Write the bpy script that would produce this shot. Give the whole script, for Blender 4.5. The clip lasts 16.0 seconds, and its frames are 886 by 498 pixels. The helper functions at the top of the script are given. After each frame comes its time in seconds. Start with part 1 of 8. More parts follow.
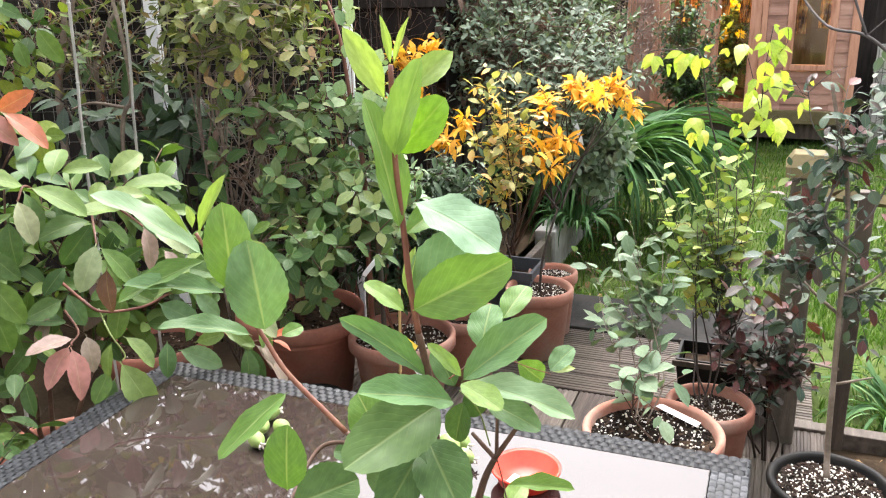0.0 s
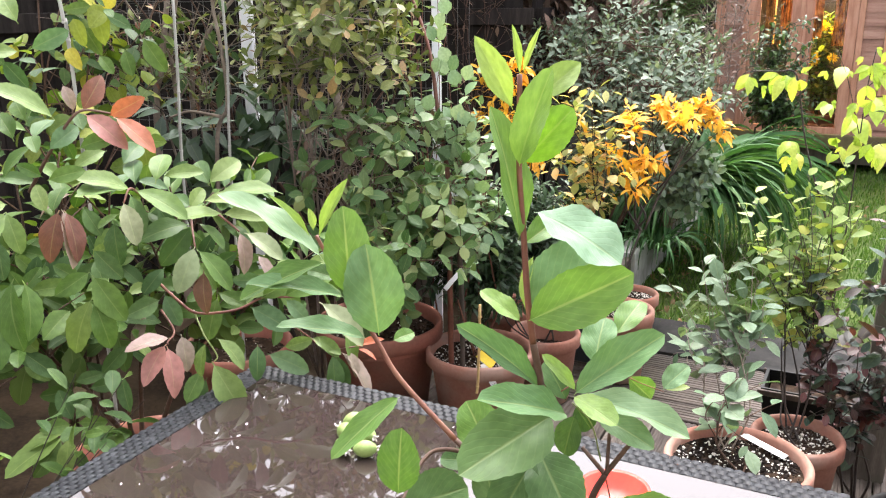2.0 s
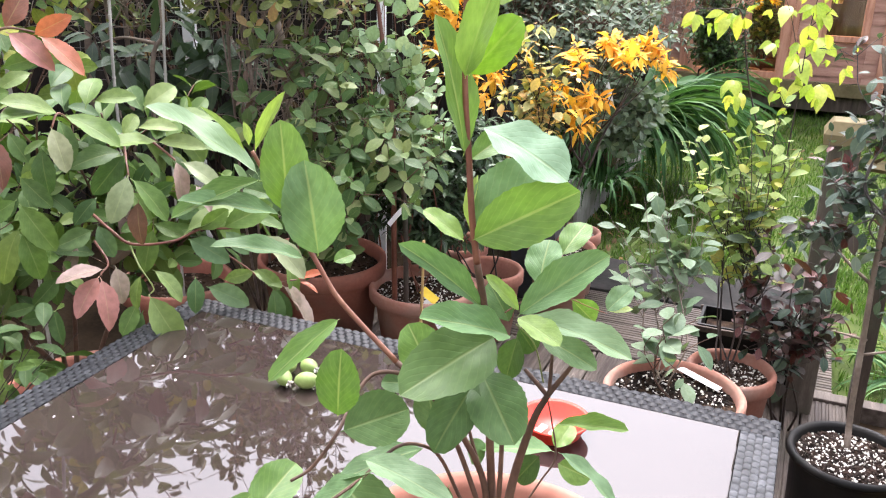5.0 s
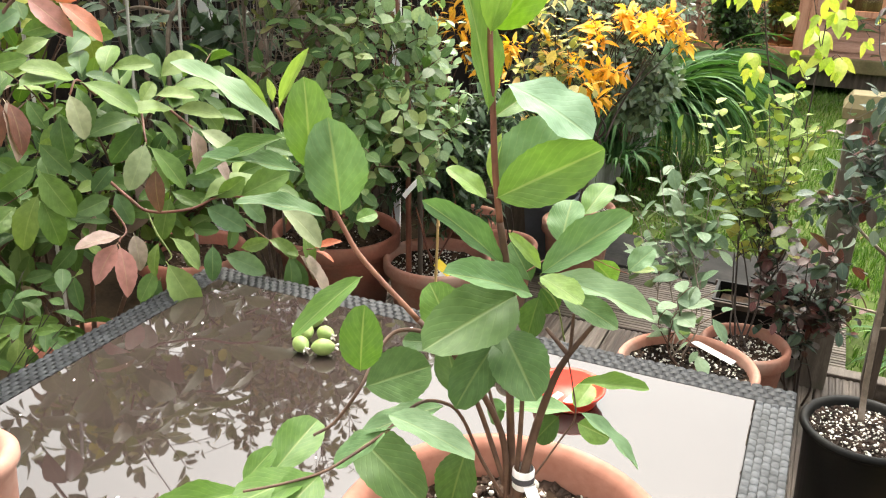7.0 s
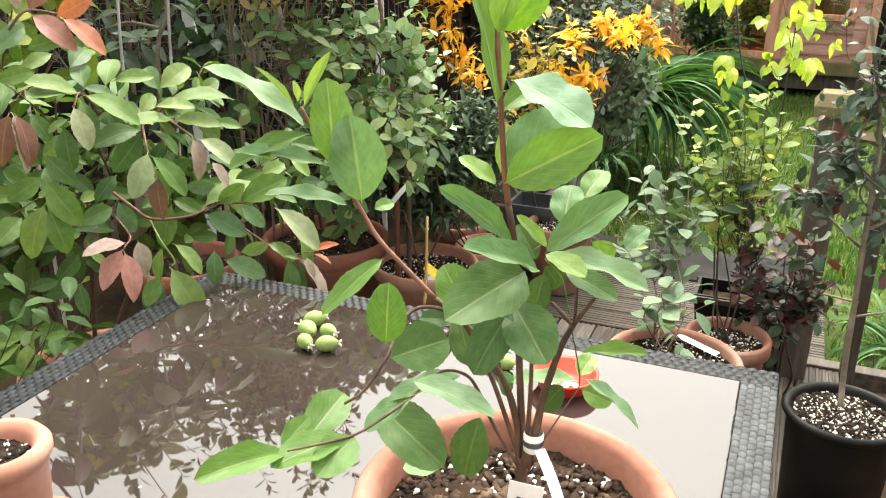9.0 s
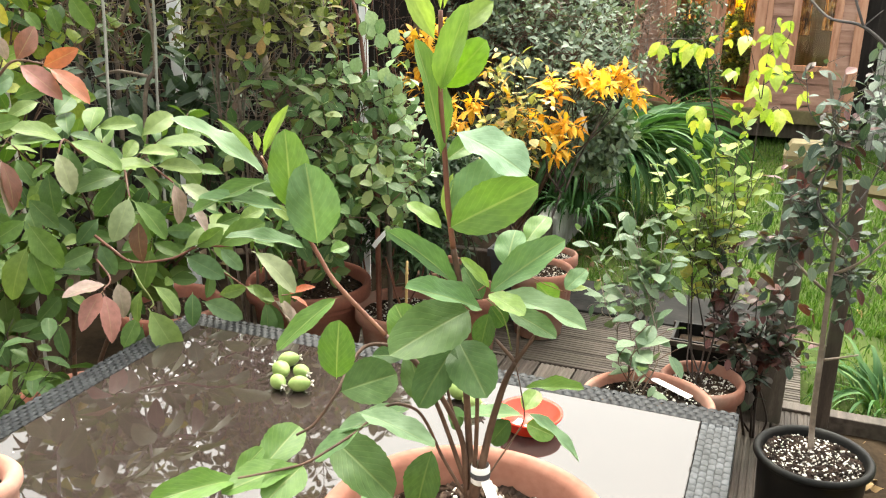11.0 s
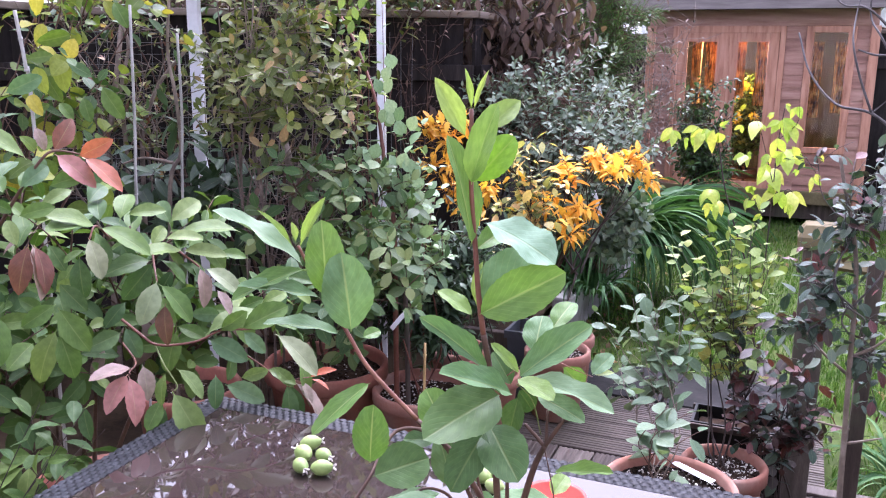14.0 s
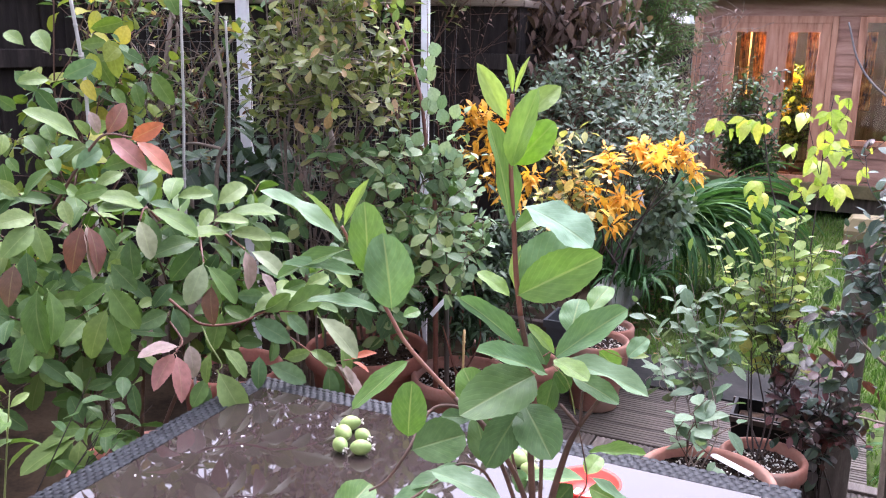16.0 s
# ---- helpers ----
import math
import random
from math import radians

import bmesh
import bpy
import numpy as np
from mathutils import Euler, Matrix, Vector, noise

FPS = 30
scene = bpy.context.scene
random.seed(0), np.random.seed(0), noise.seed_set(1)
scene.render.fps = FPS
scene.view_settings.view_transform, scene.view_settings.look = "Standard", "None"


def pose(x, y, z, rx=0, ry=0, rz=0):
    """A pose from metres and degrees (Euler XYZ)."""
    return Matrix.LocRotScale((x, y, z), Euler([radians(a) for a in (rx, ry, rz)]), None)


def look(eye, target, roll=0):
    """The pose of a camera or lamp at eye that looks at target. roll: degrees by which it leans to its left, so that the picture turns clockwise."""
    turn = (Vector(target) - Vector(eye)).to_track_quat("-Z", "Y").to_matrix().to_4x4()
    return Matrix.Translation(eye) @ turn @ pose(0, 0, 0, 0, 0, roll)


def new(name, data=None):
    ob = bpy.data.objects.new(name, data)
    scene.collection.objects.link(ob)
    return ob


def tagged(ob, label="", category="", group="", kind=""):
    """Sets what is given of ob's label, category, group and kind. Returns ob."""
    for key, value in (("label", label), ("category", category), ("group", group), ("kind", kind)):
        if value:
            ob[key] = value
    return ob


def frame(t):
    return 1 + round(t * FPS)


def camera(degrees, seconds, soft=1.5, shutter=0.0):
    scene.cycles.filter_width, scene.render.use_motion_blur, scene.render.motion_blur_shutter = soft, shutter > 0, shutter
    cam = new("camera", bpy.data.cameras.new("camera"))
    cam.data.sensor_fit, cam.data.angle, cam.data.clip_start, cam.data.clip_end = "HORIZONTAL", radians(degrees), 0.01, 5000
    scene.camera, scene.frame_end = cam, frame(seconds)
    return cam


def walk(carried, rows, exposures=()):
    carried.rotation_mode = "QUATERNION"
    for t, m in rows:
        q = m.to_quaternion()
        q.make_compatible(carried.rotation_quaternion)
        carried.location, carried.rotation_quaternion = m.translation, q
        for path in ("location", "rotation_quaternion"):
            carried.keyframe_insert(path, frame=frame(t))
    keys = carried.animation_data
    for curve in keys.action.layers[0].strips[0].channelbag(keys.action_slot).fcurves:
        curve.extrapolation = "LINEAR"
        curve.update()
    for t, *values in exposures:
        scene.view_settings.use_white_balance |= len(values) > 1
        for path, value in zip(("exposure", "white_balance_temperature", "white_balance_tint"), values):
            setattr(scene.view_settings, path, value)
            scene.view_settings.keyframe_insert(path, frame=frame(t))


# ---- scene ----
cam = camera(54.7, 16.0, 1.15)
PATH = [
    (0, (0.591, 0.191, 1.526), (-0.113, 1.962, 0.918), -1.1),
    (0.5, (0.584, 0.19, 1.523), (-0.106, 1.967, 0.92), 0.2),
    (1, (0.566, 0.18, 1.517), (-0.21, 1.918, 0.901), 0.3),
    (1.5, (0.564, 0.174, 1.519), (-0.276, 1.888, 0.921), -0.7),
    (2, (0.557, 0.173, 1.52), (-0.302, 1.888, 0.953), -0.4),
    (2.5, (0.543, 0.166, 1.519), (-0.302, 1.901, 0.994), 0.2),
    (3, (0.546, 0.175, 1.535), (-0.269, 1.936, 1.05), -0.1),
    (3.5, (0.544, 0.18, 1.539), (-0.25, 1.95, 1.053), -0.3),
    (4, (0.537, 0.187, 1.531), (-0.227, 1.961, 1.013), -0.4),
    (4.5, (0.55, 0.183, 1.523), (-0.188, 1.946, 0.935), 0.2),
    (5, (0.552, 0.187, 1.496), (-0.17, 1.917, 0.8), 1.3),
    (7.5, (0.542, 0.169, 1.482), (-0.196, 1.87, 0.732), 1.4),
    (8, (0.515, 0.149, 1.482), (-0.178, 1.874, 0.745), 0.5),
    (10.5, (0.609, 0.061, 1.493), (-0.108, 1.801, 0.817), 0.6),
    (11, (0.603, 0.07, 1.498), (-0.093, 1.839, 0.875), 0.9),
    (11.5, (0.598, 0.071, 1.51), (-0.093, 1.871, 0.977), 0.7),
    (12, (0.605, 0.06, 1.526), (-0.098, 1.878, 1.081), 0.6),
    (12.5, (0.602, 0.06, 1.523), (-0.113, 1.882, 1.11), 0.4),
    (13, (0.597, 0.056, 1.525), (-0.125, 1.873, 1.105), 0.3),
    (13.5, (0.598, 0.041, 1.521), (-0.138, 1.851, 1.097), 0.5),
    (14, (0.597, 0.039, 1.512), (-0.147, 1.842, 1.069), 0.5),
    (14.5, (0.597, 0.043, 1.514), (-0.15, 1.844, 1.068), 0.7),
    (15, (0.608, 0.032, 1.521), (-0.179, 1.818, 1.084), 0.9),
    (15.5, (0.603, 0.034, 1.505), (-0.213, 1.802, 1.049), 0.9),
    (16, (0.607, 0.02, 1.509), (-0.222, 1.779, 1.042), 0.8),
]
EXPOSURES = [(0.0, 2.6, 6550, 12), (2.5, 2.62, 6300, 16), (3.2, 2.56, 5450, 33), (4.5, 2.58, 5700, 31), (5.2, 2.52, 6500, 14), (7.5, 2.5, 7000, 6), (10.5, 2.5, 7150, 2), (11.6, 2.56, 6600, 12), (12.4, 2.48, 5620, 29), (14.0, 2.42, 5550, 34), (16.0, 2.42, 5720, 28)]
walk(cam, [(t, look(eye, target, roll)) for t, eye, target, roll in PATH], EXPOSURES)

TERRACE = (0.6, 0.2, 1.3)
STANDING = (0.58, 0.1, 1.5)

# ---- light ----
world = bpy.data.worlds.new("overcast_sky")
scene.world = world
world.use_nodes = True
wn, wl = world.node_tree.nodes, world.node_tree.links
wn.clear()
sky = wn.new("ShaderNodeTexSky")
sky.sky_type = "NISHITA"
sky.sun_disc = False
sky.sun_elevation, sky.sun_rotation = radians(62), radians(-14)
sky.air_density, sky.dust_density, sky.ozone_density = 1.0, 4.0, 1.0
soft_sky = wn.new("ShaderNodeHueSaturation")
soft_sky.inputs["Saturation"].default_value = 0.16
back = wn.new("ShaderNodeBackground")
back.inputs["Strength"].default_value = 0.15
wout = wn.new("ShaderNodeOutputWorld")
wl.new(sky.outputs[0], soft_sky.inputs["Color"])
wl.new(soft_sky.outputs[0], back.inputs["Color"])
wl.new(back.outputs[0], wout.inputs["Surface"])
sun_data = bpy.data.lights.new("sun", "SUN")
sun_data.energy, sun_data.angle, sun_data.color = 1.0, radians(45), (1.0, 0.97, 0.92)
sun = new("sun", sun_data)
sun.matrix_world = look((0, 0, 20), Vector((0, 0, 20)) - Vector((math.sin(radians(-14)) * math.cos(radians(62)), math.cos(radians(-14)) * math.cos(radians(62)), math.sin(radians(62)))))


# ---- materials ----
def material(name):
    m = bpy.data.materials.new(name)
    m.use_nodes = True
    m.node_tree.nodes.clear()
    return m, m.node_tree.nodes, m.node_tree.links


def ramp(nodes, stops):
    r = nodes.new("ShaderNodeValToRGB")
    e = r.color_ramp.elements
    while len(e) < len(stops):
        e.new(0.5)
    for k, (at, col) in enumerate(stops):
        e[k].position, e[k].color = at, (*col, 1)
    return r


def surface(name, stops, scale=6.0, rough=0.6, bump=0.2, fine=60.0, metal=0.0, spec=0.5, stretch=(1, 1, 1), vary=0.0, dirt=None, dirt_scale=2.0, dirt_amount=0.5):
    """A matt or glossy solid: two scales of noise in colour, fine relief, an optional layer of dirt."""
    m, n, l = material(name)
    tc, mp = n.new("ShaderNodeTexCoord"), n.new("ShaderNodeMapping")
    mp.inputs["Scale"].default_value = stretch
    l.new(tc.outputs["Object"], mp.inputs["Vector"])
    big, small = n.new("ShaderNodeTexNoise"), n.new("ShaderNodeTexNoise")
    big.inputs["Scale"].default_value, big.inputs["Detail"].default_value = scale, 6
    small.inputs["Scale"].default_value, small.inputs["Detail"].default_value = fine, 4
    l.new(mp.outputs[0], big.inputs["Vector"])
    l.new(mp.outputs[0], small.inputs["Vector"])
    mix = n.new("ShaderNodeMath")
    mix.operation = "MULTIPLY_ADD"
    mix.inputs[1].default_value, mix.inputs[2].default_value = 0.35, -0.17
    l.new(small.outputs["Fac"], mix.inputs[0])
    add = n.new("ShaderNodeMath")
    l.new(mix.outputs[0], add.inputs[0])
    l.new(big.outputs["Fac"], add.inputs[1])
    last = add
    if vary:
        info = n.new("ShaderNodeObjectInfo")
        va = n.new("ShaderNodeMath")
        va.operation = "MULTIPLY_ADD"
        va.inputs[1].default_value = vary
        l.new(info.outputs["Random"], va.inputs[0])
        l.new(add.outputs[0], va.inputs[2])
        vs = n.new("ShaderNodeMath")
        vs.operation = "SUBTRACT"
        vs.inputs[1].default_value = vary / 2
        l.new(va.outputs[0], vs.inputs[0])
        last = vs
    cr = ramp(n, stops)
    l.new(last.outputs[0], cr.inputs[0])
    colour = cr.outputs[0]
    if dirt:
        dn = n.new("ShaderNodeTexNoise")
        dn.inputs["Scale"].default_value, dn.inputs["Detail"].default_value = dirt_scale, 8
        l.new(tc.outputs["Object"], dn.inputs["Vector"])
        dr = ramp(n, [(0.48, (0, 0, 0)), (0.68, (dirt_amount,) * 3)])
        l.new(dn.outputs["Fac"], dr.inputs[0])
        mx = n.new("ShaderNodeMixRGB")
        mx.inputs[2].default_value = (*dirt, 1)
        l.new(dr.outputs[0], mx.inputs[0])
        l.new(colour, mx.inputs[1])
        colour = mx.outputs[0]
    p = n.new("ShaderNodeBsdfPrincipled")
    p.inputs["Roughness"].default_value, p.inputs["Metallic"].default_value = rough, metal
    p.inputs["Specular IOR Level"].default_value = spec
    l.new(colour, p.inputs["Base Color"])
    b = n.new("ShaderNodeBump")
    b.inputs["Strength"].default_value, b.inputs["Distance"].default_value = bump, 0.004
    l.new(add.outputs[0], b.inputs["Height"])
    l.new(b.outputs[0], p.inputs["Normal"])
    o = n.new("ShaderNodeOutputMaterial")
    l.new(p.outputs[0], o.inputs[0])
    return m


def leaf_material(name, stops, rough=0.4, glow=0.3, vein=0.35, spec=0.5, veins=9.0):
    """A leaf: colour by chance from leaf to leaf, pale midrib and side veins, light passing through."""
    m, n, l = material(name)
    info, geo, uv = n.new("ShaderNodeObjectInfo"), n.new("ShaderNodeNewGeometry"), n.new("ShaderNodeUVMap")
    add, fr = n.new("ShaderNodeMath"), n.new("ShaderNodeMath")
    fr.operation = "FRACT"
    l.new(info.outputs["Random"], add.inputs[0])
    l.new(geo.outputs["Random Per Island"], add.inputs[1])
    l.new(add.outputs[0], fr.inputs[0])
    cr = ramp(n, stops)
    l.new(fr.outputs[0], cr.inputs[0])
    tc, no = n.new("ShaderNodeTexCoord"), n.new("ShaderNodeTexNoise")
    no.inputs["Scale"].default_value, no.inputs["Detail"].default_value = 7.0, 4
    l.new(tc.outputs["Object"], no.inputs["Vector"])
    blotch = n.new("ShaderNodeMixRGB")
    blotch.blend_type = "MULTIPLY"
    br = ramp(n, [(0.3, (0.68, 0.72, 0.6)), (0.7, (1.12, 1.1, 1.05))])
    l.new(no.outputs["Fac"], br.inputs[0])
    blotch.inputs[0].default_value = 0.8
    l.new(cr.outputs[0], blotch.inputs[1])
    l.new(br.outputs[0], blotch.inputs[2])
    sp = n.new("ShaderNodeSeparateXYZ")
    l.new(uv.outputs[0], sp.inputs[0])
    ab = n.new("ShaderNodeMath")
    ab.operation = "ABSOLUTE"
    l.new(sp.outputs[0], ab.inputs[0])
    rib = ramp(n, [(0.02, (1, 1, 1)), (0.07, (0, 0, 0))])
    l.new(ab.outputs[0], rib.inputs[0])
    sv = n.new("ShaderNodeMath")
    sv.operation = "MULTIPLY_ADD"
    sv.inputs[1].default_value = -0.45
    l.new(ab.outputs[0], sv.inputs[0])
    l.new(sp.outputs[1], sv.inputs[2])
    sc = n.new("ShaderNodeMath")
    sc.operation = "MULTIPLY"
    sc.inputs[1].default_value = veins
    l.new(sv.outputs[0], sc.inputs[0])
    pp = n.new("ShaderNodeMath")
    pp.operation = "PINGPONG"
    pp.inputs[1].default_value = 0.5
    l.new(sc.outputs[0], pp.inputs[0])
    side = ramp(n, [(0.0, (0.3, 0.3, 0.3)), (0.06, (0.08, 0.08, 0.08)), (0.2, (0, 0, 0))])
    l.new(pp.outputs[0], side.inputs[0])
    vn = n.new("ShaderNodeMixRGB")
    vn.blend_type = "LIGHTEN"
    vn.inputs[0].default_value = 1.0
    l.new(rib.outputs[0], vn.inputs[1])
    l.new(side.outputs[0], vn.inputs[2])
    vk = n.new("ShaderNodeMath")
    vk.operation = "MULTIPLY"
    vk.inputs[1].default_value = vein
    l.new(vn.outputs[0], vk.inputs[0])
    lit = n.new("ShaderNodeMixRGB")
    pale = n.new("ShaderNodeMixRGB")
    pale.inputs[0].default_value = 0.45
    pale.inputs[2].default_value = (0.42, 0.45, 0.2, 1)
    l.new(blotch.outputs[0], pale.inputs[1])
    l.new(vk.outputs[0], lit.inputs[0])
    l.new(blotch.outputs[0], lit.inputs[1])
    l.new(pale.outputs[0], lit.inputs[2])
    p = n.new("ShaderNodeBsdfPrincipled")
    p.inputs["Roughness"].default_value = rough
    p.inputs["Specular IOR Level"].default_value = spec
    l.new(lit.outputs[0], p.inputs["Base Color"])
    bp = n.new("ShaderNodeBump")
    bp.inputs["Strength"].default_value, bp.inputs["Distance"].default_value = 0.3, 0.0015
    bp.invert = True
    l.new(vn.outputs[0], bp.inputs["Height"])
    l.new(bp.outputs[0], p.inputs["Normal"])
    t = n.new("ShaderNodeBsdfTranslucent")
    tg = n.new("ShaderNodeMixRGB")
    tg.blend_type = "MULTIPLY"
    tg.inputs[0].default_value = 1.0
    tg.inputs[2].default_value = (1.3, 1.38, 0.6, 1)
    l.new(lit.outputs[0], tg.inputs[1])
    l.new(tg.outputs[0], t.inputs["Color"])
    mix = n.new("ShaderNodeMixShader")
    mix.inputs[0].default_value = glow
    l.new(p.outputs[0], mix.inputs[1])
    l.new(t.outputs[0], mix.inputs[2])
    o = n.new("ShaderNodeOutputMaterial")
    l.new(mix.outputs[0], o.inputs[0])
    return m


def glass_material(name, tint=(0.9, 0.95, 0.95), rough=0.02):
    """Clear pane: sees through straight on, mirrors at a slant."""
    m, n, l = material(name)
    fr = n.new("ShaderNodeFresnel")
    fr.inputs["IOR"].default_value = 1.5
    tr, gl = n.new("ShaderNodeBsdfTransparent"), n.new("ShaderNodeBsdfGlossy")
    tr.inputs["Color"].default_value = (*tint, 1)
    gl.inputs["Roughness"].default_value = rough
    mx, o = n.new("ShaderNodeMixShader"), n.new("ShaderNodeOutputMaterial")
    l.new(fr.outputs[0], mx.inputs[0])
    l.new(tr.outputs[0], mx.inputs[1])
    l.new(gl.outputs[0], mx.inputs[2])
    l.new(mx.outputs[0], o.inputs[0])
    return m


def glow_material(name, colour, strength):
    m, n, l = material(name)
    e, o = n.new("ShaderNodeEmission"), n.new("ShaderNodeOutputMaterial")
    e.inputs["Color"].default_value, e.inputs["Strength"].default_value = (*colour, 1), strength
    l.new(e.outputs[0], o.inputs[0])
    return m


TERRACOTTA = surface("terracotta", [(0.25, (0.235, 0.097, 0.068)), (0.55, (0.330, 0.154, 0.112)), (0.85, (0.42, 0.24, 0.185))], 5, 0.8, 0.3, 90, dirt=(0.34, 0.285, 0.24), dirt_scale=7, dirt_amount=0.5, vary=0.25, spec=0.22)
# Darker terracotta for pots under foliage: the shade is part of the colour.
TERRACOTTA_SHADED = surface("shaded_terracotta", [(0.25, (0.20, 0.062, 0.040)), (0.55, (0.30, 0.105, 0.070)), (0.85, (0.38, 0.17, 0.12))], 5, 0.75, 0.25, 90, dirt=(0.16, 0.11, 0.08), dirt_scale=6, dirt_amount=0.5)
PLASTIC_BLACK = surface("black_plastic", [(0.3, (0.004, 0.004, 0.004)), (0.7, (0.010, 0.010, 0.010))], 8, 0.5, 0.1, 120, spec=0.12, dirt=(0.03, 0.027, 0.022), dirt_scale=9, dirt_amount=0.3)
PLASTIC_GREY = surface("slate_plastic", [(0.3, (0.035, 0.042, 0.05)), (0.7, (0.06, 0.068, 0.08))], 8, 0.5, 0.1, 120)
SOIL = surface("potting_soil", [(0.3, (0.008, 0.005, 0.004)), (0.55, (0.03, 0.018, 0.011)), (0.8, (0.07, 0.045, 0.03))], 22, 0.95, 1.0, 140, spec=0.1)
EARTH = surface("bed_earth", [(0.3, (0.010, 0.007, 0.005)), (0.55, (0.035, 0.024, 0.015)), (0.8, (0.055, 0.04, 0.025))], 3, 0.95, 1.0, 60, spec=0.05)
PERLITE = surface("perlite", [(0.3, (0.460, 0.429, 0.375)), (0.7, (0.686, 0.648, 0.587))], 40, 0.9, 0.3, 200)
BARK_CHIP = surface("bark_chips", [(0.3, (0.010, 0.006, 0.004)), (0.6, (0.034, 0.019, 0.013)), (0.8, (0.12, 0.08, 0.055))], 30, 0.9, 0.4, 200, spec=0.2, vary=0.5)
DECK = surface("weathered_deck", [(0.25, (0.040, 0.030, 0.025)), (0.5, (0.078, 0.062, 0.051)), (0.78, (0.135, 0.112, 0.095))], 3.5, 0.62, 0.4, 40, stretch=(10, 1, 10), vary=0.35, spec=0.2, dirt=(0.036, 0.036, 0.024), dirt_scale=2.5, dirt_amount=0.6)
DARK_SLAB = surface("dark_slab", [(0.3, (0.016, 0.016, 0.016)), (0.7, (0.040, 0.038, 0.036))], 6, 0.9, 0.4, 50, spec=0.04)
LAWN = surface("lawn_ground", [(0.3, (0.024, 0.034, 0.011)), (0.55, (0.056, 0.080, 0.020)), (0.8, (0.104, 0.117, 0.041))], 4, 0.95, 0.8, 70, spec=0.1)
PLASTER_WALL = surface("painted_wall", [(0.3, (0.26, 0.255, 0.24)), (0.7, (0.44, 0.43, 0.41))], 4, 0.85, 0.4, 50, dirt=(0.12, 0.12, 0.08), dirt_scale=5, dirt_amount=0.7)
FENCE_WOOD = surface("dark_fence_wood", [(0.25, (0.010, 0.008, 0.008)), (0.55, (0.022, 0.018, 0.017)), (0.8, (0.042, 0.034, 0.031))], 3, 0.8, 0.5, 40, stretch=(8, 8, 1), vary=0.2, spec=0.12)
FENCE_RAIL = surface("grey_rail_wood", [(0.25, (0.10, 0.075, 0.055)), (0.75, (0.24, 0.19, 0.15))], 4, 0.8, 0.5, 40, stretch=(1, 8, 8))
CEDAR = surface("orange_stained_cedar", [(0.25, (0.21, 0.105, 0.078)), (0.5, (0.35, 0.190, 0.142)), (0.8, (0.47, 0.285, 0.225))], 3, 0.6, 0.3, 40, stretch=(1, 8, 8), vary=0.3, spec=0.3)
CEDAR_FRAME = surface("stained_door_wood", [(0.25, (0.30, 0.135, 0.085)), (0.5, (0.47, 0.235, 0.155)), (0.8, (0.57, 0.33, 0.235))], 4, 0.6, 0.25, 50, stretch=(8, 8, 1), spec=0.3)
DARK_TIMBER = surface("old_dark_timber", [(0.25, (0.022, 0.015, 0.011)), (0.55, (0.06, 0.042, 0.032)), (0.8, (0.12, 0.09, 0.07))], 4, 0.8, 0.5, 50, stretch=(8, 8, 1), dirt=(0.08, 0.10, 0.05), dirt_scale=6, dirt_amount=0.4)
POST_WOOD = surface("weathered_post_wood", [(0.25, (0.045, 0.035, 0.028)), (0.55, (0.095, 0.076, 0.06)), (0.8, (0.17, 0.145, 0.115))], 4, 0.8, 0.5, 50, stretch=(8, 8, 1), dirt=(0.07, 0.09, 0.045), dirt_scale=6, dirt_amount=0.4)
CAP_WOOD = surface("sawn_cap_wood", [(0.25, (0.10, 0.080, 0.040)), (0.75, (0.20, 0.165, 0.09))], 6, 0.8, 0.4, 50, dirt=(0.09, 0.09, 0.04), dirt_scale=9, dirt_amount=0.5, spec=0.15)
FELT = surface("roof_felt", [(0.3, (0.10, 0.10, 0.105)), (0.7, (0.20, 0.19, 0.19))], 5, 0.9, 0.5, 120)
FASCIA = surface("grey_fascia", [(0.3, (0.13, 0.11, 0.105)), (0.7, (0.23, 0.20, 0.19))], 4, 0.75, 0.3, 60, stretch=(1, 8, 8))
WHITE_PAINT = surface("white_paint", [(0.3, (0.66, 0.67, 0.70)), (0.7, (0.82, 0.82, 0.83))], 5, 0.5, 0.15, 60, dirt=(0.42, 0.42, 0.40), dirt_scale=8, dirt_amount=0.5)
WICKER = surface("grey_wicker", [(0.2, (0.005, 0.005, 0.007)), (0.5, (0.018, 0.020, 0.023)), (0.85, (0.068, 0.072, 0.080))], 30, 0.5, 0.3, 200, vary=0.55, spec=0.2)
WICKER_DARK = surface("dark_wicker_core", [(0.3, (0.012, 0.012, 0.014)), (0.7, (0.03, 0.03, 0.033))], 30, 0.6, 0.2, 200)
CANE = surface("bamboo_cane", [(0.3, (0.42, 0.27, 0.10)), (0.7, (0.60, 0.43, 0.20))], 12, 0.5, 0.2, 90, stretch=(8, 8, 1))
CANE_GREY = surface("grey_cane", [(0.3, (0.23, 0.22, 0.20)), (0.7, (0.42, 0.41, 0.38))], 12, 0.6, 0.2, 90, stretch=(8, 8, 1))
BARK = surface("brown_stem", [(0.25, (0.036, 0.017, 0.010)), (0.55, (0.085, 0.042, 0.025)), (0.8, (0.16, 0.092, 0.060))], 20, 0.75, 0.5, 140)
BARK_GREY = surface("grey_bark", [(0.25, (0.075, 0.058, 0.045)), (0.55, (0.17, 0.13, 0.10)), (0.8, (0.28, 0.23, 0.19))], 14, 0.8, 0.6, 110)
BARK_PALE = surface("pale_brown_bark", [(0.25, (0.11, 0.080, 0.066)), (0.55, (0.19, 0.145, 0.12)), (0.8, (0.29, 0.24, 0.20))], 14, 0.8, 0.6, 110)
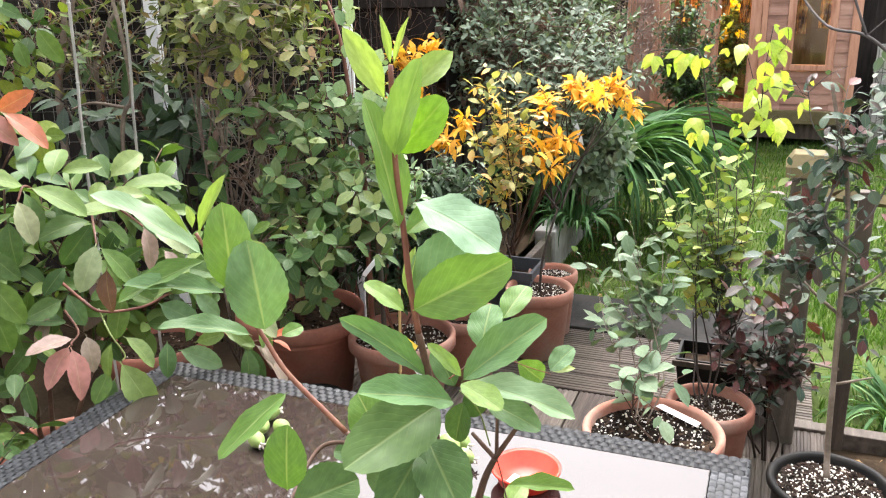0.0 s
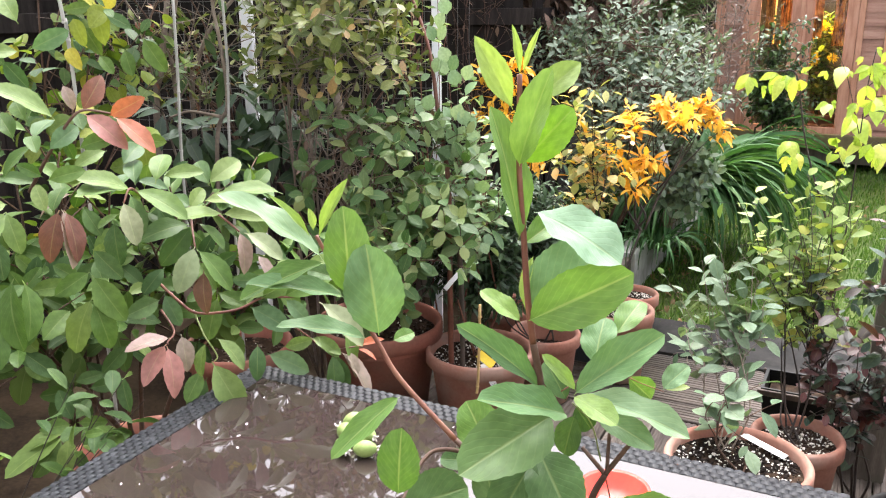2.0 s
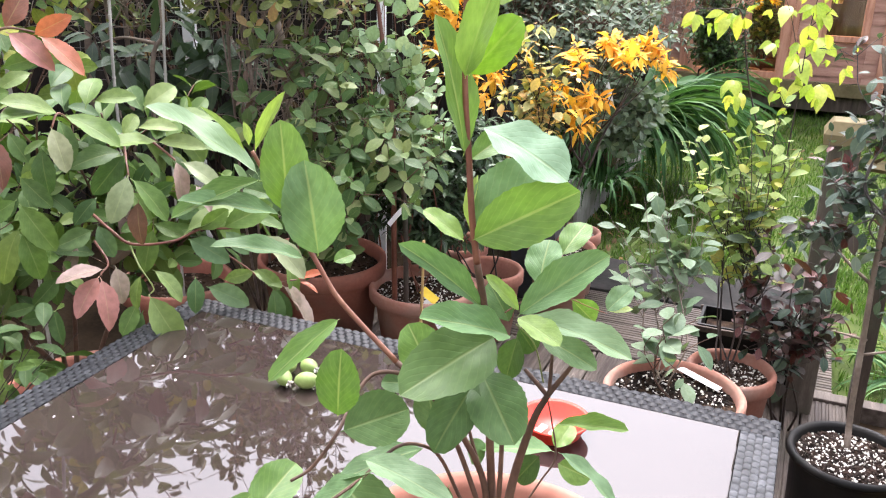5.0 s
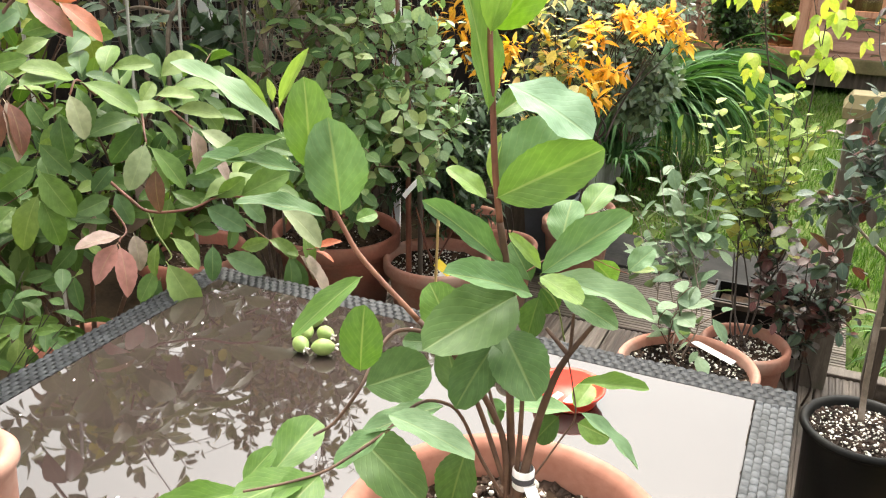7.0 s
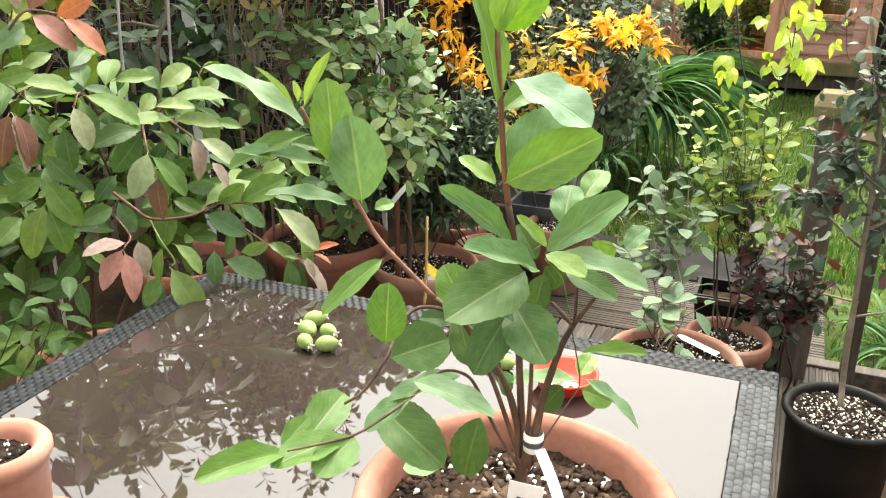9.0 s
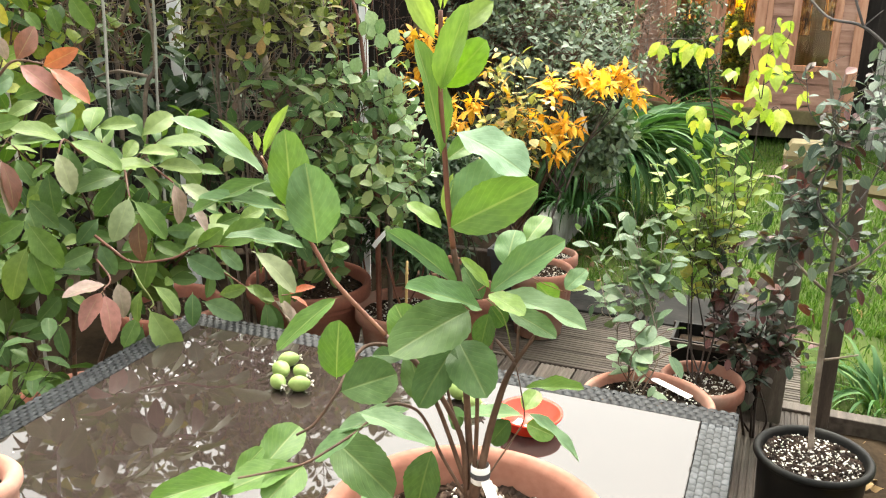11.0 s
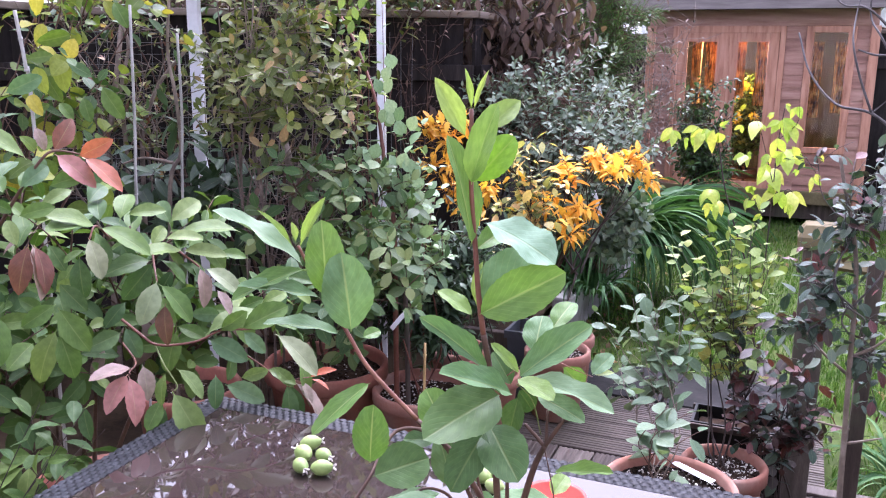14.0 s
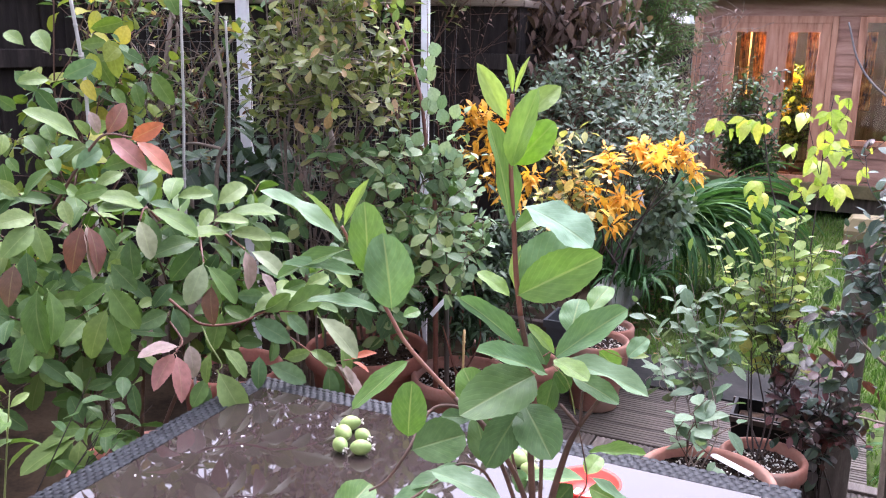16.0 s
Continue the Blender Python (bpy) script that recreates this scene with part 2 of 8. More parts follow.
BARK_SLATE = surface("slate_grey_bark", [(0.25, (0.035, 0.030, 0.030)), (0.55, (0.075, 0.065, 0.063)), (0.8, (0.13, 0.115, 0.11))], 14, 0.8, 0.6, 110)
BARK_DARK = surface("dark_stem", [(0.25, (0.012, 0.008, 0.006)), (0.75, (0.05, 0.032, 0.025))], 18, 0.75, 0.5, 120)
STEM_RED = surface("red_stem", [(0.25, (0.075, 0.022, 0.014)), (0.55, (0.14, 0.045, 0.026)), (0.8, (0.21, 0.09, 0.05))], 16, 0.55, 0.3, 120)
STEM_GREEN = surface("green_stem", [(0.25, (0.10, 0.13, 0.03)), (0.8, (0.22, 0.26, 0.08))], 16, 0.5, 0.2, 120)
LABEL = surface("plant_label", [(0.3, (0.72, 0.72, 0.74)), (0.7, (0.84, 0.84, 0.85))], 30, 0.4, 0.05, 200)
INK = surface("label_ink", [(0.3, (0.02, 0.02, 0.03)), (0.7, (0.05, 0.05, 0.06))], 30, 0.6, 0.05, 200)
YELLOW_TAG = surface("yellow_tag", [(0.3, (0.72, 0.50, 0.02)), (0.7, (0.85, 0.65, 0.06))], 30, 0.5, 0.1, 200)
SAUCER_RED = surface("red_plastic", [(0.3, (0.66, 0.028, 0.014)), (0.7, (0.80, 0.050, 0.024))], 10, 0.4, 0.05, 150, spec=0.3)
FRUIT = surface("feijoa_skin", [(0.25, (0.12, 0.185, 0.045)), (0.55, (0.19, 0.27, 0.07)), (0.85, (0.28, 0.34, 0.12))], 22, 0.55, 0.25, 260, vary=0.2)
WIRE = surface("grey_wire", [(0.3, (0.04, 0.04, 0.04)), (0.7, (0.09, 0.09, 0.09))], 30, 0.5, 0.05, 200, metal=0.6)
NET_WIRE = surface("weathered_net_wire", [(0.3, (0.13, 0.127, 0.122)), (0.7, (0.22, 0.215, 0.21))], 30, 0.6, 0.05, 200)
PANE = glass_material("window_glass")
DRY_LEAF = leaf_material("fallen_leaf", [(0.0, (0.18, 0.09, 0.04)), (0.5, (0.28, 0.17, 0.07)), (1.0, (0.12, 0.07, 0.035))], 0.8, 0.1, 0.2)

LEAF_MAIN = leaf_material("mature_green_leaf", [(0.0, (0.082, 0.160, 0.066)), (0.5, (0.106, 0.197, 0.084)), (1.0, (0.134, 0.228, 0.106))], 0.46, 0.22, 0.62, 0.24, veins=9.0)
# Paler copies of the sapling leaf: sky sheen and backlight put into the colour.
LEAF_PALE_SHEEN = leaf_material("pale_sheen_leaf", [(0.0, (0.125, 0.21, 0.115)), (0.5, (0.145, 0.23, 0.13)), (1.0, (0.165, 0.25, 0.145))], 0.5, 0.22, 0.35, 0.25, veins=9.0)
LEAF_SKY_SHEEN = leaf_material("sky_sheen_leaf", [(0.0, (0.15, 0.25, 0.17)), (1.0, (0.19, 0.285, 0.20))], 0.55, 0.2, 0.3, 0.14, veins=9.0)
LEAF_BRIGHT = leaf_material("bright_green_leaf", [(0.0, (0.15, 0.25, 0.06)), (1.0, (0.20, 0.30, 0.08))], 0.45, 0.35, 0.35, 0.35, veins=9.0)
LEAF_BACKLIT = leaf_material("backlit_lime_leaf", [(0.0, (0.15, 0.29, 0.03)), (1.0, (0.19, 0.33, 0.04))], 0.5, 0.45, 0.35, 0.3, veins=9.0)
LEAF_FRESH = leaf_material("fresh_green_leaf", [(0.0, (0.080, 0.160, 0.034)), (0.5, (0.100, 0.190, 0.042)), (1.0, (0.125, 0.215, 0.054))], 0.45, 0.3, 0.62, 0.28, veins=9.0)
# Shaded copy of the green leaf, darkened for inner and overhung foliage.
LEAF_SHADED = leaf_material("shaded_green_leaf", [(0.0, (0.039, 0.084, 0.027)), (0.5, (0.056, 0.110, 0.036)), (1.0, (0.084, 0.143, 0.048))], 0.48, 0.18, 0.3, 0.2, veins=9.0)
LEAF_YOUNG = leaf_material("young_lime_leaf", [(0.0, (0.17, 0.25, 0.06)), (0.5, (0.22, 0.31, 0.08)), (1.0, (0.28, 0.35, 0.10))], 0.45, 0.34, 0.25, 0.4)
LEAF_BUSH = leaf_material("soft_green_leaf", [(0.0, (0.052, 0.105, 0.021)), (0.35, (0.075, 0.137, 0.030)), (0.7, (0.100, 0.166, 0.040)), (1.0, (0.141, 0.198, 0.053))], 0.48, 0.24, 0.28, 0.2, veins=8.0)
# Pale and bluish copies of the bush leaf; the sky's sheen is in their colour.
LEAF_PALE = leaf_material("pale_green_leaf", [(0.0, (0.100, 0.160, 0.045)), (0.5, (0.130, 0.192, 0.062)), (1.0, (0.162, 0.216, 0.078))], 0.48, 0.24, 0.28, 0.2, veins=8.0)
LEAF_BLUE_SHEEN = leaf_material("blue_sheen_leaf", [(0.0, (0.076, 0.140, 0.066)), (0.5, (0.098, 0.168, 0.084)), (1.0, (0.124, 0.196, 0.098))], 0.52, 0.24, 0.2, 0.18, veins=8.0)
LEAF_FLUSH = leaf_material("pink_flushed_leaf", [(0.0, (0.170, 0.220, 0.115)), (0.5, (0.225, 0.200, 0.130)), (1.0, (0.185, 0.235, 0.125))], 0.5, 0.2, 0.25, 0.32, veins=8.0)
LEAF_CORAL = leaf_material("coral_leaf", [(0.0, (0.36, 0.16, 0.13)), (0.5, (0.32, 0.14, 0.13)), (1.0, (0.27, 0.12, 0.12))], 0.5, 0.22, 0.3, 0.32, veins=9.0)
LEAF_MAROON = leaf_material("maroon_leaf", [(0.0, (0.13, 0.052, 0.038)), (0.5, (0.17, 0.060, 0.038)), (1.0, (0.11, 0.060, 0.042))], 0.5, 0.25, 0.3, 0.32, veins=9.0)
LEAF_PINK = leaf_material("pink_autumn_leaf", [(0.0, (0.23, 0.165, 0.155)), (0.5, (0.27, 0.185, 0.17)), (1.0, (0.21, 0.175, 0.14))], 0.5, 0.22, 0.3, 0.32)
LEAF_RED = leaf_material("red_autumn_leaf", [(0.0, (0.38, 0.098, 0.038)), (0.5, (0.33, 0.088, 0.046)), (1.0, (0.31, 0.105, 0.066))], 0.5, 0.3, 0.3, 0.32)
LEAF_MID = leaf_material("mid_green_leaf", [(0.0, (0.047, 0.083, 0.027)), (0.5, (0.096, 0.146, 0.049)), (0.8, (0.174, 0.224, 0.087)), (1.0, (0.280, 0.325, 0.140))], 0.45, 0.18, 0.25, 0.3, veins=5.0)
LEAF_OLIVE = leaf_material("olive_green_leaf", [(0.0, (0.052, 0.072, 0.018)), (0.4, (0.100, 0.126, 0.034)), (0.72, (0.175, 0.196, 0.064)), (0.9, (0.250, 0.240, 0.100)), (1.0, (0.32, 0.19, 0.11))], 0.46, 0.26, 0.3, 0.24)
LEAF_ROUND = leaf_material("blue_green_leaf", [(0.0, (0.150, 0.245, 0.130)), (0.5, (0.240, 0.350, 0.205)), (1.0, (0.350, 0.450, 0.270))], 0.5, 0.2, 0.2, 0.4)
LEAF_LIME = leaf_material("lime_vine_leaf", [(0.0, (0.25, 0.36, 0.06)), (0.4, (0.36, 0.46, 0.08)), (0.75, (0.46, 0.52, 0.10)), (1.0, (0.55, 0.52, 0.11))], 0.5, 0.4, 0.25, 0.35)
LEAF_VINE = leaf_material("yellowing_vine_leaf", [(0.0, (0.075, 0.125, 0.020)), (0.45, (0.125, 0.185, 0.032)), (0.8, (0.240, 0.270, 0.050)), (1.0, (0.420, 0.350, 0.050))], 0.5, 0.32, 0.25, 0.2)
LEAF_ORANGE = leaf_material("orange_autumn_leaf", [(0.0, (0.76, 0.34, 0.025)), (0.35, (0.84, 0.46, 0.05)), (0.75, (0.88, 0.58, 0.10)), (1.0, (0.72, 0.30, 0.03))], 0.55, 0.3, 0.15, 0.3, veins=5.0)
LEAF_TURNING = leaf_material("turning_yellow_leaf", [(0.0, (0.200, 0.250, 0.090)), (0.3, (0.400, 0.400, 0.170)), (0.65, (0.640, 0.560, 0.280)), (0.88, (0.780, 0.500, 0.170)), (1.0, (0.620, 0.400, 0.280))], 0.5, 0.3, 0.2, 0.35, veins=5.0)
LEAF_SILVER = leaf_material("silver_green_leaf", [(0.0, (0.072, 0.106, 0.079)), (0.5, (0.140, 0.187, 0.147)), (1.0, (0.238, 0.288, 0.235))], 0.55, 0.2, 0.2, 0.25)
LEAF_BROWN = leaf_material("brown_climber_leaf", [(0.0, (0.060, 0.040, 0.034)), (0.5, (0.115, 0.074, 0.064)), (1.0, (0.200, 0.125, 0.105))], 0.6, 0.15, 0.2, 0.2)
LEAF_STRAP = leaf_material("strap_leaf", [(0.0, (0.016, 0.060, 0.022)), (0.5, (0.032, 0.100, 0.036)), (0.85, (0.066, 0.155, 0.062)), (1.0, (0.14, 0.24, 0.11))], 0.5, 0.22, 0.25, 0.08, veins=0.0)
LEAF_FEATHER = leaf_material("feathery_leaf", [(0.0, (0.045, 0.090, 0.030)), (1.0, (0.120, 0.182, 0.068))], 0.6, 0.25, 0.0, 0.2)
LEAF_YELLOWGREEN = leaf_material("yellow_green_leaf", [(0.0, (0.134, 0.213, 0.058)), (0.5, (0.216, 0.308, 0.087)), (0.85, (0.329, 0.393, 0.116)), (1.0, (0.474, 0.426, 0.116))], 0.5, 0.3, 0.2, 0.35)
LEAF_GREY = leaf_material("grey_green_leaf", [(0.0, (0.085, 0.142, 0.086)), (0.5, (0.134, 0.198, 0.128)), (1.0, (0.196, 0.262, 0.180))], 0.5, 0.22, 0.25, 0.25)
LEAF_PURPLE = leaf_material("purple_green_leaf", [(0.0, (0.036, 0.032, 0.030)), (0.3, (0.065, 0.041, 0.038)), (0.6, (0.086, 0.031, 0.033)), (0.9, (0.115, 0.028, 0.031)), (1.0, (0.151, 0.054, 0.056))], 0.4, 0.2, 0.25, 0.38)
LEAF_TEAL = leaf_material("dark_teal_leaf", [(0.0, (0.026, 0.049, 0.038)), (0.45, (0.048, 0.081, 0.061)), (0.85, (0.090, 0.127, 0.096)), (1.0, (0.145, 0.181, 0.137))], 0.45, 0.2, 0.25, 0.25)
LEAF_DARK = leaf_material("dark_green_leaf", [(0.0, (0.022, 0.045, 0.024)), (0.5, (0.042, 0.080, 0.042)), (1.0, (0.075, 0.125, 0.065))], 0.42, 0.2, 0.2, 0.4)
PETAL_YELLOW = leaf_material("yellow_petal", [(0.0, (0.75, 0.50, 0.02)), (1.0, (0.85, 0.65, 0.08))], 0.6, 0.35, 0.0)
GRASS = leaf_material("grass_blade", [(0.0, (0.041, 0.100, 0.015)), (0.5, (0.078, 0.161, 0.028)), (1.0, (0.136, 0.215, 0.051))], 0.5, 0.3, 0.0, 0.2)


# ---- making meshes ----
def finish(bm, name, mat, smooth=True):
    me = bpy.data.meshes.new(name)
    bm.to_mesh(me)
    bm.free()
    me.materials.append(mat)
    if smooth:
        me.polygons.foreach_set("use_smooth", [True] * len(me.polygons))
    return me


def part(name, bm, mat, parent, label="", smooth=False):
    ob = new(name, finish(bm, name, mat, smooth) if isinstance(bm, bmesh.types.BMesh) else bm)
    ob.parent = parent
    if label:
        tagged(ob, label)
    return ob


def thing(name, label, category, at=(0, 0, 0), group="", kind="", turn=0):
    ob = new(name)
    ob.matrix_world = pose(*at, 0, 0, turn)
    ob.empty_display_size = 0.05
    return tagged(ob, label, category, group, kind)


def box(bm, lo, hi, bevel=0.0):
    lo, hi = Vector(lo), Vector(hi)
    r = bmesh.ops.create_cube(bm, size=1.0, matrix=Matrix.Translation((lo + hi) / 2) @ Matrix.Diagonal((*(hi - lo), 1)))
    if bevel:
        edges = list({e for v in r["verts"] for e in v.link_edges})
        bmesh.ops.bevel(bm, geom=edges, offset=bevel, segments=2, affect="EDGES", profile=0.6)
    return bm


def boxes(*rows, bevel=0.0):
    bm = bmesh.new()
    for lo, hi in rows:
        box(bm, lo, hi, bevel)
    return bm


def lathe(profile, steps=40, wobble=0.0):
    bm = bmesh.new()
    rings = []
    for r, z in profile:
        rings.append([bm.verts.new((r * math.cos(a) * (1 + wobble * math.sin(2 * a + z * 9)), r * math.sin(a), z)) for a in (2 * math.pi * k / steps for k in range(steps))])
    for a, b in zip(rings, rings[1:]):
        for k in range(steps):
            bm.faces.new((a[k], a[(k + 1) % steps], b[(k + 1) % steps], b[k]))
    return bm


def tube(bm, pts, r0, r1=None, sides=6):
    """A tapered tube along points."""
    pts = [Vector(p) for p in pts]
    r1 = r0 if r1 is None else r1
    last, side = None, Vector((0.3, 0.9, 0.2))
    for k, p in enumerate(pts):
        d = (pts[min(k + 1, len(pts) - 1)] - pts[max(k - 1, 0)])
        d = d.normalized() if d.length > 1e-6 else Vector((0, 0, 1))
        side = (side - d * side.dot(d)).normalized()
        up = d.cross(side)
        r = r0 + (r1 - r0) * k / max(1, len(pts) - 1)
        ring = [bm.verts.new(p + r * (math.cos(a) * side + math.sin(a) * up)) for a in (2 * math.pi * j / sides for j in range(sides))]
        if last:
            for j in range(sides):
                bm.faces.new((last[j], last[(j + 1) % sides], ring[(j + 1) % sides], ring[j]))
        else:
            bm.faces.new(ring[::-1])
        last = ring
    bm.faces.new(last)


def curve_points(ctrl, n=10):
    """A smooth line through control points."""
    c = [Vector(p) for p in ctrl]
    if len(c) == 2:
        return [c[0].lerp(c[1], k / n) for k in range(n + 1)]
    out = []
    ext = [c[0] * 2 - c[1], *c, c[-1] * 2 - c[-2]]
    for a, b, d, e in zip(ext, ext[1:], ext[2:], ext[3:]):
        for k in range(n):
            t = k / n
            out.append(0.5 * ((2 * b) + (d - a) * t + (2 * a - 5 * b + 4 * d - e) * t * t + (3 * b - a - 3 * d + e) * t ** 3))
    out.append(c[-1])
    return out


# ---- leaves ----
def leaf_mesh(name, mat, width=0.5, point=1.0, fold=0.18, curl=0.15, rows=6, cols=2, stalk=0.06, seed=0, serrate=0.0, base=1.0, wave=0.0):
    """A leaf of length 1 along +Y with its stalk at the origin, upper side to +Z."""
    rng = random.Random(seed)
    verts, faces, uvs = [], [], []
    n = 2 * cols + 1
    twist = rng.uniform(-0.15, 0.15)
    bend = curl * rng.uniform(0.6, 1.4)
    for i in range(rows + 1):
        t = i / rows
        w = width / 2 * (math.sin(math.pi * t ** (0.92 * base)) ** (point + 0.24 * (1 - t))) if 0 < t < 1 else 0.0
        w = max(w, 0.012 if i == 0 else 0.004)
        if serrate:
            w *= 1 + serrate * (1 if i % 2 else -1)
        y = stalk + (1 - stalk) * t
        z0 = -bend * t * t + 0.12 * bend * t
        for j in range(n):
            s = (j - cols) / cols
            x = s * w
            z = z0 + fold * abs(x) + twist * x * t + wave * abs(s) * w * math.sin(t * 13 + (3 if s < 0 else 0) + seed)
            verts.append((x, y, z))
            uvs.append((s, t))
    for i in range(rows):
        for j in range(n - 1):
            a = i * n + j
            faces.append((a, a + 1, a + n + 1, a + n))
    k = len(verts)
    if stalk > 0.01:
        s = 0.010
        verts += [(-s, 0, -0.02), (s, 0, -0.02), (s, stalk, 0.002), (-s, stalk, 0.002)]
        uvs += [(0, 0)] * 4
        faces.append((k, k + 1, k + 2, k + 3))
    me = bpy.data.meshes.new(name)
    me.from_pydata(verts, [], faces)
    lay = me.uv_layers.new(name="UVMap")
    idx = np.zeros(len(me.loops), dtype=np.int32)
    me.loops.foreach_get("vertex_index", idx)
    lay.data.foreach_set("uv", np.array(uvs, dtype=np.float32)[idx].ravel())
    me.polygons.foreach_set("use_smooth", [True] * len(me.polygons))
    me.materials.append(mat)
    return me


def leaf_set(name, mat, count=4, **kw):
    return [leaf_mesh(name, mat, seed=k + 1, **kw) for k in range(count)]


def leaf_pose(base, direction, normal, length, wide=1.0):
    y = Vector(direction).normalized()
    z = Vector(normal)
    z = z - y * z.dot(y)
    z = z.normalized() if z.length > 1e-4 else y.orthogonal().normalized()
    x = y.cross(z)
    m = Matrix((x, y, z)).transposed().to_4x4()
    return Matrix.Translation(base) @ m @ Matrix.Diagonal((length * wide, length, length, 1))


def facing(base, tip, lean):
    """The upper side of a leaf that shows itself to the terrace, tipped up by lean degrees about its midrib."""
    base, tip = Vector(base), Vector(tip)
    y = (tip - base).normalized()
    v = Vector(STANDING) - (base + tip) / 2
    n = (v - y * v.dot(y)).normalized()
    side = y.cross(n)
    if side.z < 0:
        side = -side
    return n * math.cos(radians(lean)) + side * math.sin(radians(lean))


def joined(name, items, mats):
    """One mesh of many copies: items are (mesh, matrix); mats the materials in order."""
    cache = {}
    vs, fs, us, ms, off = [], [], [], [], 0
    order = {m.name: k for k, m in enumerate(mats)}
    for me, mat in items:
        if me.name not in cache:
            v = np.array([p.co[:] for p in me.vertices])
            f = [tuple(p.vertices) for p in me.polygons]
            lay = me.uv_layers.active
            u = [lay.data[k].uv[:] for p in me.polygons for k in p.loop_indices] if lay else [(0, 0)] * sum(len(x) for x in f)
            cache[me.name] = (v, f, u, order[me.materials[0].name])
        v, f, u, mi = cache[me.name]
        a = np.array(mat)
        vs.append(v @ a[:3, :3].T + a[:3, 3])
        fs += [tuple(k + off for k in face) for face in f]
        us += u
        ms += [mi] * len(f)
        off += len(v)
    me = bpy.data.meshes.new(name)
    me.from_pydata(np.concatenate(vs).tolist(), [], fs)
    lay = me.uv_layers.new(name="UVMap")
    lay.data.foreach_set("uv", np.array(us, dtype=np.float32).ravel())
    me.polygons.foreach_set("material_index", ms)
    me.polygons.foreach_set("use_smooth", [True] * len(fs))
    for m in mats:
        me.materials.append(m)
    return me


def dress(owner, items, limit=300, name="leaf"):
    """Leaves on a plant: those nearest to the terrace as parts, the rest joined."""
    inv = owner.matrix_world.inverted()
    items = sorted(items, key=lambda it: (it[1].translation - Vector(TERRACE)).length)
    for me, m in items[:limit]:
        ob = new(name, me)
        ob.parent = owner
        ob.matrix_basis = inv @ m
    rest = items[limit:]
    if rest:
        mats = list({me.materials[0].name: me.materials[0] for me, _ in rest}.values())
        ob = new("foliage", joined("foliage", [(me, inv @ m) for me, m in rest], mats))
        ob.parent = owner
        ob["kind"] = "stuff"


def leaves_along(rng, pts, sets, length, start=0.45, gap=0.03, rise=0.5, droop=0.25, spin=2.4, jitter=0.3, whorl=1, size_tip=0.75, flat=0.6):
    """Leaves in a spiral along a shoot. sets: (chance, leaf meshes) rows."""
    items, total, at, angle = [], 0.0, 0.0, rng.uniform(0, 6.28)
    seg = [(a, b) for a, b in zip(pts, pts[1:])]
    whole = sum((b - a).length for a, b in seg)
    nxt = start * whole
    for a, b in seg:
        step = (b - a).length
        while nxt <= at + step and step > 1e-6:
            f = (nxt - at) / step
            p, d = a.lerp(b, f), (b - a).normalized()
            s = d.orthogonal().normalized()
            for w in range(whorl):
                angle += spin
                out = (Matrix.Rotation(angle + 6.283 * w / whorl, 3, d) @ s)
                ratio = nxt / whole
                way = out + d * (rise + 0.9 * max(0, ratio - 0.8) * 3) + Vector((rng.uniform(-jitter, jitter), rng.uniform(-jitter, jitter), rng.uniform(-jitter, jitter) - droop))
                up = Vector((0, 0, 1)) * flat + out * 0.65 + d * (1 - flat) * 0.6 + Vector((rng.uniform(-jitter, jitter), rng.uniform(-jitter, jitter), 0)) * 0.9
                pick, acc = rng.random() * sum(c for c, _ in sets), 0
                for c, group in sets:
                    acc += c
                    if pick <= acc:
                        break
                k = length * rng.choice((rng.uniform(0.45, 0.8), rng.uniform(0.75, 1.1), rng.uniform(1.0, 1.4))) * (1 - (1 - size_tip) * ratio)
                items.append((rng.choice(group), leaf_pose(p, way, up, k, rng.uniform(0.85, 1.1))))
            nxt += gap * rng.uniform(0.7, 1.3)
        at += step
    return items


def rosette_leaves(rng, at, axis, sets, length, n=7, hang=0.25):
    """A whorl of leaves at the end of a shoot: inner ones rise, outer ones spread and droop."""
    items = []
    axis = axis.normalized()
    s = axis.orthogonal().normalized()
    turn = rng.uniform(0, 6.28)
    for k in range(n):
        a = turn + k * 2.4
        out = Matrix.Rotation(a, 3, axis) @ s
        open_ = 0.35 + 1.15 * (k + 1) / n + rng.uniform(-0.15, 0.15)
        way = axis * math.cos(open_) + out * math.sin(open_) + Vector((0, 0, -hang * (k + 1) / n * 1.3))
        up = axis * math.sin(open_) - out * math.cos(open_) + Vector((0, 0, 0.3)) + Vector((rng.uniform(-1, 1), rng.uniform(-1, 1), rng.uniform(-1, 1))) * 0.2
        pick, acc = rng.random() * sum(c for c, _ in sets), 0
        for c, group in sets:
            acc += c
            if pick <= acc:
                break
        grow = length * (0.6 + 0.45 * (k + 1) / n) * rng.uniform(0.85, 1.12)
        items.append((rng.choice(group), leaf_pose(at - axis * 0.012 * k, way, up, grow, rng.uniform(0.9, 1.1))))
    return items


def shoot(rng, a, b, lift=0.3, sway=0.05, n=6):
    """A shoot from a to b that first climbs and then arches over."""
    a, b = Vector(a), Vector(b)
    h = Vector((rng.uniform(-sway, sway), rng.uniform(-sway, sway), 0))
    m1 = a.lerp(b, 0.35) + Vector((0, 0, lift * (b - a).length * 0.55)) + h
    m2 = a.lerp(b, 0.72) + Vector((0, 0, lift * (b - a).length * 0.6)) + h * 0.5
    return curve_points([a, m1, m2, b], n)


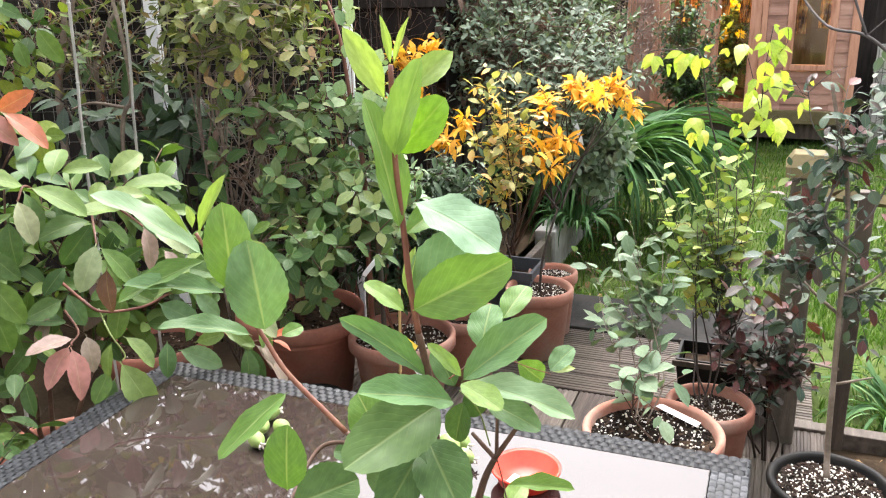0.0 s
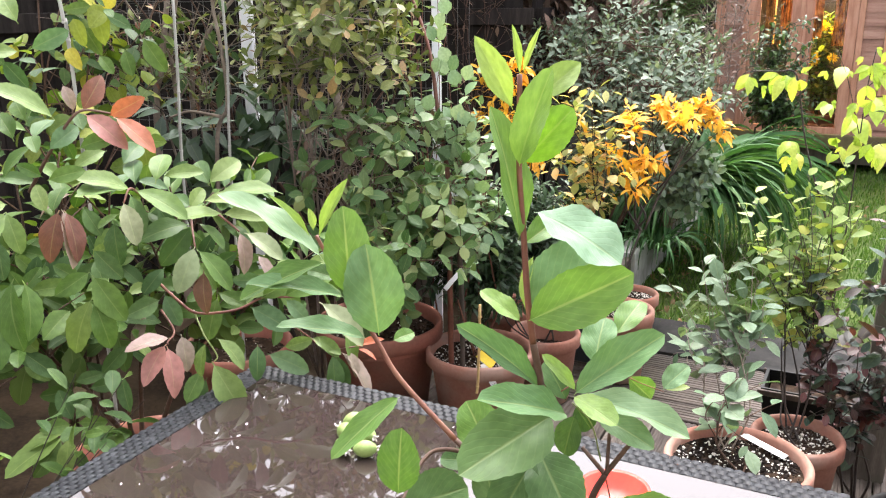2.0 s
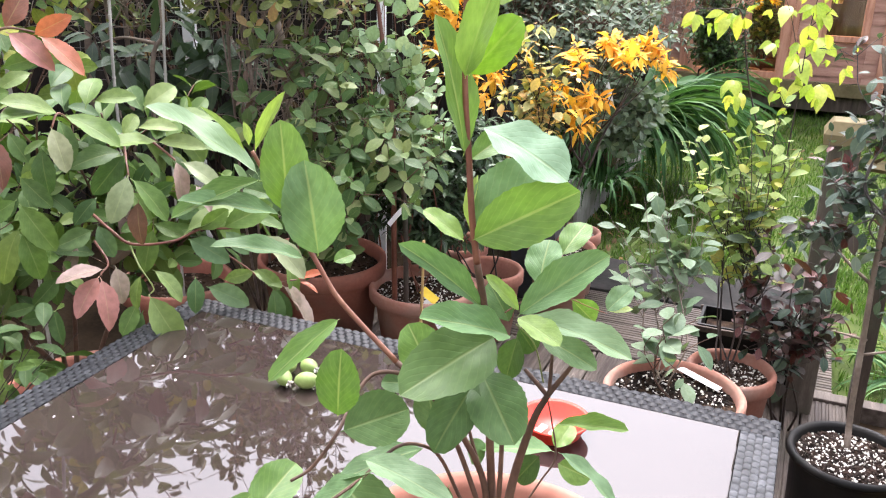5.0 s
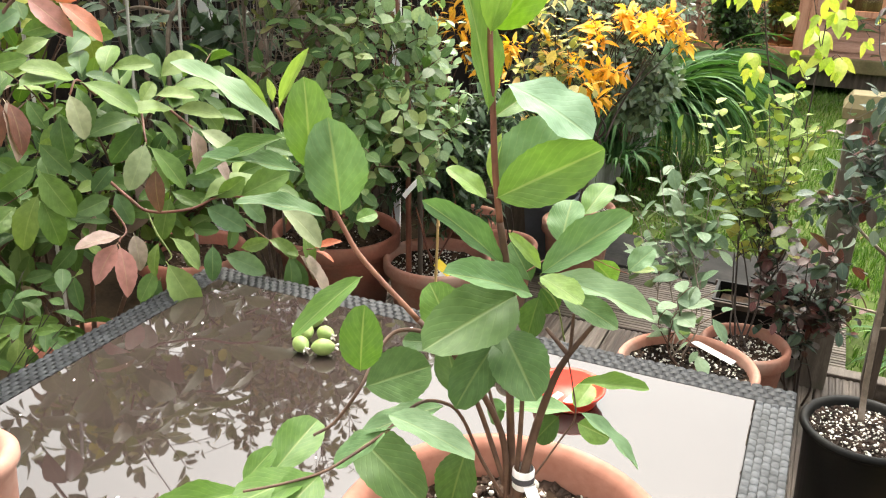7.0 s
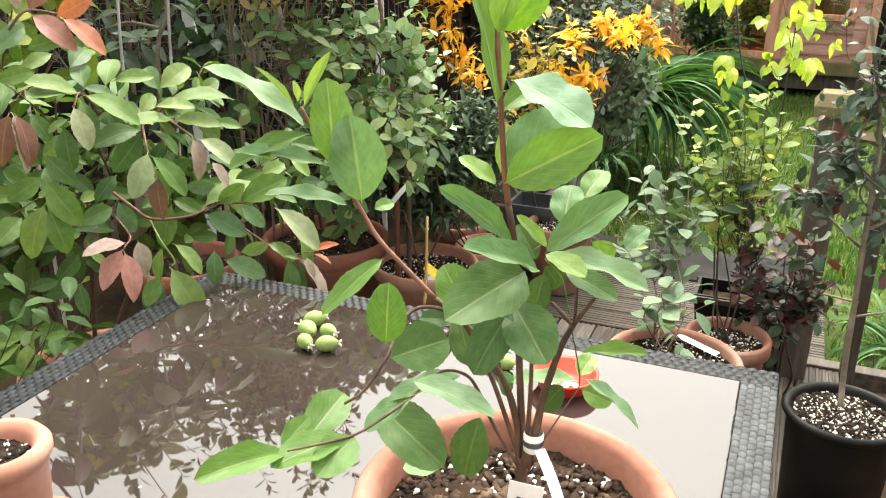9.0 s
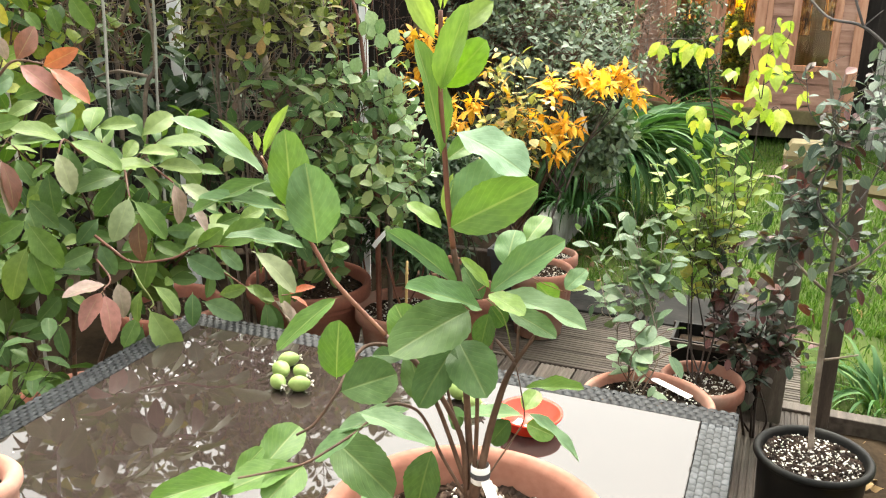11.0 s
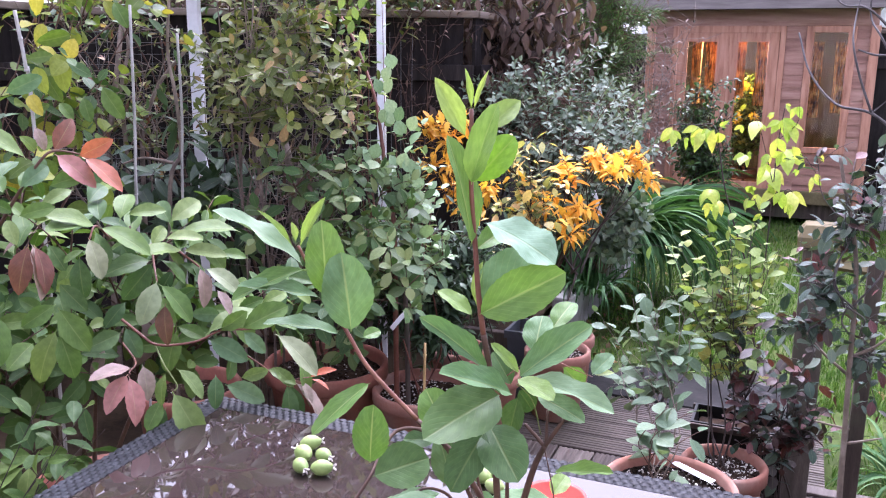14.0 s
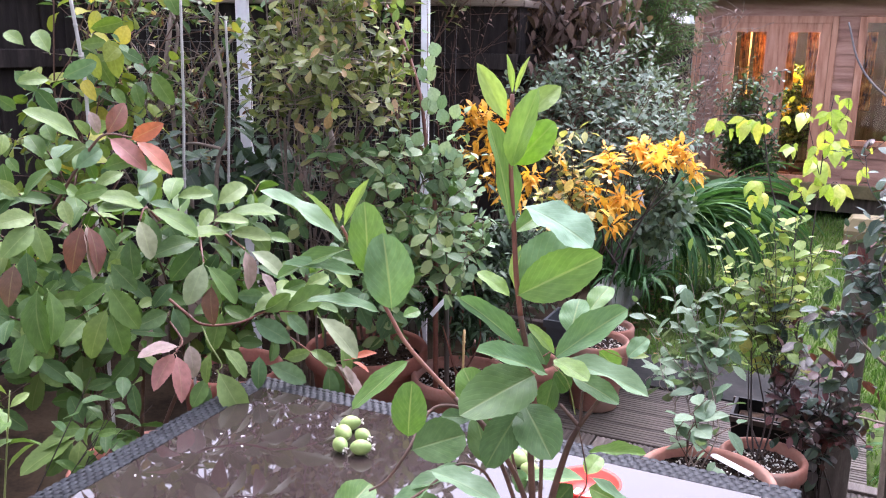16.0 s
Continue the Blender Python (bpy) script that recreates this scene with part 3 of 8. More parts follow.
def shrub(name, label, base, tips, sets, length, seed=1, stem=None, thick=0.006, limit=150, category="shrub", group="", spread=0.03, lift=0.12, side_shoots=0, side_length=0.15, side_from=0.3, rosette=0, hang=0.25, limbs=5, **kw):
    """A shrub: shoots from the base to the given tips, each with leaves; side shoots fill it."""
    rng = random.Random(seed)
    owner = thing(name, label, category, base, group)
    inv = owner.matrix_world.inverted()
    items, twigs, some = [], bmesh.new(), False
    count = min(limbs, len(tips) // 3)
    frame_limbs = []
    for k in range(count):
        tip = Vector(tips[int((k + 0.5) * len(tips) / count)])
        root = Vector(base) + Vector((rng.uniform(-spread, spread), rng.uniform(-spread, spread), 0))
        end = Vector(base).lerp(tip, 0.58) + Vector((rng.uniform(-0.05, 0.05), rng.uniform(-0.05, 0.05), 0))
        pts = shoot(rng, root, end, lift * 0.5)
        bm = bmesh.new()
        tube(bm, [inv @ p for p in pts], thick * 1.25, thick * 0.8, 6)
        part("branch", bm, stem or BARK, owner, smooth=True)
        frame_limbs.append(pts)
    cut = 0.5 if count else 0.0
    if "start" in kw:
        kw["start"] = max(0.08, (kw["start"] - cut) / (1 - cut))
    side_from = max(0.1, (side_from - cut) / (1 - cut))
    for tip in tips:
        bm = bmesh.new()
        root = Vector(base) + Vector((rng.uniform(-spread, spread), rng.uniform(-spread, spread), 0))
        if count:
            near = min(frame_limbs, key=lambda q: (q[-1] - Vector(tip)).length * rng.uniform(0.8, 1.2))
            root = near[rng.randrange(len(near) // 2, len(near))]
        pts = shoot(rng, root, tip, lift)
        tube(bm, [inv @ p for p in pts], thick * (0.7 if count else 1.0), thick * 0.35, 5)
        if rosette:
            items += rosette_leaves(rng, pts[-1], pts[-1] - pts[-3] + Vector((0.12, -0.12, 0.45)) * (pts[-1] - pts[-3]).length, sets, length, rosette, hang)
        else:
            items += leaves_along(rng, pts, sets, length, **kw)
        for _ in range(side_shoots):
            k = rng.randrange(int(len(pts) * side_from), len(pts) - 1)
            q = pts[k]
            way = Vector((rng.uniform(-1, 1), rng.uniform(-1, 1), rng.uniform(-0.2, 0.9))).normalized()
            sp = curve_points([q, q + way * side_length * 0.5 + Vector((0, 0, 0.01)), q + way * side_length * rng.uniform(0.7, 1.2)], 4)
            tube(twigs, [inv @ p for p in sp], thick * 0.4, thick * 0.2, 4)
            some = True
            if rosette:
                items += rosette_leaves(rng, sp[-1], sp[-1] - sp[-2] + Vector((0.12, -0.12, 0.5)) * (sp[-1] - sp[-2]).length, sets, length * 0.9, rosette, hang)
            else:
                items += leaves_along(rng, sp, sets, length, **{**kw, "start": 0.15})
        part("branch", bm, stem or BARK, owner, smooth=True)
    if some:
        part("twig", twigs, stem or BARK, owner, smooth=True)["kind"] = "stuff"
    dress(owner, items, limit)
    return owner


def blob(rng, centre, size, count, low=-1.0):
    """Points scattered in the upper shell of an uneven ellipsoid, for shoot tips."""
    out = []
    while len(out) < count:
        v = Vector((rng.gauss(0, 1), rng.gauss(0, 1), rng.gauss(0, 1))).normalized()
        if v.z < low:
            continue
        k = rng.uniform(0.6, 1.08)
        out.append((centre[0] + v.x * size[0] * k, centre[1] + v.y * size[1] * k, centre[2] + v.z * size[2] * k))
    return out


# ---- the setting ----
def sheet(name, mat, x0, x1, y0, y1, z, cuts=(1, 1), rough=0.0, seed=0):
    rng = random.Random(seed)
    bm = bmesh.new()
    nx, ny = cuts
    g = [[bm.verts.new((x0 + (x1 - x0) * i / nx, y0 + (y1 - y0) * j / ny, z + (rng.uniform(-rough, rough) if 0 < i < nx and 0 < j < ny else 0))) for j in range(ny + 1)] for i in range(nx + 1)]
    for i in range(nx):
        for j in range(ny):
            bm.faces.new((g[i][j], g[i + 1][j], g[i + 1][j + 1], g[i][j + 1]))
    return new(name, finish(bm, name, mat))


ground = tagged(sheet("ground", LAWN, -400, 400, -400, 600, -0.08), "short green lawn with bare earthy patches", "ground", kind="structure")


def deck_board(width=0.14, length=1.0, thick=0.028, grooves=6):
    """A grooved deck board along +Y, top at z = 0."""
    bm = bmesh.new()
    prof = [(-width / 2, -thick), (-width / 2, -0.003), (-width / 2 + 0.003, 0)]
    pitch = (width - 0.012) / grooves
    x = -width / 2 + 0.006
    for k in range(grooves):
        prof += [(x + pitch * 0.15, 0), (x + pitch * 0.3, -0.003), (x + pitch * 0.6, -0.003), (x + pitch * 0.75, 0)]
        x += pitch
    prof += [(width / 2 - 0.003, 0), (width / 2, -0.003), (width / 2, -thick)]
    a = [bm.verts.new((px, 0, pz)) for px, pz in prof]
    b = [bm.verts.new((px, length, pz)) for px, pz in prof]
    for k in range(len(prof)):
        j = (k + 1) % len(prof)
        bm.faces.new((a[k], a[j], b[j], b[k]))
    bm.faces.new(a[::-1])
    bm.faces.new(b)
    bmesh.ops.recalc_face_normals(bm, faces=bm.faces)
    return finish(bm, "board", DECK, False)


deck = thing("deck", "weathered grooved timber decking, damp and greenish", "decking", kind="structure")
board_long, board_short = deck_board(length=3.45), deck_board(length=1.6)
rng = random.Random(5)
for k in range(13):
    b = new("board", board_long)
    b.parent = deck
    b.matrix_basis = pose(-0.976 + 0.146 * k, -0.32, rng.uniform(-0.002, 0.001))
for k in range(4):
    b = new("board", board_short)
    b.parent = deck
    b.matrix_basis = pose(-0.80, 3.215 + 0.146 * k, rng.uniform(-0.002, 0.001), 0, 0, -90)
joist = part("joist", boxes(((-1.04, -0.3, -0.079), (0.84, -0.2, -0.03)), ((-1.04, 1.4, -0.079), (0.84, 1.5, -0.03)), ((-1.04, 3.05, -0.079), (0.84, 3.13, -0.03)), ((-0.8, 3.16, -0.079), (-0.72, 3.7, -0.03))), DARK_TIMBER, deck)

# Made-up slabs where dark board edge and soil lie.
paving = thing("paving", "dark slabs standing for board edge and soil between deck and lawn", "paving", kind="structure")
for k in range(2):
    bm = boxes(((0, 0, -0.05), (0.58, 0.42, 0)), bevel=0.006)
    s = part("slab", bm, DARK_SLAB, paving)
    s.matrix_basis = pose(-0.46 + 0.59 * k, 3.82, -0.03 - 0.003 * (k % 2))

# low plastered wall of the raised bed along the lawn
raised_bed = thing("raised_bed", "low pale plastered wall holding a planting bed", "garden wall", kind="structure")
part("wall", boxes(((-0.62, 4.62, -0.079), (-0.5, 7.6, 0.17)), bevel=0.012), PLASTER_WALL, raised_bed)
# Added board: darkens the near wall stretch, where dark foliage belongs.
part("side_board", boxes(((-0.56, 4.0, -0.079), (-0.52, 4.618, 0.15)), bevel=0.008), DARK_TIMBER, raised_bed, "side board added dark to merge with the dark planting")
part("end_wall", boxes(((-1.5, 3.95, -0.079), (-0.52, 3.998, 0.15)), bevel=0.008), DARK_TIMBER, raised_bed, "dark timber end board")
bed = sheet("bed_soil", EARTH, -4.6, -0.62, 4.0, 9.4, 0.12, (30, 40), 0.03, 3)
tagged(bed, "dark bare soil of the planting bed", "soil", kind="structure")
# Dark sheet in place of lit ground: it supplies the deep shade under the shrubs.
side_bed = sheet("side_bed", EARTH, -4.6, -1.05, -0.5, 4.0, -0.01, (24, 30), 0.02, 4)
tagged(side_bed, "dark soil sheet standing for deep shade beside the deck", "soil", kind="structure")
litter_bed = sheet("litter_bed", EARTH, 0.80, 1.9, 0.4, 3.1, -0.05, (20, 40), 0.012, 6)
tagged(litter_bed, "bare earth strewn with dry leaves beside the deck", "soil", kind="structure")

# fence: dark close boards with a grey capping rail
FENCE_A, FENCE_B = Vector((-4.6, 2.72, 0)), Vector((-1.0, 4.30, 0))


def fence_run(name, a, b, height, label):
    d = (b - a)
    turn = math.degrees(math.atan2(d.y, d.x))
    f = thing(name, label, "fence", a, kind="structure", turn=turn)
    n = int(d.length / 0.125)
    bm = boxes(((0, -0.009, 0), (0.128, 0.009, height)), bevel=0.003)
    me = finish(bm, "board", FENCE_WOOD, False)
    r = random.Random(11)
    for k in range(n):
        o = new("board", me)
        o.parent = f
        o.matrix_basis = pose(0.125 * k, 0.012 * (k % 2), 0.02 + r.uniform(-0.006, 0.006))
    part("capping_rail", boxes(((-0.02, -0.04, height + 0.015), (d.length + 0.02, 0.05, height + 0.05)), bevel=0.005), FENCE_RAIL, f, "weathered grey capping rail")
    part("rail", boxes(((0, -0.045, 0.35), (d.length, -0.011, 0.43)), bevel=0.004), FENCE_WOOD, f)
    part("rail", boxes(((0, -0.045, height - 0.3), (d.length, -0.011, height - 0.22)), bevel=0.004), FENCE_WOOD, f)
    return f


fence_run("fence", FENCE_A, FENCE_B, 1.68, "dark brown close-board fence with a grey capping rail")
fence_run("fence", FENCE_B, Vector((-1.25, 8.6, 0)), 1.68, "dark brown close-board fence running back to the summerhouse")
fence_run("fence", Vector((-1.25, 8.62, 0)), Vector((-0.90, 8.98, 0)), 1.68, "short dark fence panel beside the summerhouse")
# Added out of view on the left, to keep side light off the bush.
fence_run("fence", Vector((-2.75, -1.4, 0)), Vector((-2.75, 3.3, 0)), 1.68, "unseen dark fence added along the side to block light")

# plant-support net stapled to the fence
d = (FENCE_B - FENCE_A)
run = d.normalized()
net = thing("garden_net", "dark wire garden net with square meshes fixed to the fence", "net", FENCE_A + run * 0.15 + Vector((run.y, -run.x, 0)) * 0.056, turn=math.degrees(math.atan2(d.y, d.x)))
bm = bmesh.new()
rng = random.Random(77)
for k in range(int((d.length - 0.4) / 0.055)):
    x = 0.055 * k
    tube(bm, [(x + rng.uniform(-0.004, 0.004), rng.uniform(-0.006, 0), z) for z in (0.75, 1.05, 1.35, 1.62)], 0.0015, 0.0015, 3)
for k in range(17):
    z = 0.76 + 0.053 * k
    tube(bm, [(0.3 * j, rng.uniform(-0.006, 0), z + rng.uniform(-0.004, 0.004)) for j in range(int((d.length - 0.4) / 0.3) + 1)], 0.0015, 0.0015, 3)
part("mesh", bm, NET_WIRE, net)

# unseen plain wall added behind the terrace: blocks sky, its tone set for bounce
BOUNCE_PLASTER = surface("bounce_wall_render", [(0.25, (0.30, 0.27, 0.23)), (0.55, (0.40, 0.37, 0.32)), (0.85, (0.48, 0.45, 0.40))], 3, 0.85, 0.4, 60)
wall_back = new("unseen_wall", finish(boxes(((-4.6, -1.75, -0.1), (2.9, -1.45, 2.5))), "unseen_wall", BOUNCE_PLASTER, False))
tagged(wall_back, "unseen plain wall added behind the terrace to block and bounce light", "wall", kind="structure")

# ---- summerhouse ----
SX0, SX1, SY, SD = -0.86, 1.17, 8.9, 2.2
SF, SH = 0.12, 1.92
house = thing("summerhouse", "small orange-stained timber summerhouse with glazed double doors", "summerhouse", (0, SY, 0))


def clad(parent, x0, x1, z0, z1, y=0.0):
    n = max(1, round((z1 - z0) / 0.11))
    h = (z1 - z0) / n
    for k in range(n):
        bm = bmesh.new()
        zs = z0 + h * k
        v = [bm.verts.new(p) for p in ((x0, y - 0.022, zs), (x1, y - 0.022, zs), (x1, y - 0.010, zs + h), (x0, y - 0.010, zs + h), (x0, y + 0.01, zs), (x1, y + 0.01, zs), (x1, y + 0.01, zs + h), (x0, y + 0.01, zs + h))]
        for q in ((0, 1, 2, 3), (5, 4, 7, 6), (4, 5, 1, 0), (3, 2, 6, 7), (4, 0, 3, 7), (1, 5, 6, 2)):
            bm.faces.new([v[k2] for k2 in q])
        part("cladding_board", bm, CEDAR, parent)


DOOR0, DOOR1, WIN0, WIN1 = -0.63, 0.40, 0.575, 0.995
part("floor", boxes(((SX0, 0, 0.0), (SX1, SD, SF))), DARK_TIMBER, house)
# Inner walls take a dark timber tone so that the room looks unlit.
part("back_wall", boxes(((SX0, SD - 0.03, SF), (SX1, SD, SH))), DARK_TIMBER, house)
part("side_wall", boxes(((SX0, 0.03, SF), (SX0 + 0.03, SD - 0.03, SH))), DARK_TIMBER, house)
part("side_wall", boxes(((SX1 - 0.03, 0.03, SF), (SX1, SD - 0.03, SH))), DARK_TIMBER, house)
clad(house, SX0, DOOR0, SF, SH - 0.12)
clad(house, DOOR1 + 0.002, WIN0 - 0.002, SF, SH - 0.12)
clad(house, WIN1 + 0.002, SX1, SF, SH - 0.12)
clad(house, WIN0 - 0.002, WIN1 + 0.002, SF, 0.62)
part("front_beam", boxes(((SX0, -0.03, SH - 0.12), (SX1, 0.03, SH + 0.058)), bevel=0.004), CEDAR, house)
part("corner_post", boxes(((SX0 - 0.02, -0.045, SF), (SX0 + 0.06, -0.024, SH - 0.12)), bevel=0.004), CEDAR_FRAME, house)
part("corner_post", boxes(((SX1 - 0.06, -0.045, SF), (SX1 + 0.02, -0.024, SH - 0.12)), bevel=0.004), CEDAR_FRAME, house)
part("sill", boxes(((SX0 + 0.08, -0.12, 0.15), (SX1 - 0.07, -0.048, 0.27)), bevel=0.006), CAP_WOOD, house, "pale weathered door sill")
# Dark strip that stands for the shadow under the sill.
part("base", boxes(((SX0 + 0.02, -0.040, 0.0), (SX1 - 0.02, -0.026, 0.15))), DARK_TIMBER, house, "base board, dark for the shadow below the sill")
roof = part("roof", boxes(((SX0 - 0.22, -0.30, SH + 0.06), (SX1 + 0.03, SD + 0.1, SH + 0.11)), bevel=0.006), FELT, house, "grey felt roof")
part("fascia", boxes(((SX0 - 0.23, -0.325, SH + 0.02), (SX1 + 0.04, -0.302, SH + 0.12)), bevel=0.004), FASCIA, roof, "grey weathered fascia board")
# Soffit in the same dark tone, as shadow under the eaves.
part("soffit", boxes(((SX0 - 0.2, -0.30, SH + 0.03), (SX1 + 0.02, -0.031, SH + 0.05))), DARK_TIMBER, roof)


def glazed(parent, name, x0, x1, z0, z1, y, stile=0.085, bottom=0.20):
    leafd = part(name, boxes(((x0, y - 0.04, z0), (x0 + stile, y, z1)), ((x1 - stile, y - 0.04, z0), (x1, y, z1)), ((x0 + stile, y - 0.04, z1 - stile), (x1 - stile, y, z1)), ((x0 + stile, y - 0.04, z0), (x1 - stile, y, z0 + bottom)), bevel=0.006), CEDAR_FRAME, parent)
    p = part("pane", boxes(((x0 + stile, y - 0.022, z0 + bottom), (x1 - stile, y - 0.018, z1 - stile))), PANE, leafd)
    p.visible_shadow = False
    part("bead", boxes(((x0 + stile, y - 0.045, z0 + bottom), (x0 + stile + 0.012, y - 0.024, z1 - stile)), ((x1 - stile - 0.012, y - 0.045, z0 + bottom), (x1 - stile, y - 0.024, z1 - stile)), bevel=0.003), CEDAR_FRAME, leafd)
    return leafd


part("door_frame", boxes(((DOOR0, -0.05, SF), (DOOR0 + 0.05, 0.02, SH - 0.12)), ((DOOR1 - 0.05, -0.05, SF), (DOOR1, 0.02, SH - 0.12)), ((DOOR0 + 0.05, -0.05, SH - 0.185), (DOOR1 - 0.05, 0.02, SH - 0.118)), bevel=0.005), CEDAR_FRAME, house)
mid = (DOOR0 + DOOR1) / 2
glazed(house, "door", DOOR0 + 0.052, mid - 0.002, SF + 0.004, SH - 0.182, 0.0)
d2 = glazed(house, "door", mid + 0.002, DOOR1 - 0.052, SF + 0.004, SH - 0.182, 0.0)
part("cover_strip", boxes(((mid - 0.018, -0.052, SF + 0.01), (mid + 0.018, -0.041, SH - 0.19)), bevel=0.003), CEDAR_FRAME, d2)
part("handle", boxes(((mid + 0.03, -0.07, 0.95), (mid + 0.045, -0.039, 1.07)), bevel=0.004), WIRE, d2, "dark metal door handle")
glazed(house, "window", WIN0, WIN1, 0.63, SH - 0.125, -0.002, 0.055, 0.055)

# lamp and yellow flowers inside
# Cloth mottled dark brown to gold: the room's golden shimmer is put into its colour.
AMBER_CLOTH = surface("amber_curtain", [(0.36, (0.05, 0.022, 0.008)), (0.52, (0.40, 0.18, 0.04)), (0.72, (0.78, 0.50, 0.16))], 14, 0.85, 0.3, 60, stretch=(1.3, 1.3, 0.8))
for x0, x1, z0 in ((-0.46, -0.36, 1.05), (-0.33, -0.20, 1.0), (-0.06, 0.05, 1.12), (0.14, 0.28, 1.05), (0.62, 0.74, 0.95), (0.84, 1.00, 1.0)):
    drape = thing("curtain", "gathered amber curtain hanging behind the summerhouse glass", "curtain", (x0, SY + 0.16, z0), "amber curtains")
    verts, faces, n = [], [], 16
    for i in range(n + 1):
        for z in (0.0, 0.25, 1.66 - z0):
            pinch = 0.9 if 0 < z < 0.5 else 1.0
            verts.append(((x1 - x0) * (0.5 + (i / n - 0.5) * pinch), 0.016 * math.sin(i * 2.1) + 0.006 * z, z))
    for i in range(n):
        for k in range(2):
            a = 3 * i + k
            faces.append((a, a + 3, a + 4, a + 1))
    me = bpy.data.meshes.new("cloth")
    me.from_pydata(verts, [], faces)
    me.materials.append(AMBER_CLOTH)
    cl = part("cloth", me, None, drape)
    so = cl.modifiers.new("thick", "SOLIDIFY")
    so.thickness = 0.003
lamp = thing("ceiling_lamp", "small warm ceiling lamp inside the summerhouse", "lamp", (-0.1, SY + 0.5, SH - 0.2))
part("shade", lathe([(0.03, 0.0), (0.09, 0.02), (0.10, 0.06), (0.03, 0.22)], 20), glow_material("amber_shade", (1.0, 0.60, 0.22), 2.0), lamp, "glowing amber shade")
bulb = bpy.data.lights.new("lamp_bulb", "POINT")
bulb.energy, bulb.color, bulb.shadow_soft_size = 34.0, (1.0, 0.62, 0.24), 0.06
bo = new("lamp_bulb", bulb)
bo.location = (-0.1, SY + 0.45, SH - 0.32)

# house far behind, grey roof beside it
far_house = thing("far_house", "white rendered house with dark windows behind the garden", "house", (0, 24, 0))
part("wall", boxes(((-3.6, 0, -0.08), (0.4, 6, 5.6))), WHITE_PAINT, far_house)
for x in (-3.0, -1.5, -0.6):
    w = part("window", boxes(((x, -0.05, 3.0), (x + 0.75, -0.004, 4.2)), bevel=0.01), WHITE_PAINT, far_house)
    part("pane", boxes(((x + 0.07, -0.07, 3.07), (x + 0.68, -0.052, 4.13))), surface("dark_window", [(0.3, (0.01, 0.01, 0.012)), (0.7, (0.02, 0.022, 0.025))], 2, 0.1, 0.0), w)
part("roof", boxes(((-3.9, -0.4, 5.6), (0.7, 6.4, 5.9))), FELT, far_house)
garage = thing("far_outbuilding", "low outbuilding with a grey sloping roof behind the summerhouse", "outbuilding", (0, 15, 0))
part("wall", boxes(((0.2, 0, -0.08), (1.7, 3, 2.4))), WHITE_PAINT, garage)
bm = bmesh.new()
v = [bm.verts.new(p) for p in ((0.0, -0.3, 2.40), (1.8, -0.3, 2.40), (1.8, 3.2, 3.6), (0.0, 3.2, 3.6), (0.0, -0.3, 2.48), (1.8, -0.3, 2.48), (1.8, 3.2, 3.68), (0.0, 3.2, 3.68))]
for q in ((3, 2, 1, 0), (4, 5, 6, 7), (0, 1, 5, 4), (1, 2, 6, 5), (2, 3, 7, 6), (3, 0, 4, 7)):
    bm.faces.new([v[k] for k in q])
part("roof", bm, FELT, garage)

# dark fence and a wire cage to the right of the summerhouse
fence_run("fence", Vector((1.185, 9.05, 0)), Vector((5.5, 9.3, 0)), 1.72, "dark fence beside the summerhouse")
cage = thing("wire_cage", "grey wire mesh run leaning by the dark fence", "wire cage", (1.36, 8.85, -0.08))
bm = bmesh.new()
for k in range(22):
    tube(bm, [(0.045 * k, 0, 0), (0.045 * k, 0, 0.95)], 0.003, 0.003, 4)
for k in range(5):
    tube(bm, [(0, 0, 0.2375 * k), (0.945, 0, 0.2375 * k)], 0.004, 0.004, 4)
part("mesh", bm, WIRE, cage)
part("back_panel", boxes(((-0.01, 0.1, 0), (0.96, 0.13, 0.95))), PLASTER_WALL, cage)
fence_run("fence", Vector((2.9, -1.0, 0)), Vector((5.5, 9.3, 0)), 1.7, "dark brown fence along the far side of the lawn")

# ---- table ----
TOPZ = 0.74
table = thing("garden_table", "grey wicker garden table with a wet smoked-glass top", "table", (0, 0, 0))
TX0, TX1, TY0, TY1 = -0.60, 0.60, 0.30, 1.555
GX0, GX1, GY0, GY1 = -0.54, 0.54, 0.36, 1.50


def glass_top_material():
    m, n, l = material("smoked_glass_top")
    p = n.new("ShaderNodeBsdfPrincipled")
    tc, no = n.new("ShaderNodeTexCoord"), n.new("ShaderNodeTexNoise")
    no.inputs["Scale"].default_value, no.inputs["Detail"].default_value = 5.0, 6
    l.new(tc.outputs["Object"], no.inputs["Vector"])
    cr = ramp(n, [(0.3, (0.022, 0.015, 0.014)), (0.7, (0.032, 0.023, 0.021))])
    l.new(no.outputs["Fac"], cr.inputs[0])
    l.new(cr.outputs[0], p.inputs["Base Color"])
    p.inputs["Roughness"].default_value = 0.02
    p.inputs["IOR"].default_value = 1.66
    o = n.new("ShaderNodeOutputMaterial")
    l.new(p.outputs[0], o.inputs[0])
    return m


GLASS_TOP = glass_top_material()
part("glass_top", boxes(((GX0 + 0.001, GY0 + 0.001, TOPZ - 0.008), (GX1 - 0.001, GY1 - 0.001, TOPZ)), bevel=0.002), GLASS_TOP, table, "smoked glass top, glossy and wet")
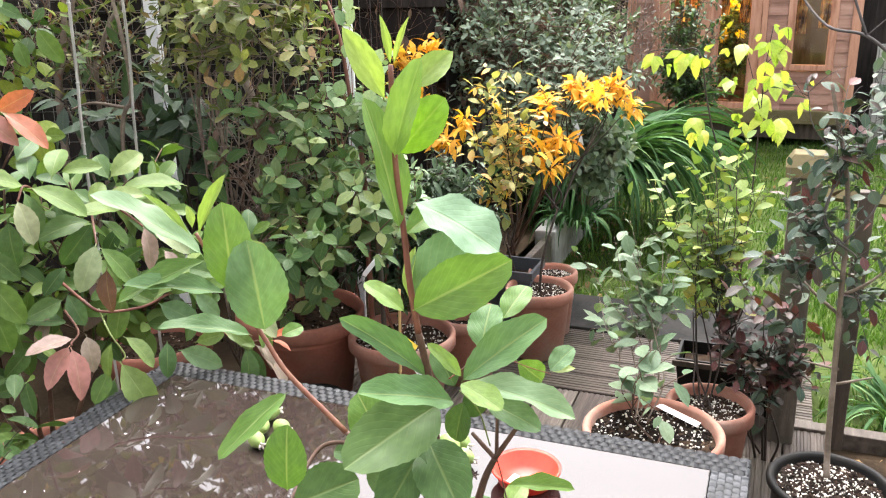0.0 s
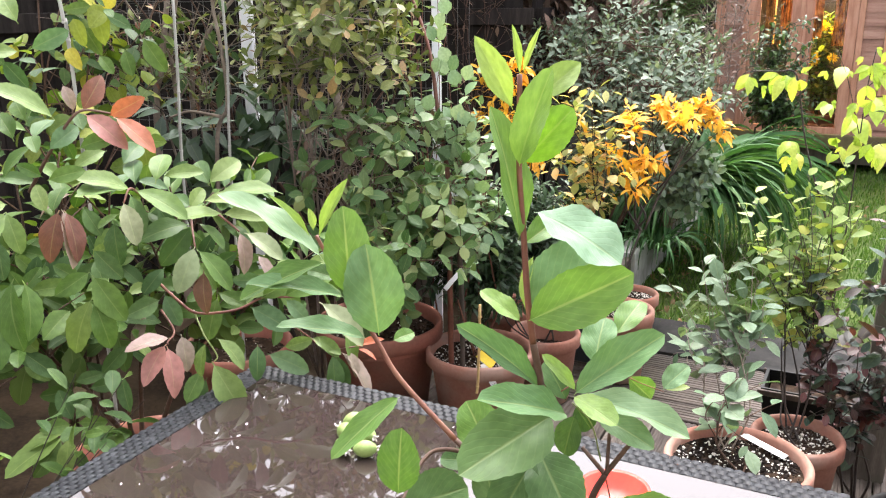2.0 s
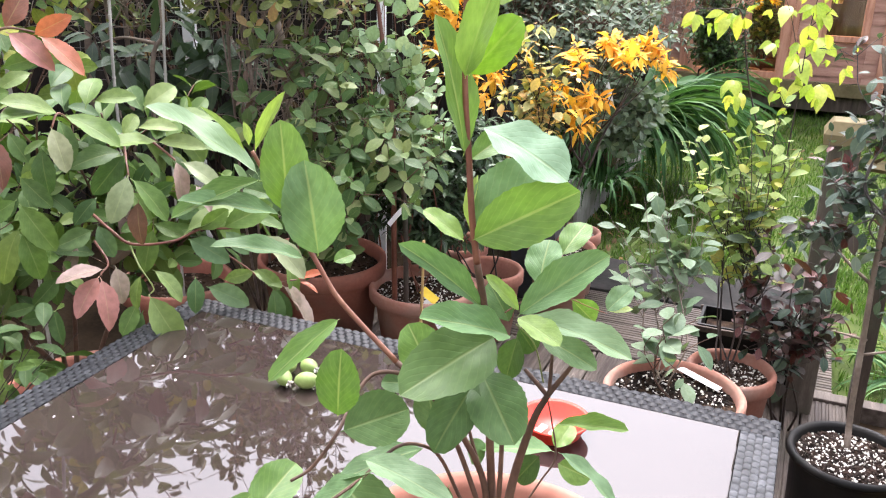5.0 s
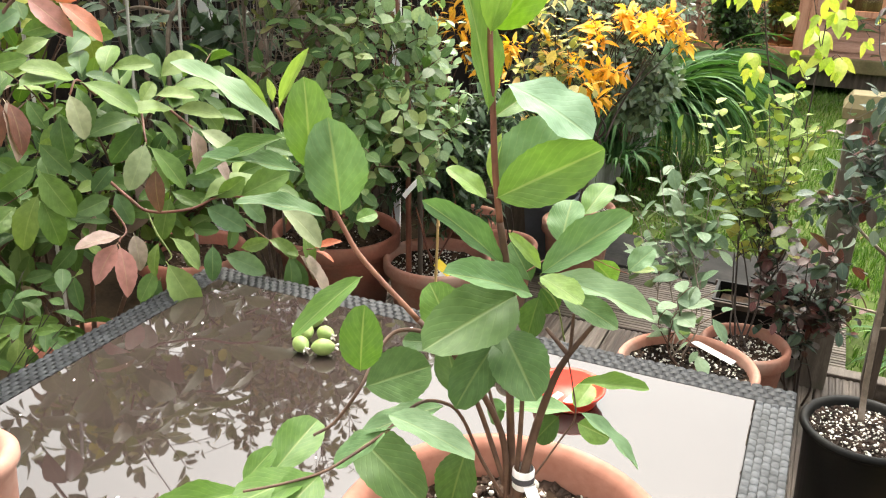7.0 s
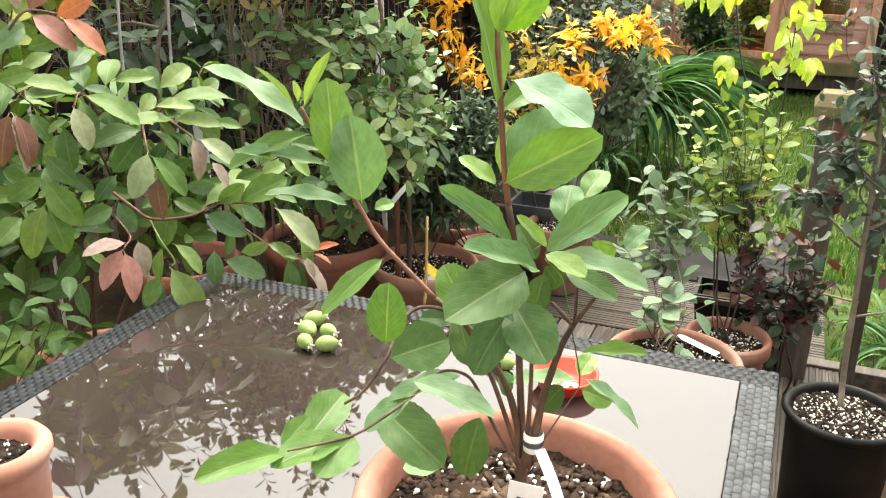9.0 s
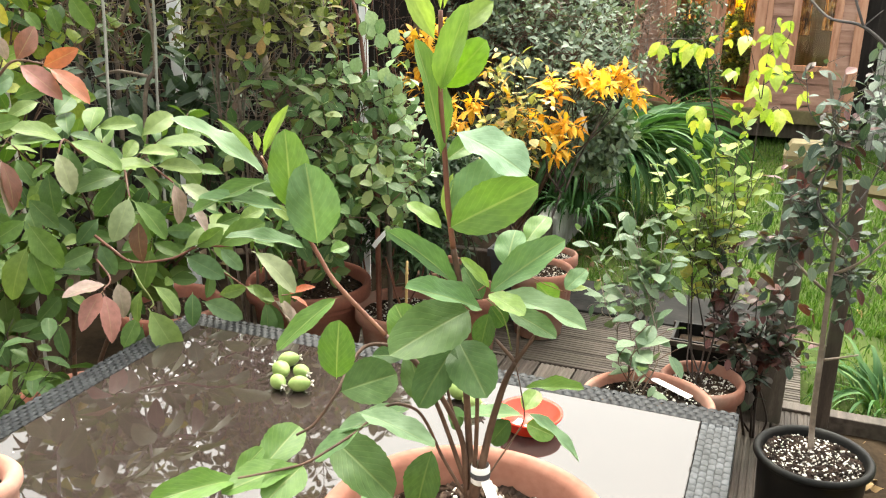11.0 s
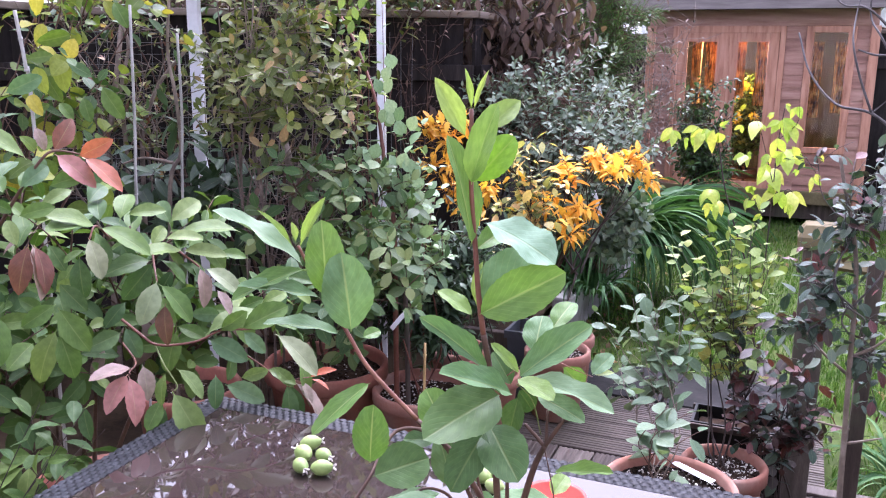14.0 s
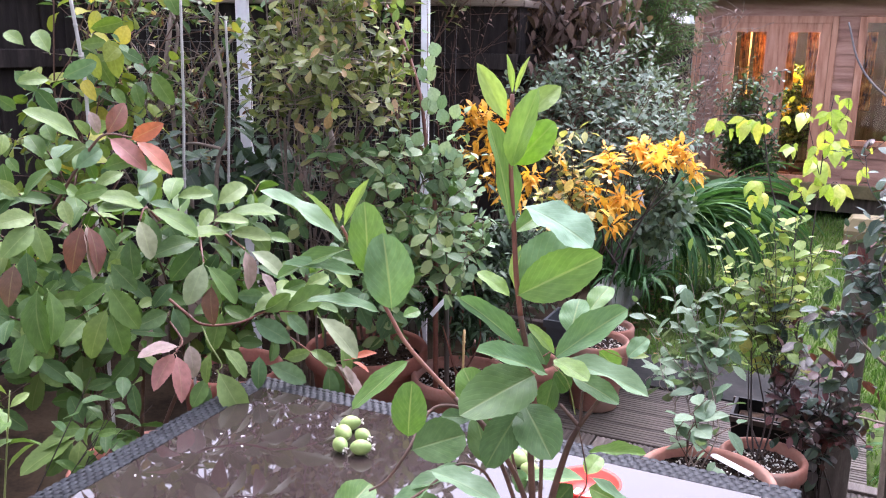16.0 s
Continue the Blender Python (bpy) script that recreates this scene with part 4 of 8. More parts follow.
part("frame", boxes(((TX0 + 0.004, TY0 + 0.004, TOPZ - 0.10), (GX0, TY1 - 0.004, TOPZ - 0.005)), ((GX1, TY0 + 0.004, TOPZ - 0.10), (TX1 - 0.004, TY1 - 0.004, TOPZ - 0.005)), ((GX0, TY0 + 0.004, TOPZ - 0.10), (GX1, GY0, TOPZ - 0.005)), ((GX0, GY1, TOPZ - 0.10), (GX1, TY1 - 0.004, TOPZ - 0.005))), WICKER_DARK, table)


def weave(length, width, cell=0.011, across=0.009):
    """A woven band: strands along X pass over and under cross strands, lying in the XY plane, top near z = 0."""
    verts, faces = [], []
    nx, ny = int(length / across), max(2, int(width / cell))
    ax, ay = length / nx, width / ny

    def bump_quad(x0, x1, y0, y1, h, along):
        k = len(verts)
        n = 4
        for i in range(n + 1):
            t = i / n
            z = h * math.sin(math.pi * t) - 0.0005
            if along:
                xx = x0 + (x1 - x0) * t
                verts.extend([(xx, y0, z * 0.8), (xx, (y0 + y1) / 2, z + 0.0007), (xx, y1, z * 0.8)])
            else:
                yy = y0 + (y1 - y0) * t
                verts.extend([(x1, yy, z * 0.8), ((x0 + x1) / 2, yy, z + 0.0007), (x0, yy, z * 0.8)])
        for i in range(n):
            a = k + 3 * i
            faces.append((a, a + 3, a + 4, a + 1))
            faces.append((a + 1, a + 4, a + 5, a + 2))

    for j in range(ny):
        for i in range(-1, nx):
            if (i + j) % 2 == 0:
                x0, x1 = max(0, ax * (i + 0.02)), min(length, ax * (i + 1.98))
                if x1 - x0 > 0.004:
                    bump_quad(x0, x1, ay * (j + 0.06), ay * (j + 0.94), 0.0032, True)
    me = bpy.data.meshes.new("weave")
    me.from_pydata(verts, [], faces)
    me.polygons.foreach_set("use_smooth", [True] * len(faces))
    me.materials.append(WICKER)
    return me


def woven(name, length, width, m):
    o = new(name, weave(length, width))
    o.parent = table
    o.matrix_basis = m
    o["kind"] = "stuff"


woven("woven_edge", TX1 - TX0, TY1 - GY1, pose(TX0, GY1, TOPZ - 0.001))
woven("woven_edge", GY1 - TY0, GX0 - TX0, pose(GX0, TY0, TOPZ - 0.001, 0, 0, 90))
woven("woven_edge", GY1 - TY0, TX1 - GX1, pose(TX1, TY0, TOPZ - 0.001, 0, 0, 90))
woven("woven_edge", GX1 - GX0, GY0 - TY0, pose(GX0, TY0, TOPZ - 0.001))
woven("woven_skirt", TX1 - TX0, 0.10, pose(TX0, TY0 + 0.002, TOPZ - 0.105, 90, 0, 0))
woven("woven_skirt", TX1 - TX0, 0.10, pose(TX1, TY1 - 0.002, TOPZ - 0.105, 90, 0, 180))
woven("woven_skirt", TY1 - TY0, 0.10, pose(TX1 - 0.002, TY0, TOPZ - 0.105, 90, 0, 90))
woven("woven_skirt", TY1 - TY0, 0.10, pose(TX0 + 0.002, TY1, TOPZ - 0.105, 90, 0, 270))
for x in (TX0 + 0.02, TX1 - 0.08):
    for y in (TY0 + 0.02, TY1 - 0.08):
        part("leg", boxes(((x, y, 0.001), (x + 0.06, y + 0.06, TOPZ - 0.1)), bevel=0.006), WICKER, table)


# ---- pots ----
def plant_pot(at, radius, height, label, mat=None, taper=0.72, rim=0.05, soil=0.86, perlite=0, seed=1, chips=0, coarse=1.0, group=""):
    mat = mat or TERRACOTTA
    rng = random.Random(seed)
    p = thing("plant_pot", label, "plant pot", at, group, turn=rng.uniform(0, 90))
    r, h, b = radius, height, radius * taper
    lip = r * 0.93
    prof = [(0.0, 0.004), (b * 0.9, 0.0), (b, 0.006), (b + (lip - b) * 0.8, h - rim - 0.01), (lip, h - rim - 0.003), (r, h - rim + 0.004), (r, h - 0.008), (r - 0.006, h), (r - 0.014, h - 0.001), (r - 0.022, h - 0.01), (r - 0.026, h * soil - 0.03)]
    part("shell", lathe(prof, 48, 0.004), mat, p, smooth=True)
    sr = r - 0.024
    bm = bmesh.new()
    rings = []
    for k in range(1, 7):
        q = sr * k / 6
        rings.append([bm.verts.new((q * math.cos(a), q * math.sin(a), h * soil + rng.uniform(-0.005, 0.005))) for a in (2 * math.pi * j / 28 for j in range(28))])
    c = bm.verts.new((0, 0, h * soil + 0.004))
    for j in range(28):
        bm.faces.new((c, rings[0][j], rings[0][(j + 1) % 28]))
    for a, b2 in zip(rings, rings[1:]):
        for j in range(28):
            bm.faces.new((a[j], b2[j], b2[(j + 1) % 28], a[(j + 1) % 28]))
    part("soil", bm, SOIL, p, smooth=True)

    def scatter(name, count, lo, hi, m, flat):
        base = bmesh.new()
        if flat < 0.6:
            bmesh.ops.create_cube(base, size=1.7)
        else:
            bmesh.ops.create_icosphere(base, subdivisions=1, radius=1.0)
        for v2 in base.verts:
            v2.co = Vector((v2.co.x * rng.uniform(0.55, 1.25), v2.co.y * rng.uniform(0.55, 1.25), v2.co.z * rng.uniform(0.6, 1.2)))
        me = finish(base, name, m, False)
        items = []
        for _ in range(count):
            q, a = sr * math.sqrt(rng.random()) * 0.98, rng.uniform(0, 6.283)
            s = rng.uniform(lo, hi)
            items.append((me, Matrix.Translation((q * math.cos(a), q * math.sin(a), h * soil + s * flat * 0.6)) @ Euler((rng.uniform(-0.7, 0.7), rng.uniform(-0.7, 0.7), rng.uniform(0, 6))).to_matrix().to_4x4() @ Matrix.Diagonal((s * rng.uniform(0.8, 1.7), s, s * flat, 1))))
        o = new(name, joined(name, items, [m]))
        o.parent = p
        o["kind"] = "stuff"

    if perlite:
        scatter("perlite", perlite, 0.0014, 0.0046, PERLITE, 0.9)
    if chips:
        scatter("bark_mulch", int(chips * 1.6), 0.0025 * coarse, 0.0075 * coarse, BARK_CHIP, 0.4)
    return p


POT_GROUP = "potted shrubs on the deck"
plant_pot((0.352, 0.783, TOPZ), 0.163, 0.21, "large terracotta pot of bark-chip compost on the glass table", perlite=270, chips=620, coarse=1.0, seed=3, soil=0.80)
plant_pot((-0.243, 0.682, TOPZ), 0.061, 0.175, "terracotta pot of compost on the glass table", rim=0.02, perlite=160, chips=160, seed=4)
plant_pot((0.346, 2.347, 0.0), 0.192, 0.33, "wide terracotta pot of perlite compost on the deck", perlite=420, chips=500, seed=5, group=POT_GROUP, soil=0.9)
plant_pot((0.474, 2.655, 0.0), 0.132, 0.28, "terracotta pot of compost on the deck", perlite=300, chips=260, seed=6, group=POT_GROUP, soil=0.88)
plant_pot((0.794, 2.278, -0.05), 0.150, 0.35, "black plastic nursery pot full of perlite compost", PLASTIC_BLACK, 0.8, 0.02, 0.93, 560, 7, 600)
plant_pot((-0.268, 3.42, 0.0), 0.140, 0.30, "terracotta pot of perlite compost at the end of the deck", perlite=300, chips=200, seed=8, group=POT_GROUP, soil=0.9)
plant_pot((-0.272, 3.66, 0.0), 0.108, 0.29, "terracotta pot of perlite compost at the end of the deck", perlite=400, chips=100, seed=9, group=POT_GROUP, soil=0.9)
plant_pot((-0.613, 2.80, 0.0), 0.195, 0.30, "wide terracotta pot with gritty compost", perlite=500, chips=200, seed=10, group=POT_GROUP)
plant_pot((-0.47, 3.10, 0.0), 0.135, 0.28, "terracotta pot of compost", perlite=60, chips=200, seed=11, group=POT_GROUP, soil=0.7)
plant_pot((-0.70, 3.33, 0.0), 0.135, 0.28, "terracotta pot of compost", perlite=60, chips=200, seed=12, group=POT_GROUP, soil=0.7)

# pots standing just inside the summerhouse doors
for x, y in ((0.03, 0.12), (0.21, 0.16)):
    plant_pot((x, SY + y, SF), 0.085, 0.20, "terracotta pot standing inside the summerhouse doors", seed=31, group="pots inside the summerhouse")

# These three take the shaded terracotta tone.
plant_pot((-1.02, 2.78, 0.0), 0.24, 0.35, "very wide terracotta pot in a darker, shaded tone", TERRACOTTA_SHADED, 0.75, 0.06, 0.85, 60, 13, 200, group=POT_GROUP)
plant_pot((-1.02, 1.62, 0.0), 0.22, 0.38, "terracotta pot with deep shade in its colour, beside the table", TERRACOTTA_SHADED, 0.75, 0.06, 0.85, 20, 14, 100, group=POT_GROUP)
plant_pot((-1.34, 2.35, 0.0), 0.19, 0.36, "terracotta pot with deep shade in its colour", TERRACOTTA_SHADED, 0.75, 0.06, 0.85, 20, 15, 100, group=POT_GROUP)
plant_pot((-0.80, 2.47, 0.0), 0.12, 0.16, "low black nursery pot", PLASTIC_BLACK, 0.8, 0.015, 0.9, 260, 16, 60)

planter = thing("square_planter", "slate-grey square plastic planter on the deck", "planter", (-0.415, 3.56, 0.0))
bm = bmesh.new()
prof = [(0.07, 0.0), (0.095, 0.30), (0.105, 0.302), (0.105, 0.335), (0.092, 0.335), (0.09, 0.29), (0.085, 0.26)]
rings = [[bm.verts.new((sx * r, sy * r, z)) for sx, sy in ((-1, -1), (1, -1), (1, 1), (-1, 1))] for r, z in prof]
for a, b in zip(rings, rings[1:]):
    for k in range(4):
        bm.faces.new((a[k], a[(k + 1) % 4], b[(k + 1) % 4], b[k]))
bm.faces.new(rings[0][::-1])
part("shell", bm, PLASTIC_GREY, planter)
part("soil", boxes(((-0.084, -0.084, 0.24), (0.084, 0.084, 0.28))), SOIL, planter)


# ---- plants ----
S_BUSH = leaf_set("leaf", LEAF_BUSH, 5, width=0.46, point=0.52, fold=0.30, curl=0.26, rows=14, cols=2, stalk=0.08, serrate=0.03, wave=0.06, base=1.2)
S_PINK = leaf_set("leaf", LEAF_PINK, 3, width=0.42, point=0.65, fold=0.3, curl=0.25, rows=14, cols=2, stalk=0.08, serrate=0.03, wave=0.06)
S_RED = leaf_set("leaf", LEAF_RED, 3, width=0.44, point=0.65, fold=0.25, curl=0.2, rows=14, cols=2, stalk=0.08, serrate=0.03, wave=0.06)
S_MID = leaf_set("leaf", LEAF_MID, 4, width=0.56, point=0.62, rows=4, cols=1)
S_SHADE = leaf_set("leaf", LEAF_SHADED, 4, width=0.55, point=0.65, rows=4, cols=1)
S_OLIVE = leaf_set("leaf", LEAF_OLIVE, 5, width=0.46, point=0.45, fold=0.28, curl=0.12, rows=6, cols=1, base=1.7)
S_ROUND = leaf_set("leaf", LEAF_ROUND, 4, width=0.85, point=0.7, rows=4, cols=1)
S_LIME = leaf_set("leaf", LEAF_LIME, 4, width=0.5, point=0.85, curl=0.4, rows=5, cols=2, base=1.0)
S_VINE = leaf_set("leaf", LEAF_VINE, 4, width=0.8, point=0.55, curl=0.3, fold=0.2, rows=8, cols=2, base=0.85, wave=0.05)
S_ORANGE = leaf_set("leaf", LEAF_ORANGE, 4, width=0.34, point=0.9, curl=0.3, rows=4, cols=1)
S_TURN = leaf_set("leaf", LEAF_TURNING, 4, width=0.55, point=0.85, rows=4, cols=1)
S_SILVER = leaf_set("leaf", LEAF_SILVER, 4, width=0.46, point=0.8, rows=3, cols=1)
S_BROWN = leaf_set("leaf", LEAF_BROWN, 4, width=0.42, point=0.9, curl=0.35, rows=4, cols=1)
S_YELLOW = leaf_set("leaf", LEAF_YELLOWGREEN, 4, width=0.78, point=0.75, rows=4, cols=1)
S_GREY = leaf_set("leaf", LEAF_GREY, 4, width=0.58, point=0.65, rows=5, cols=1)
S_PURPLE = leaf_set("leaf", LEAF_PURPLE, 4, width=0.55, point=0.65, rows=5, cols=1)
S_TEAL = leaf_set("leaf", LEAF_TEAL, 4, width=0.55, point=0.65, rows=5, cols=1)
S_DARK = leaf_set("leaf", LEAF_DARK, 4, width=0.34, point=0.9, rows=4, cols=1, curl=0.3)
S_FEATHER = leaf_set("leaf", LEAF_FEATHER, 3, width=0.10, point=0.7, rows=2, cols=1, stalk=0.0)

S_PALE = leaf_set("leaf", LEAF_PALE, 3, width=0.46, point=0.52, fold=0.30, curl=0.26, rows=14, cols=2, stalk=0.08, serrate=0.03, wave=0.06, base=1.2)
S_CORAL = leaf_set("leaf", LEAF_CORAL, 3, width=0.42, point=0.65, fold=0.3, curl=0.2, rows=14, cols=2, stalk=0.08, serrate=0.03, wave=0.06)
S_MAROON = leaf_set("leaf", LEAF_MAROON, 3, width=0.42, point=0.65, fold=0.3, curl=0.25, rows=14, cols=2, stalk=0.08, serrate=0.03, wave=0.06)
# Bush leaf shape again, with shade put into its colour.
S_BUSH_SHADED = leaf_set("leaf", LEAF_SHADED, 4, width=0.46, point=0.52, fold=0.30, curl=0.26, rows=14, cols=2, stalk=0.08, serrate=0.03, wave=0.06, base=1.2)
S_BLUE_SHEEN = leaf_set("leaf", LEAF_BLUE_SHEEN, 3, width=0.46, point=0.52, fold=0.30, curl=0.26, rows=14, cols=2, stalk=0.08, serrate=0.03, wave=0.06, base=1.2)
S_FLUSH = leaf_set("leaf", LEAF_FLUSH, 3, width=0.46, point=0.52, fold=0.30, curl=0.26, rows=14, cols=2, stalk=0.08, serrate=0.03, wave=0.06, base=1.2)
S_DUSKY = leaf_set("leaf", LEAF_PINK, 3, width=0.5, point=0.6, fold=0.25, curl=0.22, rows=14, cols=2, stalk=0.08, serrate=0.03, wave=0.06)
KINDS = {"G": S_BUSH, "D": S_BUSH_SHADED, "L": S_PALE, "S": S_BLUE_SHEEN, "T": S_FLUSH, "P": S_DUSKY, "Q": S_CORAL, "R": S_MAROON, "O": S_RED, "Y": S_YELLOW, "Z": S_LIME, "V": S_VINE, "B": S_ROUND}


def placed_leaves(owner, rows, seed=3):
    """Single large leaves on a plant. Rows: base, tip, width as it shows, kind, and how far it tips up where that is known."""
    inv, rng = owner.matrix_world.inverted(), random.Random(seed + len(rows))
    for base, tip, width, kind, *lean in rows:
        base, tip = Vector(base), Vector(tip)
        d = tip - base
        me = rng.choice(KINDS[kind])
        natural = max(v.co.x for v in me.vertices) * 2
        if lean:
            tilt, true = lean[0], width
        else:
            ratio = min(1.0, width / (0.52 * d.length))
            tilt = min(62, math.degrees(math.acos(ratio))) * rng.uniform(0.8, 1.1) + rng.uniform(-14, 22)
            true = max(min(width, 0.5 * d.length), min(width / math.cos(radians(tilt)), 0.46 * d.length))
            if kind == "B":
                tilt, true = rng.uniform(15, 50), width
        ob = new("leaf", me)
        ob.parent = owner
        ob.matrix_basis = inv @ leaf_pose(base, d, facing(base, tip, tilt), d.length * 1.04, true / natural / d.length)


def hanging_trios(owner, rows, seed=5):
    """Each row becomes a spray of leaflets hanging from one stalk: base, tip, width."""
    rng = random.Random(seed)
    spray = []
    for base, tip, width in rows:
        base, tip = Vector(base), Vector(tip)
        d = tip - base
        spray.append((base, base + d * 0.92, d.length * rng.uniform(0.34, 0.46), "Z", rng.uniform(0, 35)))
        for side in (-1, 1):
            if rng.random() < 0.7:
                turn = Matrix.Rotation(side * rng.uniform(0.55, 1.1), 3, Vector((0.15, -1, 0.25)))
                e = (turn @ d) * rng.uniform(0.45, 0.75) + Vector((0, rng.uniform(-0.015, 0.015), -0.006))
                spray.append((base, base + e, e.length * rng.uniform(0.38, 0.5), "Z", rng.uniform(0, 40)))
    placed_leaves(owner, spray)


def branch_to(owner, ctrl, r0, r1, mat):
    inv = owner.matrix_world.inverted()
    bm = bmesh.new()
    tube(bm, [inv @ p for p in curve_points(ctrl, 5)], r0, r1, 7)
    part("branch", bm, mat, owner, smooth=True)


BUSH = shrub("leafy_shrub", "large potted shrub with soft green oval leaves arching over the table", (-1.02, 1.62, 0.33), [(-0.88, 1.63, 1.10), (-0.93, 1.50, 1.11), (-0.84, 1.73, 1.07), (-0.78, 1.81, 1.07), (-0.90, 1.54, 1.03), (-0.92, 1.44, 0.96), (-0.86, 1.51, 0.90), (-0.81, 1.63, 0.93), (-0.74, 1.75, 0.96), (-0.86, 1.43, 0.85), (-0.75, 1.61, 0.83), (-0.68, 1.80, 0.84), (-0.65, 1.88, 0.88), (-1.09, 1.47, 1.04), (-1.04, 1.38, 0.92), (-1.21, 1.48, 1.11), (-1.11, 1.53, 1.18), (-0.64, 1.95, 0.80), (-1.16, 1.38, 0.98), (-0.97, 1.38, 0.80), (-1.10, 1.29, 1.08), (-1.05, 1.19, 0.97), (-0.94, 1.18, 0.94), (-1.07, 1.16, 1.07), (-1.21, 1.31, 1.14), (-0.91, 1.21, 0.85), (-1.00, 1.07, 0.97), (-1.05, 1.60, 0.96), (-0.96, 1.76, 0.99), (-0.84, 1.80, 0.82)],
      [(0.58, S_BUSH), (0.40, S_BUSH_SHADED), (0.02, S_PINK)], 0.095, seed=21, stem=BARK, thick=0.006, rosette=5, side_shoots=3, side_length=0.15, limit=120, spread=0.05, lift=0.2)
branch_to(BUSH, [(-0.82, 1.50, 0.92), (-0.70, 1.44, 0.91), (-0.65, 1.44, 0.89), (-0.59, 1.49, 0.89), (-0.55, 1.53, 0.91), (-0.50, 1.56, 0.91), (-0.47, 1.61, 0.91)], 0.0035, 0.002, STEM_RED)
branch_to(BUSH, [(-0.73, 1.42, 0.89), (-0.66, 1.38, 0.87), (-0.65, 1.35, 0.86), (-0.64, 1.34, 0.86)], 0.0025, 0.0015, STEM_RED)
branch_to(BUSH, [(-0.67, 1.45, 0.89), (-0.61, 1.41, 0.86), (-0.58, 1.41, 0.82), (-0.58, 1.40, 0.81)], 0.002, 0.0014, STEM_GREEN)
branch_to(BUSH, [(-0.89, 1.27, 1.16), (-0.82, 1.27, 1.24), (-0.78, 1.29, 1.30), (-0.76, 1.31, 1.32), (-0.73, 1.35, 1.31)], 0.004, 0.002, BARK)
branch_to(BUSH, [(-0.73, 1.53, 1.09), (-0.69, 1.49, 1.05), (-0.65, 1.45, 1.03)], 0.003, 0.002, STEM_RED)
branch_to(BUSH, [(-0.68, 1.55, 1.08), (-0.63, 1.54, 1.06), (-0.60, 1.53, 1.05)], 0.003, 0.002, STEM_RED)
branch_to(BUSH, [(-0.82, 1.50, 1.10), (-0.77, 1.41, 1.15), (-0.75, 1.37, 1.13)], 0.003, 0.002, STEM_RED)
branch_to(BUSH, [(-0.53, 1.57, 0.85), (-0.48, 1.58, 0.82), (-0.45, 1.61, 0.78), (-0.40, 1.65, 0.78)], 0.0022, 0.0014, STEM_RED)
placed_leaves(BUSH, [
    ((-0.759, 1.274, 0.962), (-0.762, 1.209, 0.880), 0.052, "G"),
    ((-0.756, 1.278, 1.007), (-0.683, 1.268, 0.938), 0.058, "G"),
    ((-0.743, 1.262, 0.961), (-0.697, 1.254, 0.881), 0.058, "G"),
    ((-0.757, 1.276, 1.014), (-0.764, 1.206, 0.991), 0.051, "G"),
    ((-0.782, 1.308, 1.048), (-0.723, 1.313, 0.998), 0.042, "D"),
    ((-0.766, 1.355, 1.097), (-0.739, 1.325, 1.022), 0.042, "D"),
    ((-0.757, 1.394, 1.145), (-0.713, 1.381, 1.070), 0.035, "D"),
    ((-0.752, 1.370, 1.134), (-0.694, 1.343, 1.071), 0.042, "T"),
    ((-0.766, 1.370, 1.107), (-0.779, 1.326, 1.092), 0.018, "G"),
    ((-0.764, 1.237, 1.147), (-0.703, 1.216, 1.061), 0.036, "P"),
    ((-0.768, 1.411, 1.147), (-0.776, 1.315, 1.201), 0.035, "L"),
    ((-0.768, 1.411, 1.149), (-0.769, 1.292, 1.177), 0.035, "G"),
])
placed_leaves(BUSH, [
    ((-0.735, 1.444, 1.157), (-0.761, 1.502, 1.219), 0.058, "G"),
    ((-0.777, 1.430, 1.153), (-0.822, 1.470, 1.206), 0.046, "D"),
    ((-0.821, 1.442, 1.187), (-0.834, 1.514, 1.232), 0.046, "D"),
    ((-0.739, 1.468, 1.166), (-0.671, 1.503, 1.185), 0.030, "L"),
    ((-0.766, 1.413, 1.147), (-0.654, 1.437, 1.116), 0.034, "G"),
    ((-0.697, 1.560, 1.133), (-0.756, 1.587, 1.180), 0.047, "D"),
    ((-0.699, 1.558, 1.136), (-0.671, 1.633, 1.186), 0.061, "L"),
    ((-0.683, 1.518, 1.108), (-0.614, 1.550, 1.125), 0.027, "L"),
    ((-0.704, 1.500, 1.092), (-0.707, 1.551, 1.131), 0.044, "G"),
    ((-0.651, 1.546, 1.079), (-0.673, 1.447, 1.103), 0.024, "G"),
    ((-0.656, 1.542, 1.078), (-0.573, 1.582, 1.084), 0.033, "L"),
    ((-0.576, 1.655, 1.109), (-0.658, 1.566, 1.140), 0.032, "L"),
])
